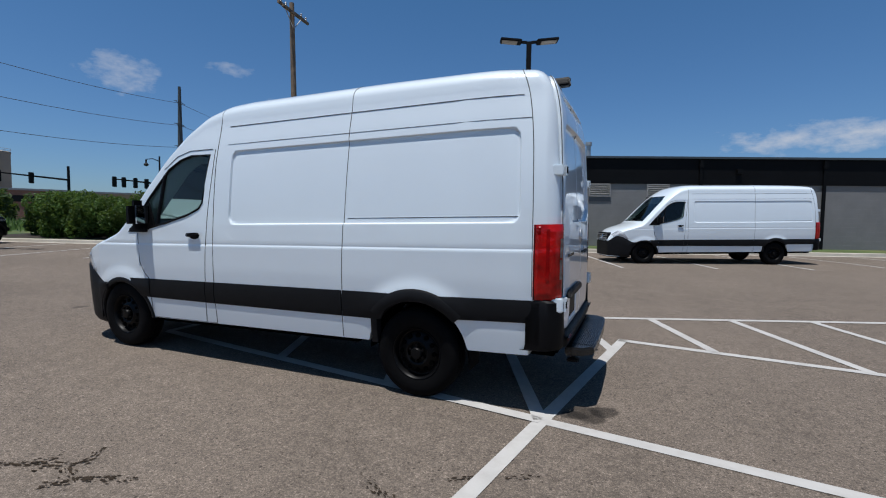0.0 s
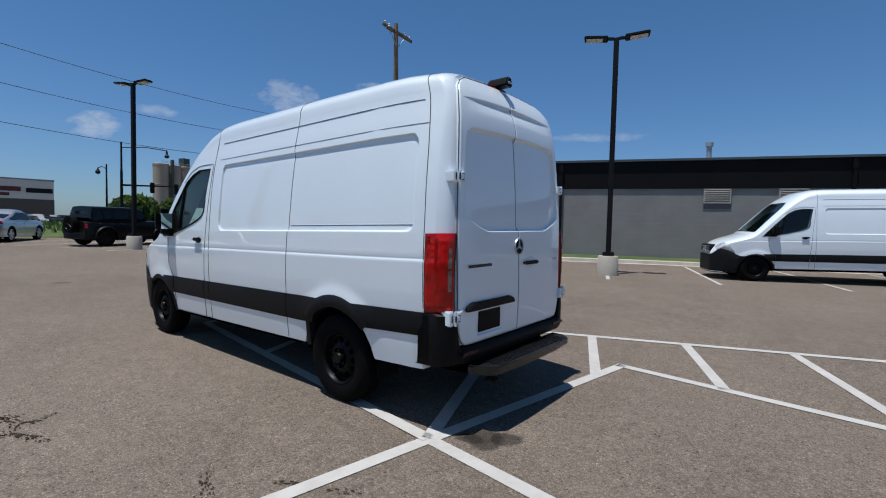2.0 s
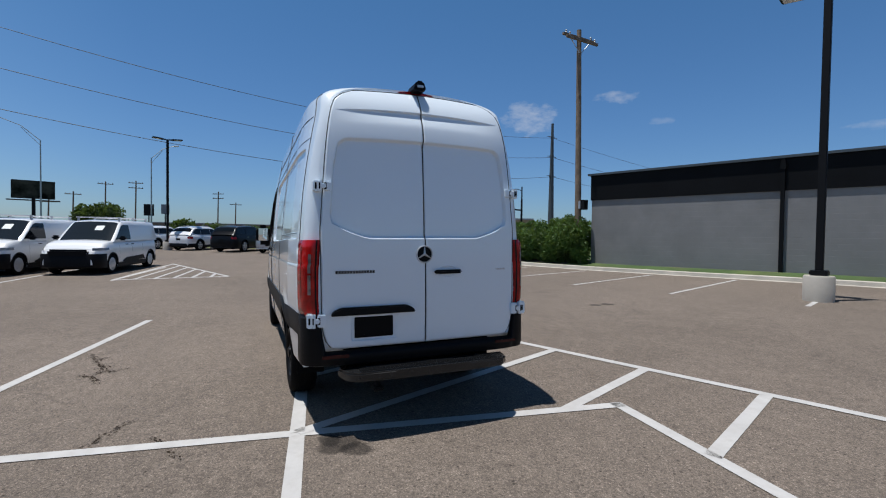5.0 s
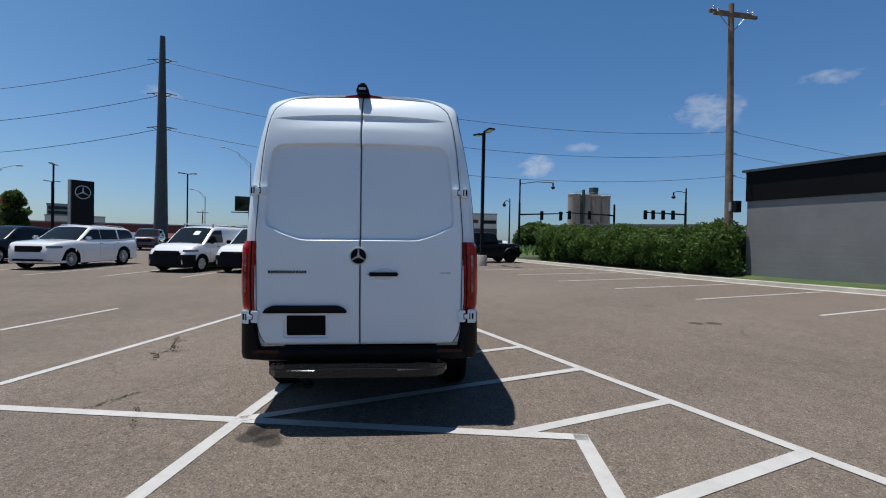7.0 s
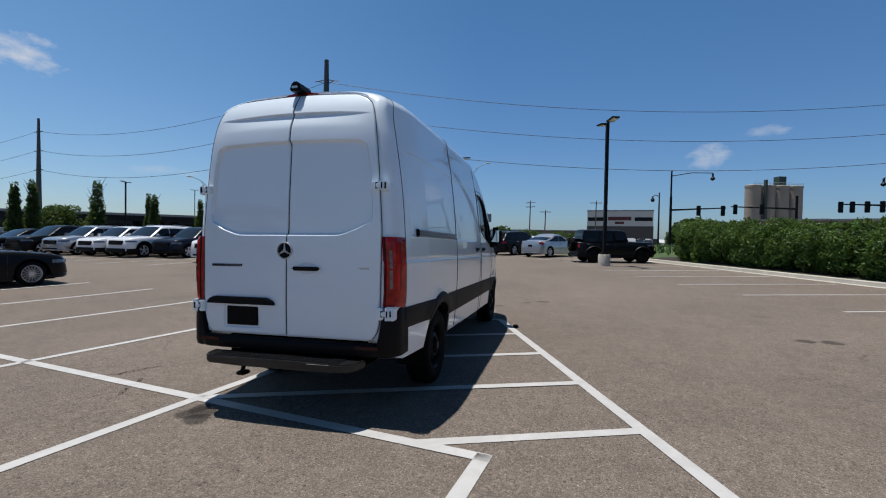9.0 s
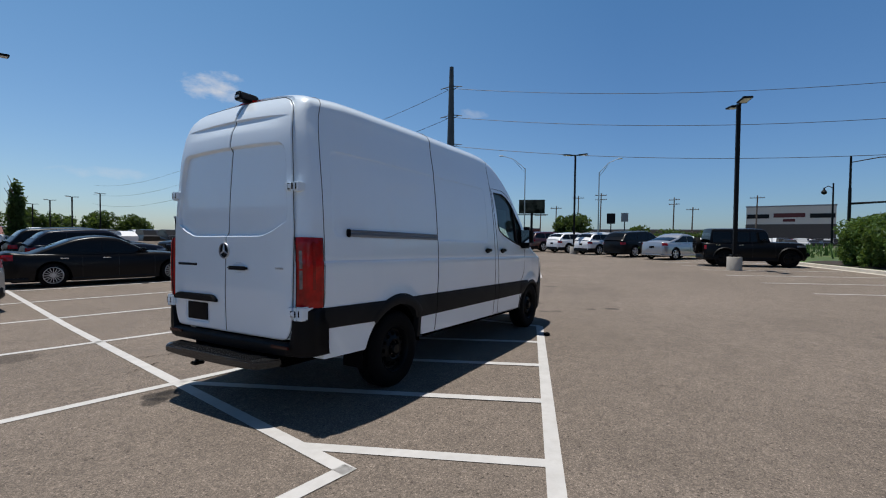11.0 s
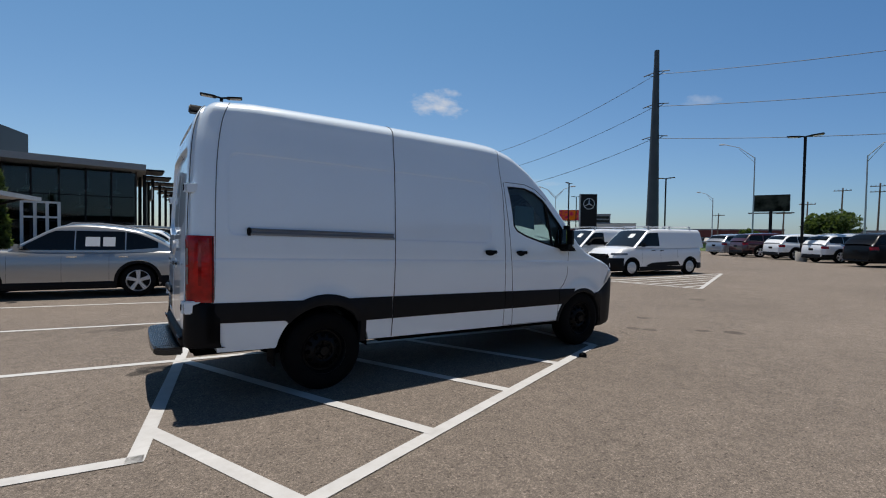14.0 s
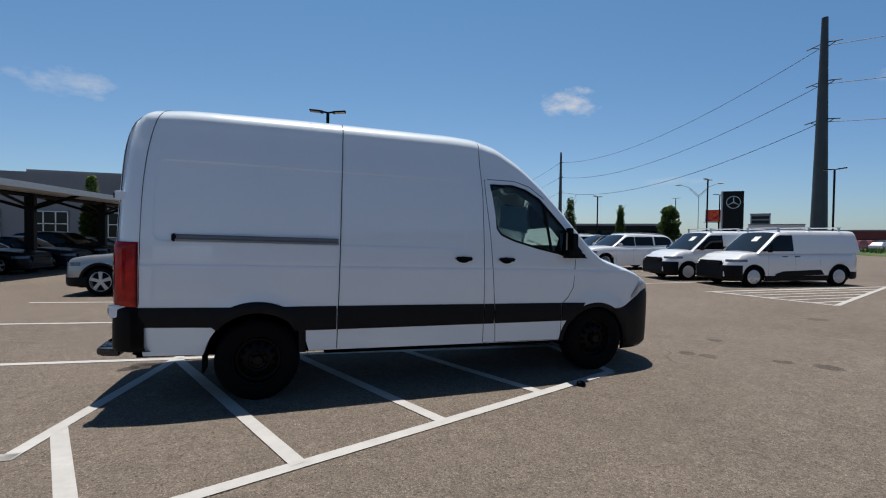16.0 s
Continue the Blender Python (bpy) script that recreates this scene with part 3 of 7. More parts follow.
def side_strip(bm, x0, x1, z0, z1, sgn, proud=0.012, nx=None, nz=6, left=True, cut0=0.0, cut1=0.0):
    """A band on the body's side, with turned-in edges."""
    nx = nx or max(2, int((x1 - x0) / 0.05))
    rows = []
    for i in range(nx + 1):
        row = []
        for j in range(nz + 1):
            foot = strip_foot(x0 + (x1 - x0) * i / nx) if z0 is None else z0
            z = foot + (z1 - foot) * j / nz
            a, b = x0 + cut0 * j / nz, x1 + cut1 * j / nz
            x = a + (b - a) * i / nx
            edge = min(1.0, 4 * min(j, nz - j) / nz)
            row.append((x, sgn * (side_y(x, z, left) + 0.002 + proud * (0.45 + 0.55 * edge)), z))
        rows.append(row)
    sheet(bm, rows, thick=(0, -sgn * (proud + 0.01), 0))


def seam_line(bm, pts, w=0.0035, n=5):
    tube(bm, pts, w, n)


def van(thing_label, m, wb_more=0.0, rear_more=0.0, step=0.03, full=True, group=""):
    v = thing("cargo_van", thing_label, "van", m, group)

    def fit_shape(x, z):
        xx = x + wb_more * min(1, max(0, (x - 0.80) / 1.15)) - rear_more * min(1, max(0, (-0.46 - x) / 0.35))
        xx += 0.055 * ss((-0.93 - x) / 0.2) * (1 - 0.6 * ss((z - 1.9) / 0.6))
        return xx, z - 0.02 * x

    def P(name, bm, material, label="", parent=None, smooth=35):
        for q in bm.verts:
            q.co.x, q.co.z = fit_shape(q.co.x, q.co.z)
        return part(name, bm, material, parent or v, label, smooth)

    # body shell
    rows = [0.30 + 0.04 * i for i in range(55)] + [2.48]
    for a in (1.252, 1.452, 1.497, 2.145, 2.166):
        rows += [a + 0.005 * i for i in range(-3, 4)]
    rows = sorted(set(round(a, 4) for a in rows))
    rows = [a for i, a in enumerate(rows) if i == 0 or a - rows[i - 1] > 0.0035]
    stations, s = [], -1.2
    while s < 4.69:
        stations.append(s)
        s += 0.012 if s < -1.06 else step
    for wx in (0.0, WB):
        stations += [wx + ARCH_R * math.sin(radians(a)) for a in range(-90, 91, 6)]
    for a in (-0.852, 0.674, 2.033):
        stations += [a + 0.006 * i for i in range(-4, 5)]
    stations = sorted(set(round(a, 4) for a in stations + [4.62, 4.645, 4.67, 4.69]))
    stations = [a for i, a in enumerate(stations) if i == 0 or a - stations[i - 1] > 0.004]
    bm = B()
    rings = []
    for s in stations:
        lft, rgt = body_section(s, rows, True), body_section(s, rows, False)
        ring = lft + [(x, -y, z) for x, y, z in rgt[-2::-1]]
        rings.append([bm.verts.new(p) for p in ring])
    for a, b in zip(rings, rings[1:]):
        for j in range(len(a)):
            k = (j + 1) % len(a)
            bm.faces.new((a[j], a[k], b[k], b[j]))
    bm.faces.new(rings[0])
    bm.faces.new(rings[-1][::-1])
    bmesh.ops.remove_doubles(bm, verts=bm.verts, dist=0.0006)
    bmesh.ops.dissolve_degenerate(bm, dist=0.0005, edges=bm.edges)
    body = P("body", bm, WHITE, "glossy white painted steel shell")
    # the cab is hollow, with openings for the door windows and the screen
    c1, c2, c3 = B(), B(), B()
    prism(c1, [(2.28, 0.60), (2.28, 2.40), (2.42, 2.36), (2.66, 2.20), (3.25, 1.62), (3.45, 1.36), (3.55, 1.25), (3.55, 0.95), (3.2, 0.60)], "y", -0.865, 0.865)
    prism(c2, CAB_WINDOW, "y", -1.3, 1.3)
    prism(c3, [(-0.72, 1.52), (-0.66, 2.20), (-0.55, 2.36), (0.55, 2.36), (0.66, 2.20), (0.72, 1.52)], "x", 2.75, 4.0)
    cutters = []
    for c in (c1, c2, c3):
        for q in c.verts:
            q.co.x, q.co.z = fit_shape(q.co.x, q.co.z)
        cutters.append(mesh_ob("cutter", c, WHITE, 30))
        cutters[-1].parent = v
    bpy.context.view_layer.update()
    cut(body, cutters)
    body.data.polygons.foreach_set("use_smooth", [True] * len(body.data.polygons))
    body.data.set_sharp_from_angle(angle=radians(35))
    # cab inside
    bm = B()
    box(bm, 3.0, 3.5, -0.85, 0.85, 0.95, 1.30, 0.05)
    box(bm, 2.30, 3.4, -0.86, 0.86, 0.60, 0.68)
    P("dashboard", bm, SEAT, "dark grey plastic dashboard and cab floor")
    bm = B()
    box(bm, 2.283, 2.30, -0.862, 0.862, 0.6, 2.38)
    P("partition", bm, SEAT, "dark cab partition")
    bm = B()
    sheet(bm, [[(2.29, y, 2.385), (2.42, y, 2.35), (2.64, y, 2.19)] for y in (-0.80, 0, 0.80)], thick=(0, 0, -0.02))
    P("headliner", bm, SEAT, "dark headliner")
    for sgn in (1, -1):
        bm = B()
        prism(bm, [(2.29, 0.62), (2.29, 1.66), (2.45, 1.58), (2.60, 1.52), (2.92, 1.44), (3.30, 1.38), (3.45, 1.30), (3.2, 0.62)], "y", sgn * 0.80, sgn * 0.864)
        P("door_panel", bm, SEAT, "dark inner door panel")
    for y in (-0.5, 0.45):
        bm = B()
        box(bm, 2.42, 2.92, y - 0.25, y + 0.25, 0.68, 1.12, 0.05)
        box(bm, 2.30, 2.46, y - 0.25, y + 0.25, 1.05, 1.72, 0.06)
        box(bm, 2.31, 2.43, y - 0.13, y + 0.13, 1.75, 1.95, 0.04)
        P("seat", bm, SEAT, "dark cloth cab seat")
    bm = B()
    ring = [(3.0 + 0.10 * math.cos(2 * math.pi * k / 20), 0.45 + 0.19 * math.sin(2 * math.pi * k / 20), 1.38 + 0.16 * math.cos(2 * math.pi * k / 20)) for k in range(20)]
    tube(bm, ring, 0.016, 6, True)
    rod(bm, (3.0, 0.45, 1.38), (3.2, 0.45, 1.2), 0.03)
    P("steering_wheel", bm, BLACKP)
    # glass
    for sgn in (1, -1):
        bm = B()
        vs = [bm.verts.new((x, sgn * (side_y(x, z) - 0.014), z)) for x, z in CAB_WINDOW]
        bm.faces.new(vs)
        win = P("side_window", bm, GLASS, "tinted cab side window")
        win.visible_shadow = False
        bm = B()
        tube(bm, [(x, sgn * (side_y(x, z) - 0.004), z) for x, z in CAB_WINDOW], 0.013, 6, True)
        tube(bm, [(2.98, sgn * (side_y(2.98, 1.97) - 0.008), 1.965), (3.06, sgn * (side_y(3.0, 1.44) - 0.008), 1.45)], 0.018, 6)
        P("window_frame", bm, BLACKP, parent=win)
        # mirror corner and mirror
        bm = B()
        pts = [(3.10, 1.44), (3.20, 1.69), (3.46, 1.43), (3.53, 1.375), (3.3, 1.38)]
        a = [bm.verts.new((x, sgn * (side_y(x, z) + 0.006), z)) for x, z in pts]
        bm.faces.new(a)
        r = bmesh.ops.extrude_face_region(bm, geom=bm.faces[:])
        bmesh.ops.translate(bm, vec=(0, -sgn * 0.02, 0), verts=[g for g in r["geom"] if isinstance(g, bmesh.types.BMVert)])
        P("mirror_base", bm, BLACKP)
        bm = B()
        box(bm, 3.15, 3.31, -0.105, 0.105, 1.40, 1.71, 0.062, Matrix.Translation((0, sgn * 1.075, 0)))
        box(bm, 3.18, 3.40, -0.10, 0.08, 1.375, 1.440, 0.025, Matrix.Translation((0, sgn * 0.99, 0)))
        rod(bm, (3.24, sgn * 0.93, 1.43), (3.24, sgn * 1.04, 1.46), 0.035)
        mir = P("mirror", bm, BLACKP, "black plastic door mirror")
        bm = B()
        box(bm, 3.143, 3.153, -0.070, 0.070, 1.465, 1.655, 0.0, Matrix.Translation((0, sgn * 1.075, 0)))
        P("mirror_glass", bm, MIRROR, "mirror glass", parent=mir)
    bm = B()
    rr = []
    for i in range(13):
        z = 1.51 + (2.37 - 1.51) * i / 12
        w = 0.735 - 0.10 * ((z - 1.51) / 0.86)
        rr.append([(windshield_x(w * (j / 10 - 1), z) - 0.02, w * (j / 10 - 1), z) for j in range(21)])
    sheet(bm, rr)
    ws = P("windshield", bm, GLASS, "large raked windshield")
    ws.visible_shadow = False
    bm = B()
    tube(bm, rr[0], 0.02, 6)
    for w in (-0.5, 0.2):
        tube(bm, [(windshield_x(y, 1.53 + k * 0.012) + 0.012, y, 1.53 + k * 0.012) for k, y in enumerate([w + 0.06 * q for q in range(8)])], 0.009, 5)
    P("wiper", bm, BLACKP)
    if full:
        bm = B()
        sheet(bm, [[(2.44, -(side_y(2.4, 1.68) - 0.035), 1.69), (2.78, -(side_y(2.8, 1.68) - 0.035), 1.64)], [(2.46, -(side_y(2.4, 1.9) - 0.035), 1.93), (2.78, -(side_y(2.8, 1.9) - 0.035), 1.93)]], thick=(0, 0.002, 0))
        P("price_sheet", bm, PAPER, "white price sheet inside the window")
    # black side mouldings
    for sgn, left in ((1, True), (-1, False)):
        for x0, x1, c0, c1 in ((-0.955, -0.325, 0, 0.15), (0.325, 0.705, -0.15, 0), (0.715, 2.235, 0, 0), (2.245, 2.36, 0, 0), (2.37, 3.185, 0, 0), (3.195, 3.342, 0, 0.15)):
            bm = B()
            side_strip(bm, x0, x1, None, 0.870, sgn, left=left, cut0=c0, cut1=c1)
            P("side_moulding", bm, TRIM, "dark grey plastic rub strip")
        for wx in (0.0, WB):
            bm, rr = B(), []
            a0, a1 = (40, 140) if wx == 0 else (10, 172)
            for i in range(33):
                a = radians(a0 + (a1 - a0) * i / 32)
                row = []
                for r, o in ((ARCH_R - 0.012, -0.06), (ARCH_R - 0.010, 0.010), (ARCH_R + 0.01, 0.016), (ARCH_R + 0.076, 0.017), (ARCH_R + 0.094, 0.004)) if wx == 0 else ((ARCH_R - 0.010, -0.06), (ARCH_R - 0.008, 0.002), (ARCH_R + 0.004, 0.008), (ARCH_R + 0.032, 0.008), (ARCH_R + 0.044, 0.0)):
                    x, z = wx + r * math.cos(a), 0.37 + r * math.sin(a)
                    row.append((x, sgn * (side_y(x, max(0.45, z), left) + o), z))
                rr.append(row)
            sheet(bm, rr)
            P("arch_trim", bm, TRIM, "dark plastic wheel-arch lip", smooth=50)
            if wx == 0:
                bm = B()
                sheet(bm, [[(x, sgn * (side_y(x, z, left) + o), z) for x, o in ((0.352, -0.05), (0.362, 0.006), (0.405, 0.008), (0.424, 0.0))] for z in [0.432 + 0.03 * k for k in range(9)]])
                P("arch_leg", bm, TRIM, "dark plastic arch edge down to the sill", smooth=50)
            bm, rr = B(), []
            for i in range(25):
                a = radians(1 + 178 * i / 24)
                rr.append([(wx + (ARCH_R - 0.006) * math.cos(a), sgn * y, 0.37 + (ARCH_R - 0.006) * math.sin(a)) for y in (0.93, 0.55)])
            sheet(bm, rr)
            P("wheel_well", bm, UNDER, smooth=60)
        # panel joints
        bm = B()
        y = lambda x, z: sgn * (side_y(x, z, left) + 0.001)
        over = lambda x, z: sgn * (skin_y(x, z, left) + 0.001)
        shoulder = [2.50 + 0.02 * k for k in range(1, 10)]
        seam_line(bm, [(2.24 - 0.02 * ss((z - 2.0) / 0.4), over(2.24, z), z) for z in [0.46 + 0.1 * k for k in range(21)] + [z + 0.03 for z in shoulder[:6]]])
        P("panel_joint", bm, SEAM)
        bm = B()
        seam_line(bm, [(2.385 - 0.058 * (z - 0.46) - 0.02 * ss((z - 1.5) / 0.6), y(2.36, z), z) for z in [0.46 + 0.087 * k for k in range(21)]])
        P("panel_joint", bm, SEAM)
        bm = B()
        jx = (lambda z: 0.71 + 0.03 * (z - 0.46)) if not left else (lambda z: 0.715 - 0.02 * (z - 0.46))
        seam_line(bm, [(jx(z), over(jx(z), z), z) for z in [0.46 + 0.02 * k for k in range(102)] + shoulder], 0.003 if left else 0.0048)
        P("panel_joint", bm, SEAM)
        bm = B()
        seam_line(bm, [(pillar_x(z), over(-0.955, z), z) for z in [0.90 + 0.05 * k for k in range(32)] + shoulder], 0.0034)
        P("panel_joint", bm, SEAM)
        bm = B()
        seam_line(bm, [(2.30, y(2.3, 2.2), 2.205), (2.62, y(2.62, 2.2), 2.205), (2.8, y(2.8, 2.15), 2.155), (2.98, y(2.98, 2.03), 2.03)])
        P("panel_joint", bm, SEAM)
        bm = B()
        seam_line(bm, [(3.19, y(3.19, z), z) for z in [0.46 + 0.05 * k for k in range(9)]] + [(3.27, y(3.27, 0.93), 0.93), (3.34, y(3.34, 1.05), 1.05), (3.37, y(3.37, 1.36), 1.36)])
        P("panel_joint", bm, SEAM)
        bm = B()
        seam_line(bm, [(2.24, y(2.24, 0.452), 0.452), (3.18, y(3.18, 0.452), 0.452)], 0.003)
        if left:
            P("panel_joint", bm, SEAM)
            bm = B()
            seam_line(bm, [(x, y(x, 1.497), 1.497) for x in [-0.84 + 0.05 * k for k in range(31)]], 0.003)
            P("panel_joint", bm, SEAM)
            bm = B()
            seam_line(bm, [(pillar_x(2.415, x) if x < -0.6 else x, y(x, 2.415), 2.415) for x in [-0.90, -0.75, -0.65] + [-0.5 + 0.2 * k for k in range(14)]])
            P("panel_joint", bm, SEAM)
            bm = B()
            seam_line(bm, [(pillar_x(2.235, x) if x < -0.6 else x, y(x, 2.235), 2.235) for x in [-0.95, -0.85, -0.75, -0.65] + [-0.5 + 0.2 * k for k in range(14)]], 0.002)
        P("panel_joint", bm, SEAM)
        # door handles, each with its grip recess's shade as a black ellipse
        for hx in ([2.50] if left else [2.50, 2.005]):
            bm = B()
            box(bm, hx - 0.10, hx + 0.10, -0.012, 0.016, 1.325, 1.365, 0.014, Matrix.Translation((0, sgn * (side_y(hx, 1.34) + 0.022), 0)))
            spin(bm, [(0.05, -0.004), (0.045, 0.004), (0.0, 0.002)], 16, "y", Matrix.Translation((hx, sgn * (side_y(hx, 1.34) + 0.004), 1.335)) @ Matrix.Diagonal((1.4, sgn, 0.7, 1)))
            P("door_handle", bm, BLACKP)
    if full:
        # the sliding door's rail
        bm = B()
        rr = [[(x, -(side_y(x, z, False) + o), z) for z, o in ((1.452, 0.004), (1.456, 0.020), (1.470, 0.022), (1.484, 0.006), (1.492, 0.006), (1.506, 0.022), (1.512, 0.018), (1.514, 0.003))] for x in [-0.68 + 0.1 * k for k in range(15)]]
        sheet(bm, rr, thick=(0, 0.03, 0))
        P("sliding_rail", bm, RAIL, "grey metal sliding-door rail")
        bm = B()
        box(bm, -0.70, -0.665, -(side_y(-0.68, 1.48, False) + 0.026), -(side_y(-0.68, 1.48, False) - 0.01), 1.448, 1.518, 0.008)
        P("rail_end_cap", bm, BLACKP)
    # rear doors
    def door_w(z):
        return interp(z, [(0.615, 0.715), (0.63, 0.745), (0.66, 0.772), (0.72, 0.795), (0.80, 0.808), (1.5, 0.818), (2.0, 0.783), (2.2, 0.765), (2.4, 0.738), (2.5, 0.715), (2.56, 0.69), (2.61, 0.63), (2.64, 0.54)])
    def fine(lo, hi, wide, spots):
        """Steps from lo to hi, close together round some spots."""
        out, q = [lo], lo
        while q < hi - 1e-6:
            q += (0.0034 if hi > 1 else 0.0055) if any(a - 0.004 <= q < b for a, b in spots) else wide
            out.append(min(q, hi))
        return out

    door_rows = fine(0.615, 2.64, 0.016, ((0.655, 0.685), (0.845, 0.872), (1.425, 1.60), (2.185, 2.235), (2.43, 2.475), (2.62, 2.64))) if full else fine(0.615, 2.64, 0.035, ())
    door_cols = fine(0.0, 1.0, 0.02, ((0.0, 0.02), (0.60, 1.0))) if full else fine(0.0, 1.0, 0.05, ())

    def door_point(y, zi, sgn, edge=1.0):
        """The pressed skin of a rear door: a window-shaped recess and a brow above it."""
        z = zi - interp(zi, [(1.6, 0.0), (2.222, 0.02), (2.462, 0.035), (2.64, 0.05)]) * (y / 0.7) ** 2
        x = interp(z, REAR) - 0.043 + 0.016 * ss((y - 0.60) / 0.25) + 0.006 * (y / 0.8) ** 2
        side = interp(zi, [(1.44, 0.50), (1.50, 0.63), (1.56, 0.742), (1.62, 0.755), (2.0, 0.727), (2.2, 0.69)])
        x += (0.031 + 0.004 * ss((zi - 1.8) / 0.4)) * panel_depth(y, zi, -0.9, side, 1.441, 2.222, 0.08, 0.020)
        zc = 2.462 - zi
        x += 0.024 * ss(zc / 0.012) * (1 - ss(zc / 0.13)) * max(0.0, 1 - (y / 0.70) ** 2)
        if sgn > 0:
            x += 0.012 * panel_depth(y, zi, 0.24, 0.60, 0.665, 0.866, 0.02, 0.012)
        return (x + 0.014 * (1 - ss(edge)), sgn * y, z)

    for sgn in (1, -1):
        bm, rr = B(), []
        for zi in door_rows:
            row = []
            for t in door_cols:
                w = door_w(zi)
                y = 0.004 + (w - 0.004) * t
                row.append(door_point(y, zi, sgn, min(1.0, (y - 0.002) / 0.008, (w - y + 0.002) / 0.010, (2.644 - zi) / 0.010, (zi - 0.611) / 0.010)))
            rr.append(row)
        sheet(bm, rr, thick=(0.03, 0, 0))
        dr = P("rear_door", bm, WHITE, "tall white rear cargo door", smooth=60)
        for hz, yh, tall in ((0.838, 0.860, 0.012), (1.833, 0.806, 0.0)):
            back = Matrix.Translation((interp(hz, REAR) + 1.192, sgn * yh, hz)) @ Matrix.Diagonal((1.0, 1.12, 1.12, 1.0)) @ Matrix.Translation((0, -sgn * yh, -hz))
            bm = B()
            box(bm, -1.243, -1.195, sgn * (yh - 0.038) - 0.026, sgn * (yh - 0.038) + 0.026, hz - 0.030 - tall, hz + 0.030 + tall, 0.006)
            box(bm, -1.228, -1.130 + 3 * tall, sgn * (yh + 0.030 + tall) - 0.026, sgn * (yh + 0.030) + 0.026, hz - 0.036 - tall, hz + 0.036 + tall, 0.008)
            box(bm, -1.250, -1.228, sgn * (yh - 0.004) - 0.020, sgn * (yh - 0.004) + 0.020, hz - 0.016, hz + 0.016, 0.004)
            rod(bm, (-1.236, sgn * (yh + 0.012), hz - 0.034 - tall), (-1.236, sgn * (yh + 0.012), hz + 0.034 + tall), 0.010, n=10)
            bmesh.ops.transform(bm, matrix=back, verts=bm.verts)
            P("hinge", bm, WHITE, "white painted door hinge", parent=dr)
            # thin black blocks stand in for the shaded slots between the hinge leaves
            for k, w, q in ((0.040, 0.006, -1.230), (0.018, 0.004, -1.248), (-0.020, 0.008, -1.245)):
                bm = B()
                box(bm, q - 0.001, q + 0.010, sgn * (yh + k) - w, sgn * (yh + k) + w, hz - 0.022, hz + 0.022, 0.002)
                bmesh.ops.transform(bm, matrix=back, verts=bm.verts)
                P("hinge_dark_slot", bm, BLACKP, parent=dr)
        bm = B()
        rim_path = [(door_w(z) + 0.005, z) for z in [0.63 + 0.05 * k for k in range(38)] + [2.53, 2.55, 2.57, 2.59, 2.61, 2.63]] + [(0.54 - 0.06 * k, 2.645) for k in range(10)]
        pts = [door_point(w, z, sgn) for w, z in rim_path]
        seam_line(bm, [(x + 0.010, y, z) for x, y, z in pts], 0.0034)
        P("door_seam", bm, SEAM, parent=dr)
        # tail lamp wrapping round the corner
        bm, rr = B(), []
        for i in range(29):
            z = 0.875 + (1.435 - 0.875) * i / 28
            row = []
            for j in range(15):
                q = j / 14
                if q < 0.55:
                    x = -0.965 - (q / 0.55) * 0.145
                    k = max(0, (-1.08 - x) / 0.12)
                    y = side_y(x, z) - 0.10 * (1 - math.sqrt(max(0, 1 - k * k)))
                else:
                    w = (q - 0.55) / 0.45
                    x, y = -1.11 - 0.095 * math.sin(w * math.pi / 2), side_y(-1.1, z) - 0.004 - 0.082 * (1 - math.cos(w * math.pi / 2)) - 0.006 * w
                e = min(1.0, 8 * min(q, 1 - q), i / 2, (28 - i) / 2)
                o = 0.004 + 0.014 * ss(e)
                row.append((x - o * ss((q - 0.4) / 0.3), sgn * (y + o * (1 - ss((q - 0.5) / 0.4))), z))
            rr.append(row)
        sheet(bm, rr, thick=(0.02, -sgn * 0.02, 0))
        tl = P("tail_lamp", bm, RED, "tall red tail lamp lens", smooth=50)
        for z0, z1, q0, q1, mt, lb in ((1.02, 1.40, 0.50, 0.64, REDD, "dark red lamp column"), (1.03, 1.175, 0.84, 0.98, SMOKE, "clear smoked reversing lamp"), (1.19, 1.33, 0.84, 0.98, SMOKE, "clear smoked reversing lamp"), (1.375, 1.42, 0.08, 0.42, REDD, "")):
            bm, r2 = B(), []
            for i in range(9):
                k = (z0 + (z1 - z0) * i / 8 - 0.875) / 0.56 * 28
                a = rr[int(k)]
                r2.append([(Vector(a[int(q0 * 14) + j]) + Vector((-0.003, sgn * 0.003, 0))) for j in range(max(2, int((q1 - q0) * 14)))])
            for i in range(9):
                for p in r2[i]:
                    p.z = z0 + (z1 - z0) * i / 8
            sheet(bm, [[tuple(p) for p in row] for row in r2])
            P("lamp_segment", bm, mt, lb, parent=tl, smooth=50)
        for cols in ((0, 1), (13, 14)):
            bm = B()
            inner, outer = (cols[1], cols[0]) if cols[0] == 0 else cols
            sheet(bm, [[tuple(Vector(row[outer]).lerp(Vector(row[inner]), q) + Vector((-0.0035, sgn * 0.0035, 0))) for q in (0.0, 0.55)] for row in rr])
            P("lamp_gasket", bm, BLACKP, "thin black lamp edge", parent=tl, smooth=50)
    bm = B()
    seam_line(bm, [(door_point(0.02, z, -1)[0] + 0.006, 0.0, z) for z in [0.63 + 0.05 * k for k in range(41)]], 0.0036)
    P("door_seam", bm, SEAM)
    # rear bumper, step
    bm, rr = B(), []
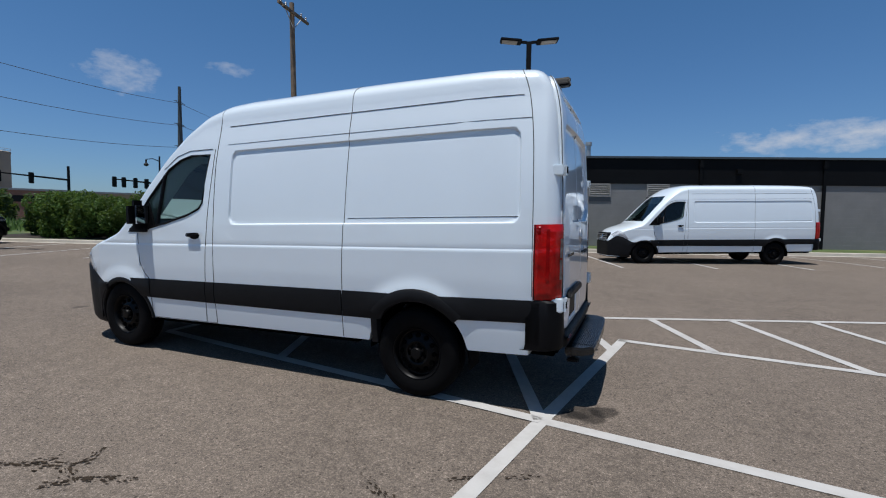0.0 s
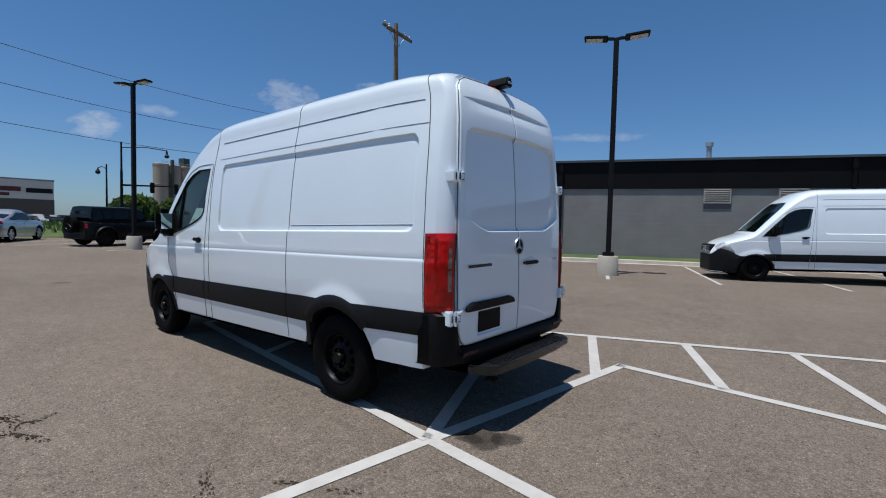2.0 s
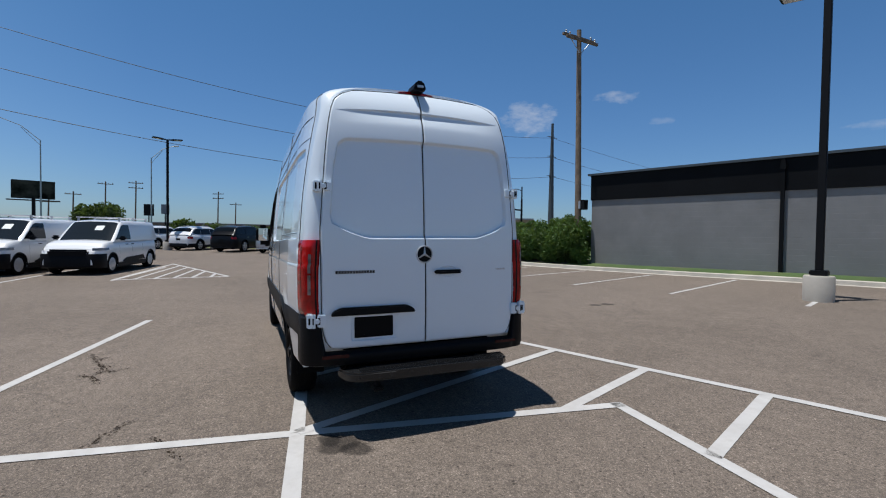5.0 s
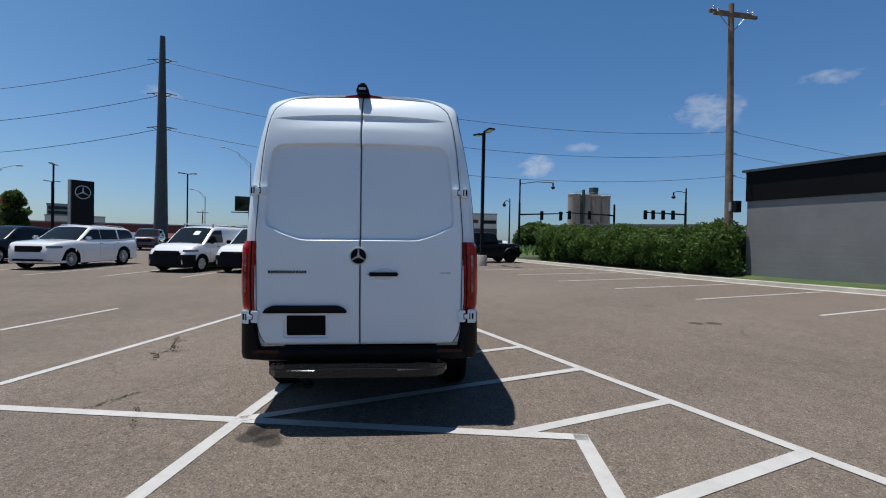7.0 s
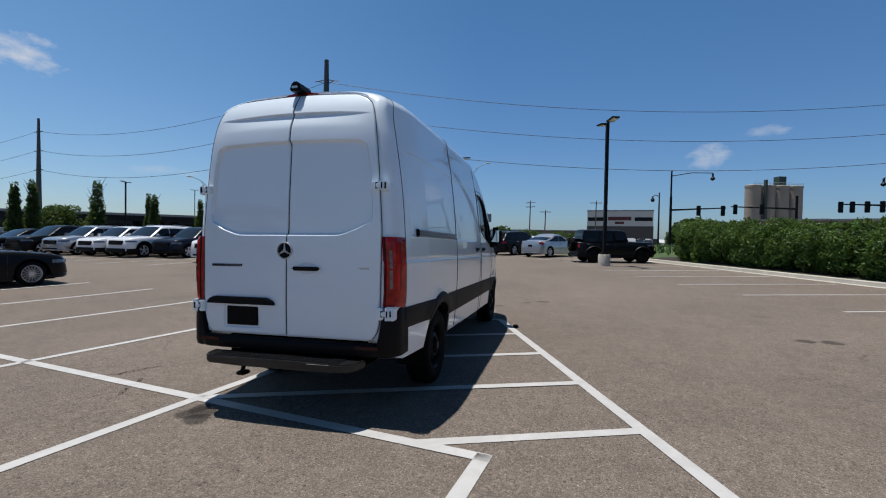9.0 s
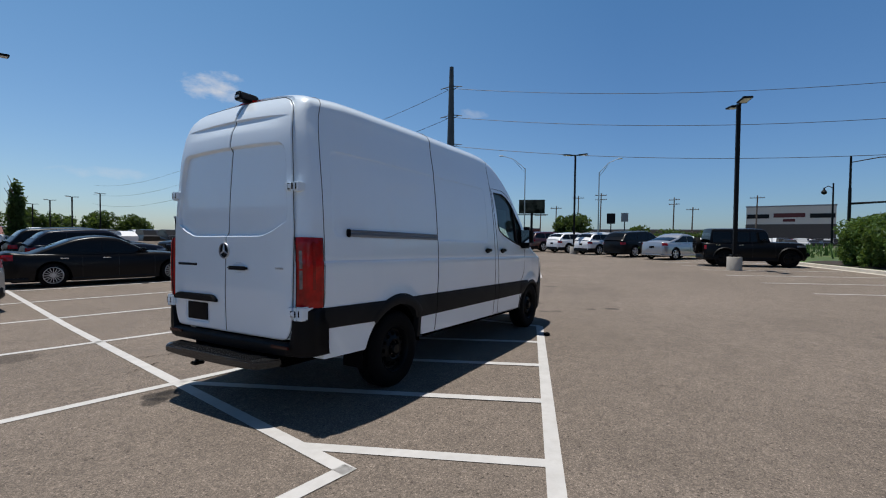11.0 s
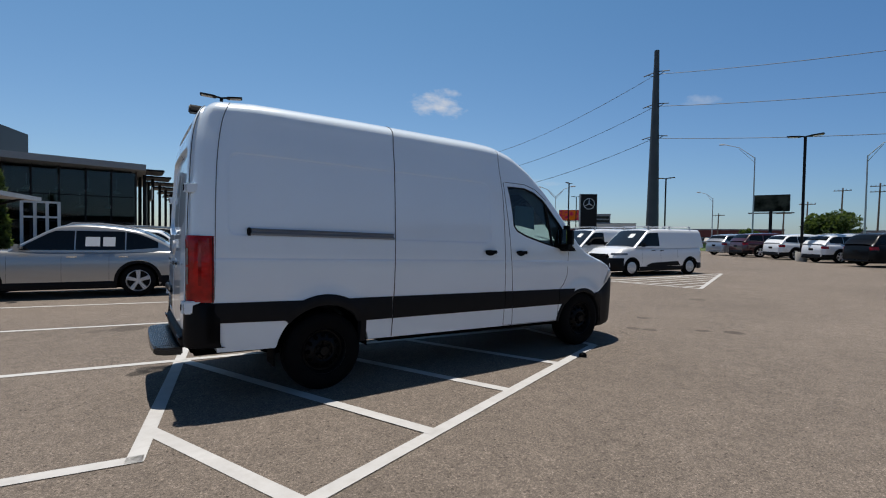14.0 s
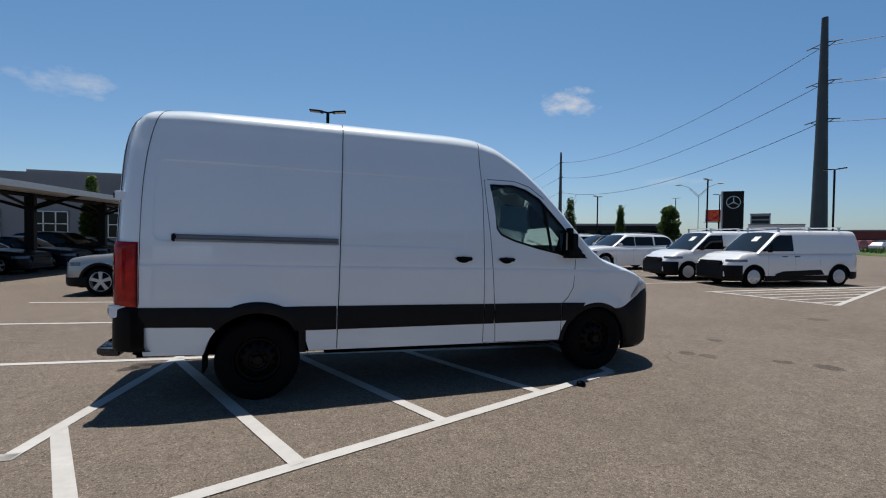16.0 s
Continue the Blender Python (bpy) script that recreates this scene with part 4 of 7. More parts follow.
    for j in range(101):
        t = j / 50 - 1
        a = abs(t)
        if a < 0.82:
            x, y = -1.245 - 0.02 * (1 - a * a) + 0.022 * ss((a - 0.74) / 0.04), 0.86 * t / 0.82
        else:
            w = (a - 0.82) / 0.18
            x, y = -1.228 + 0.293 * w ** 1.6, math.copysign(0.86 + 0.100 * math.sin(min(1, w * 1.6) * math.pi / 2), t)
        top = 0.60 + 0.275 * ss((a - 0.765) / 0.035)
        rr.append([(x + 0.05, y * 0.97, 0.485), (x + 0.01, y * 0.995, 0.50), (x, y, 0.54), (x, y, (0.54 + top) / 2), (x + 0.005, y, top - 0.02), (x + 0.03, y * 0.985, top)])
    sheet(bm, rr, thick=(0.025, 0, 0))
    bp = P("rear_bumper", bm, BLACKP, "black plastic rear bumper", smooth=40)
    for sgn in (1, -1):
        bm = B()
        box(bm, -1.268, -1.255, sgn * 0.72 - 0.10, sgn * 0.72 + 0.10, 0.555, 0.580, 0.004)
        P("reflector", bm, REFL, "dark red bumper reflector", parent=bp)
    bm = B()
    out = [(-1.22, -0.70), (-1.36, -0.67), (-1.43, -0.60), (-1.445, -0.3), (-1.445, 0.3), (-1.43, 0.60), (-1.36, 0.67), (-1.22, 0.70)] if full else [(-1.2, -0.5), (-1.26, -0.5), (-1.26, 0.5), (-1.2, 0.5)]
    prism(bm, out, "z", 0.405, 0.470)
    bmesh.ops.bevel(bm, geom=bm.edges[:], offset=0.012, segments=2, affect="EDGES", clamp_overlap=True)
    rod(bm, (-1.25, -0.45, 0.44), (-0.95, -0.45, 0.48), 0.03)
    rod(bm, (-1.25, 0.45, 0.44), (-0.95, 0.45, 0.48), 0.03)
    st = P("rear_step", bm, STEP, "dark grey plastic rear step")
    if full:
        for k in range(11):
            bm = B()
            box(bm, -1.415 + 0.0145 * k, -1.408 + 0.0145 * k, -0.56, 0.56, 0.471, 0.477)
            P("tread_rib", bm, STEP, parent=st)
        bm = B()
        rod(bm, (-1.20, 0.40, 0.42), (-1.26, 0.40, 0.31), 0.018)
        box(bm, -1.30, -1.20, 0.36, 0.44, 0.28, 0.31, 0.01)
        P("tow_connector", bm, BLACKP)
        bm = B()
        for k in range(14):
            box(bm, -1.237, -1.2325, 0.715 - 0.0215 * k - 0.017, 0.715 - 0.0215 * k, 1.181, 1.203)
        P("lettering", bm, DARKC, "dark chrome model lettering")
        bm = B()
        for k in range(6):
            box(bm, -1.232, -1.228, -0.57 - 0.027 * k - 0.022, -0.57 - 0.027 * k, 1.178, 1.193)
        P("lettering", bm, SILVER, "small chrome lettering")
    # plate garnish, plate, badge, handle
    bm = B()
    prism(bm, [(0.755, 0.868), (0.735, 0.903), (0.68, 0.928), (0.17, 0.928), (0.115, 0.903), (0.095, 0.868)], "x", -1.272, -1.225)
    bmesh.ops.bevel(bm, geom=bm.edges[:], offset=0.008, segments=2, affect="EDGES", clamp_overlap=True)
    P("plate_garnish", bm, BLACKP, "gloss black plate-lamp bar")
    bm = B()
    box(bm, -1.232, -1.222, 0.270, 0.573, 0.689, 0.847, 0.004)
    for y in (0.33, 0.50):
        for z in (0.708, 0.828):
            rod(bm, (-1.235, y, z), (-1.23, y, z), 0.006, n=6)
    P("licence_plate", bm, mat("plate_black", (0.004, 0.004, 0.0045), 0.5, spec=0.1), "blank black plate")
    bm = B()
    at = Matrix.Translation((-1.224, 0.012, 1.319))
    spin(bm, [(0.064, 0.012), (0.064, -0.012), (0.0, -0.014)], 28, "x", at)
    bd = P("badge", bm, BLACKP, "round black emblem disc with chrome ring")
    bm = B()
    spin(bm, [(0.072, 0.012), (0.072, -0.012), (0.068, -0.022), (0.062, -0.022), (0.060, -0.010)], 28, "x", at)
    P("badge_ring", bm, SILVER, parent=bd)
    bm = B()
    for k in range(3):
        a = math.pi / 2 + 2 * math.pi * k / 3
        rod(bm, at @ Vector((-0.017, 0, 0)), at @ Vector((-0.017, 0.062 * math.cos(a), 0.062 * math.sin(a))), 0.011, 0.003, 6)
    P("badge_star", bm, SILVER, parent=bd)
    bm = B()
    box(bm, -1.272, -1.243, -0.312, -0.062, 1.159, 1.192, 0.014)
    rod(bm, (-1.245, -0.085, 1.175), (-1.205, -0.085, 1.175), 0.012, n=8)
    rod(bm, (-1.245, -0.29, 1.175), (-1.205, -0.29, 1.175), 0.012, n=8)
    rear_pull = P("rear_handle", bm, BLACKP, "black rear door handle")
    bm = B()
    spin(bm, [(0.060, 0.004), (0.056, -0.005), (0.046, 0.002), (0.0, 0.006)], 22, "x", Matrix.Translation((-1.236, -0.19, 1.178)) @ Matrix.Diagonal((1, 1.5, 0.8, 1)))
    P("handle_cup", bm, WHITE, "white pressed cup behind the handle", parent=rear_pull)
    # high brake lamp and camera
    bm = B()
    prism(bm, [(-0.170, 2.640), (-0.150, 2.664), (-0.06, 2.676), (0.06, 2.676), (0.150, 2.664), (0.170, 2.640)], "x", -0.935, -0.80)
    bmesh.ops.bevel(bm, geom=bm.edges[:], offset=0.005, segments=2, affect="EDGES", clamp_overlap=True)
    P("brake_lamp", bm, REDD, "high red brake lamp")
    bm = B()
    prism(bm, [(-0.055, 2.660), (0.055, 2.660), (0.046, 2.700), (0.026, 2.735), (0.0, 2.742), (-0.026, 2.735), (-0.046, 2.700)], "x", -1.07, -0.85)
    bmesh.ops.bevel(bm, geom=bm.edges[:], offset=0.012, segments=2, affect="EDGES", clamp_overlap=True)
    pod = P("roof_camera", bm, BLACKP, "black rear-view camera pod")
    bm = B()
    box(bm, -1.076, -1.066, -0.028, 0.028, 2.678, 2.698, 0.004)
    P("camera_window", bm, SILVER, "pale camera window", parent=pod)
    # wheels and flaps
    tyre, rim, cap, holes = make_wheel()
    first = None
    for wx in (0.0, WB):
        for sgn in (1, -1):
            x = wx + (wb_more if wx else 0)
            at = Matrix.Translation((x, sgn * 0.845, WHEEL_R)) @ (Matrix.Identity(4) if sgn > 0 else Matrix.Rotation(math.pi, 4, "Z"))
            if first is None:
                w = part("wheel", tyre, RUBBER, v, "black tyre on a black steel rim", 40)
                a = part("rim", rim, BLACKM, w, "", 40)
                c = part("wheel_cap", cap, BLACKM, w, "", 40)
                hole_mesh = mesh_ob("vent_hole", holes, UNDER, 40)
                first = (w, a, c)
            else:
                w = new("wheel", first[0].data)
                w.parent, w["label"] = v, first[0]["label"]
                for o, nm in ((first[1], "rim"), (first[2], "wheel_cap")):
                    k = new(nm, o.data)
                    k.parent = w
            w.matrix_basis = at
            for k in range(12):
                e = hole_mesh if wx == 0 and sgn > 0 and k == 0 else new("vent_hole", hole_mesh.data)
                e.parent = w
                e.matrix_basis = Matrix.Translation((0.147 * math.cos(math.pi * k / 6), 0, 0.147 * math.sin(math.pi * k / 6)))
    for sgn in (1, -1):
        bm = B()
        box(bm, -0.468, -0.450, sgn * 0.81 - 0.115, sgn * 0.81 + 0.115, 0.27, 0.50, 0.005)
        P("mud_flap", bm, RUBBER)
    # underside
    bm = B()
    box(bm, -1.15, 4.4, -0.62, 0.62, 0.36, 0.62, 0.03)
    for x in (-0.02, WB):
        rod(bm, (x, -0.75, 0.40), (x, 0.75, 0.40), 0.06)
    box(bm, 0.6, 3.1, 0.64, 0.90, 0.40, 0.50)
    box(bm, 0.6, 3.1, -0.90, -0.64, 0.40, 0.50)
    P("underbody", bm, UNDER)
    # front: bumper, grille, lamps
    bm, rr = B(), []
    arc = [3.96, 3.98, 4.0, 4.02, 4.04, 4.06, 4.08, 4.10, 4.12, 4.15, 4.2, 4.26, 4.32, 4.38, 4.44, 4.5, 4.55, 4.59, 4.62, 4.645, 4.67, 4.69]
    ring = [(x, 1, 1.0) for x in arc] + [(4.702, 1, k) for k in (0.8, 0.5, 0.2)] + [(4.702, -1, k) for k in (0.2, 0.5, 0.8)] + [(x, -1, 1.0) for x in arc[::-1]]
    for x, sg, k in ring:
        top = min(0.80 + 0.22 * ss((x - 4.0) / 0.48), interp(x, EDGE) - 0.01)
        low = max(0.29, 0.365 + math.sqrt(max(0.0, ARCH_R**2 - (x - WB) ** 2))) if x < 4.125 else 0.29
        tall = top - low
        rr.append([(x - 0.03 * (z < 0.33), sg * k * (side_y(min(x, 4.69), z) + o), z) for z, o in ((low, -0.03), (low + 0.04 * tall, 0.014), (low + 0.10 * tall, 0.02), (low + 0.16 * tall, 0.022), (low + 0.25 * tall, 0.02), (low + 0.36 * tall, 0.02), (low + 0.68 * tall, 0.02), (low + 0.95 * tall, 0.016), (top, 0.002))])
    sheet(bm, rr, thick=(-0.03, 0, 0))
    P("front_bumper", bm, TRIM, "black plastic front bumper", smooth=40)
    bm = B()
    prism(bm, [(-0.48, 0.84), (-0.42, 0.80), (0.42, 0.80), (0.48, 0.84), (0.44, 1.08), (0.36, 1.12), (-0.36, 1.12), (-0.44, 1.08)], "x", 4.50, 4.69)
    gr = P("grille", bm, BLACKP, "black grille")
    for k in range(4):
        bm = B()
        box(bm, 4.685, 4.705, -0.42, 0.42, 0.86 + 0.065 * k, 0.88 + 0.065 * k, 0.004)
        P("grille_bar", bm, SILVER, "silver grille bar", parent=gr)
    bm = B()
    spin(bm, [(0.10, 0.0), (0.10, 0.02), (0.085, 0.028), (0.08, 0.015), (0.0, 0.015)], 24, "x", Matrix.Translation((4.695, 0, 0.97)))
    P("front_badge", bm, CHROME, "round chrome emblem", parent=gr)
    for sgn in (1, -1):
        bm, rr = B(), []
        for i in range(13):
            x = 4.18 + 0.40 * i / 12
            z0 = min(0.80 + 0.22 * ss((x - 4.0) / 0.48), interp(x, EDGE) - 0.01) + 0.012
            z1 = min(z0 + 0.06 + 0.60 * (x - 4.18), interp(x, EDGE) + 0.72 * interp(x, CROWN))
            rr.append([(x + 0.008 * ss((x - 4.3) / 0.2), sgn * (shell_y(x, z0 + (z1 - z0) * j / 5) + 0.004 + 0.006 * math.sin(math.pi * j / 5)), z0 + (z1 - z0) * j / 5 + 0.004 * ss((x - 4.3) / 0.2)) for j in range(6)])
        sheet(bm, rr)
        P("headlamp", bm, HEAD, "clear headlamp", smooth=60)
    return v


def on_lot(x, y, yaw, dz=0.0, tilt=True):
    """A pose on the lot's surface, leaning with it."""
    e = 0.8
    nx, ny = -(gz(x + e, y) - gz(x - e, y)) / (2 * e), -(gz(x, y + e) - gz(x, y - e)) / (2 * e)
    up = Vector((nx, ny, 1)).normalized()
    f = Vector((math.cos(radians(yaw)), math.sin(radians(yaw)), 0))
    side = up.cross(f).normalized()
    f = side.cross(up)
    r = Matrix((f, side, up)).transposed().to_4x4()
    return Matrix.Translation((x, y, gz(x, y) + dz)) @ r


# ---- ground ----
LOT = radians(20)
LU, LV, L0 = Vector((math.cos(LOT), math.sin(LOT), 0)), Vector((-math.sin(LOT), math.cos(LOT), 0)), Vector((-5.87, 13.3, 0))


def lot(u, v, z=0.0):
    """A place in the frame of the long building: u along it, v towards it."""
    p = L0 + LU * u + LV * v
    return Vector((p.x, p.y, z))


def ground():
    bm = B()
    xs = [-3000, -1200, -500, -250, -150, -100, -80] + [-70 + 1 * i for i in range(111)] + [60, 100, 200, 500, 1500, 3000]
    ys = [-3000, -1200, -500, -250, -120, -80, -60] + [-50 + 1 * i for i in range(91)] + [60, 100, 200, 500, 1500, 3000]
    sheet(bm, [[(x, y, gz(x, y)) for y in ys] for x in xs])
    ob = mesh_ob("ground", bm, ASPH, 60)
    return tagged(ob, "sun-bleached grey-brown asphalt car park", "ground", kind="structure")


ground()


LAID = []


def paint_line(p, q, w=0.11, name="parking_line"):
    """A painted stripe that lies on the lot."""
    p, q = Vector((*p, 0)), Vector((*q, 0))
    d = (q - p).normalized()
    s = Vector((-d.y, d.x, 0)) * w / 2
    k = max(2, int((q - p).length / 0.5))
    rows = []
    LAID.append(1)
    lift = 0.005 + 0.0009 * (len(LAID) % 5)
    for i in range(k + 1):
        c = p + (q - p) * i / k
        rows.append([(c.x + e * s.x, c.y + e * s.y, gz(c.x + e * s.x, c.y + e * s.y) + lift) for e in (1, 0, -1)])
    bm = B()
    sheet(bm, rows)
    ob = mesh_ob(name, bm, LINE, 60)
    return tagged(ob, "worn white painted parking stripe on asphalt", "marking", "parking stripes", "structure")


def meet(p, d, q, e):
    """Where two lines meet, in plan."""
    den = d[0] * e[1] - d[1] * e[0]
    t = ((q[0] - p[0]) * e[1] - (q[1] - p[1]) * e[0]) / den
    return (p[0] + t * d[0], p[1] + t * d[1])


CR, LC = (-0.84, 3.61), (-0.35, 6.28)
ROW = (math.cos(radians(79.8)), math.sin(radians(79.8)))
BAY = (math.cos(radians(-10.6)), math.sin(radians(-10.6)))
EDGE_L = (math.cos(radians(-8.1)), math.sin(radians(-8.1)))
EDGE_R = (math.cos(radians(-7.2)), math.sin(radians(-7.2)))
HL = (math.cos(radians(20.0)), math.sin(radians(20.0)))
D1 = (-1.09, 7.375)
DG = (math.cos(radians(-68.0)), math.sin(radians(-68.0)))
tip, toe = (-5.66, 5.72), (-5.72, 4.31)
paint_line((CR[0] - 11.9 * ROW[0], CR[1] - 11.9 * ROW[1]), (LC[0] + 0.05 * ROW[0], LC[1] + 0.05 * ROW[1]))
paint_line(tip, (D1[0] + 9.5 * HL[0], D1[1] + 9.5 * HL[1]))
paint_line(tip, toe)
paint_line(toe, CR)
paint_line(CR, (CR[0] + 5.6 * EDGE_L[0], CR[1] + 5.6 * EDGE_L[1]))
paint_line((LC[0] - 0.045 * EDGE_R[0], LC[1] - 0.045 * EDGE_R[1]), (LC[0] + 8.0 * EDGE_R[0], LC[1] + 8.0 * EDGE_R[1]))
for along in (-3.64, -2.40, -1.18, 0.0, 1.15, 2.32, 3.48, 4.64, 5.80):
    p = (D1[0] + along * HL[0], D1[1] + along * HL[1])
    if along == 0:
        e = meet(p, DG, CR, ROW)
    elif along > 0:
        e = meet(p, DG, LC, EDGE_R)
    else:
        e = meet(p, DG, CR, EDGE_L)
    paint_line(p, e)
for k in range(1, 5):
    c = (CR[0] - 2.87 * k * ROW[0], CR[1] - 2.87 * k * ROW[1])
    paint_line((c[0] - 5.3 * BAY[0], c[1] - 5.3 * BAY[1]), (c[0] + 5.4 * BAY[0], c[1] + 5.4 * BAY[1]))
for k in range(-9, 9):
    a, b = lot(2.8 * k, 0), lot(2.8 * k, 5.6)
    if k == 1:
        b = lot(2.8 * k, 1.0)
    paint_line(a[:2], b[:2], 0.10)
for p, q in (((-14.0, -0.35), (-14.3, 2.8)), ((-14.3, 2.8), (-20.6, 0.45)), ((-20.6, 0.45), (-14.0, -0.35))):
    paint_line(p, q, 0.12)
for k in range(1, 6):
    t = k / 6
    a = (-14.0 - 0.3 * t, -0.35 + 3.15 * t)
    b = (-20.6 + 6.3 * t * 0.98, 0.45 + 2.35 * t * 0.98)
    paint_line(a, b, 0.10)
for k in range(-10, 1):
    paint_line((-13.8, -0.35 + 2.62 * k), (-18.8, 0.4 + 2.62 * k), 0.10)


# ---- kerb, gutter, grass, building ----
WALL_V, G0 = 7.6, 0.30


def band(name, rows_v, material, label, category, u0=-60, u1=45, n=60):
    """A long strip along the lot's edge: (v, height above the lot or None for a fixed height)."""
    bm = B()
    rows = []
    for i in range(n + 1):
        u = u0 + (u1 - u0) * i / n
        row = []
        for v, h in rows_v:
            p = lot(u, v)
            row.append((p.x, p.y, gz(p.x, p.y) + h))
        rows.append(row)
    sheet(bm, rows)
    return tagged(mesh_ob(name, bm, material, 30), label, category, kind="structure")


band("gutter", [(5.95, 0.004), (6.2, 0.012)], CONC, "pale concrete gutter at the lot's edge", "gutter")
band("kerb", [(6.2, 0.012), (6.22, 0.13), (6.25, 0.15), (6.37, 0.155), (6.38, 0.10)], CONC, "pale worn concrete kerb", "kerb")
band("verge", [(6.37, 0.14), (6.6, 0.17), (7.2, 0.22), (9.5, 0.25), (16, 0.2), (26, 0.1)], GRASS, "mown grass verge along the wall", "grass")


band("mulch_bed", [(6.5, 0.165), (6.8, 0.20), (7.4, 0.245), (9.4, 0.27), (10.4, 0.2)], MULCH, "dark mulch bed under the hedge", "ground", -21.5, -7.2, 20)


def wall_box(bm, u0, u1, v0, v1, z0, z1):
    """A box in the building's frame."""
    m = Matrix.Translation(L0) @ Matrix.Rotation(LOT, 4, "Z")
    return box(bm, u0, u1, v0, v1, z0, z1, 0.0, m)


def building():
    b = thing("warehouse", "long low grey painted block building with a dark fascia", "building", kind="structure")
    U0, U1, TOP = -6.5, 42.0, 4.47
    bm = B()
    wall_box(bm, U0, U1, WALL_V, WALL_V + 0.2, -0.3, 3.34)
    wall_box(bm, U0, U0 + 0.2, WALL_V + 0.2, WALL_V + 22, -0.3, 3.34)
    wall_box(bm, U1 - 0.2, U1, WALL_V + 0.2, WALL_V + 22, -0.3, 3.34)
    wall_box(bm, U0 + 0.2, U1 - 0.2, WALL_V + 21.8, WALL_V + 22, -0.3, 3.34)
    part("wall", bm, CMU, b, "grey painted concrete block", 30)
    bm = B()
    wall_box(bm, U0 - 0.04, U1 + 0.04, WALL_V - 0.05, WALL_V + 0.25, 3.27, TOP - 0.06)
    wall_box(bm, U0 - 0.04, U0 + 0.25, WALL_V + 0.25, WALL_V + 22.1, 3.27, TOP - 0.06)
    part("fascia", bm, FASCIA, b, "black metal fascia band", 30)
    bm = B()
    wall_box(bm, U0 - 0.16, U1 + 0.1, WALL_V - 0.14, WALL_V + 22.2, TOP - 0.06, TOP + 0.03)
    part("roof", bm, mat("roof_edge", (0.06, 0.075, 0.085), 0.4), b, "flat roof with a thin dark metal edge", 30)
    for u in (0.85, 11.45, 16.85, 27.5, 33.0):
        bm = B()
        wall_box(bm, u - 0.06, u + 0.06, WALL_V - 0.13, WALL_V - 0.05, 0.2, TOP - 0.1)
        wall_box(bm, u - 0.09, u + 0.09, WALL_V - 0.15, WALL_V - 0.04, TOP - 0.45, TOP - 0.25)
        part("downspout", bm, FASCIA, b, "black downspout")
    for u0, u1, z0, z1 in ((6.5, 7.48, 2.45, 3.26), (9.1, 10.12, 2.45, 3.26)):
        bm = B()
        wall_box(bm, u0, u1, WALL_V - 0.02, WALL_V + 0.01, z0, z0 + 0.24)
        part("louvre_panel", bm, mat("panel_grey", (0.10, 0.10, 0.105), 0.6), b)
        bm = B()
        for a in ((u0, u0 + 0.05, z0 + 0.24, z1), (u1 - 0.05, u1, z0 + 0.24, z1), (u0, u1, z1 - 0.05, z1), (u0, u1, z0 + 0.22, z0 + 0.27)):
            wall_box(bm, a[0], a[1], WALL_V - 0.06, WALL_V + 0.01, a[2], a[3])
        lv = part("louvre", bm, mat("louvre_grey", (0.32, 0.31, 0.30), 0.6), b, "grey wall louvre")
        zz = z0 + 0.30
        while zz < z1 - 0.08:
            bm = B()
            m = Matrix.Translation(L0) @ Matrix.Rotation(LOT, 4, "Z") @ Matrix.Translation((0, WALL_V - 0.03, zz + 0.03)) @ Matrix.Rotation(radians(-40), 4, "X")
            box(bm, u0 + 0.05, u1 - 0.05, -0.04, 0.04, -0.006, 0.006, 0.0, m)
            part("slat", bm, mat("slat_grey", (0.36, 0.35, 0.33), 0.6) if "slat_grey" not in bpy.data.materials else bpy.data.materials["slat_grey"], lv)
            zz += 0.085
    for u, h, r in ((7.2, 5.35, 0.11), (15.3, 4.98, 0.06), (16.6, 4.95, 0.05)):
        bm = B()
        p = lot(u, WALL_V + (3.0 if r > 0.08 else 6))
        rod(bm, (p.x, p.y, TOP), (p.x, p.y, h + 0.1), r, n=12)
        rod(bm, (p.x, p.y, h + 0.1), (p.x, p.y, h + 0.28), r * 1.5, r * 1.5, n=12)
        part("roof_vent", bm, GALV, b, "galvanised roof vent pipe")
    for u in (13.1,):
        bm = B()
        wall_box(bm, u - 0.12, u + 0.12, WALL_V - 0.22, WALL_V - 0.05, 3.75, 3.95)
        part("wall_lamp", bm, FASCIA, b, "small dark wall lamp")
    return b


building()


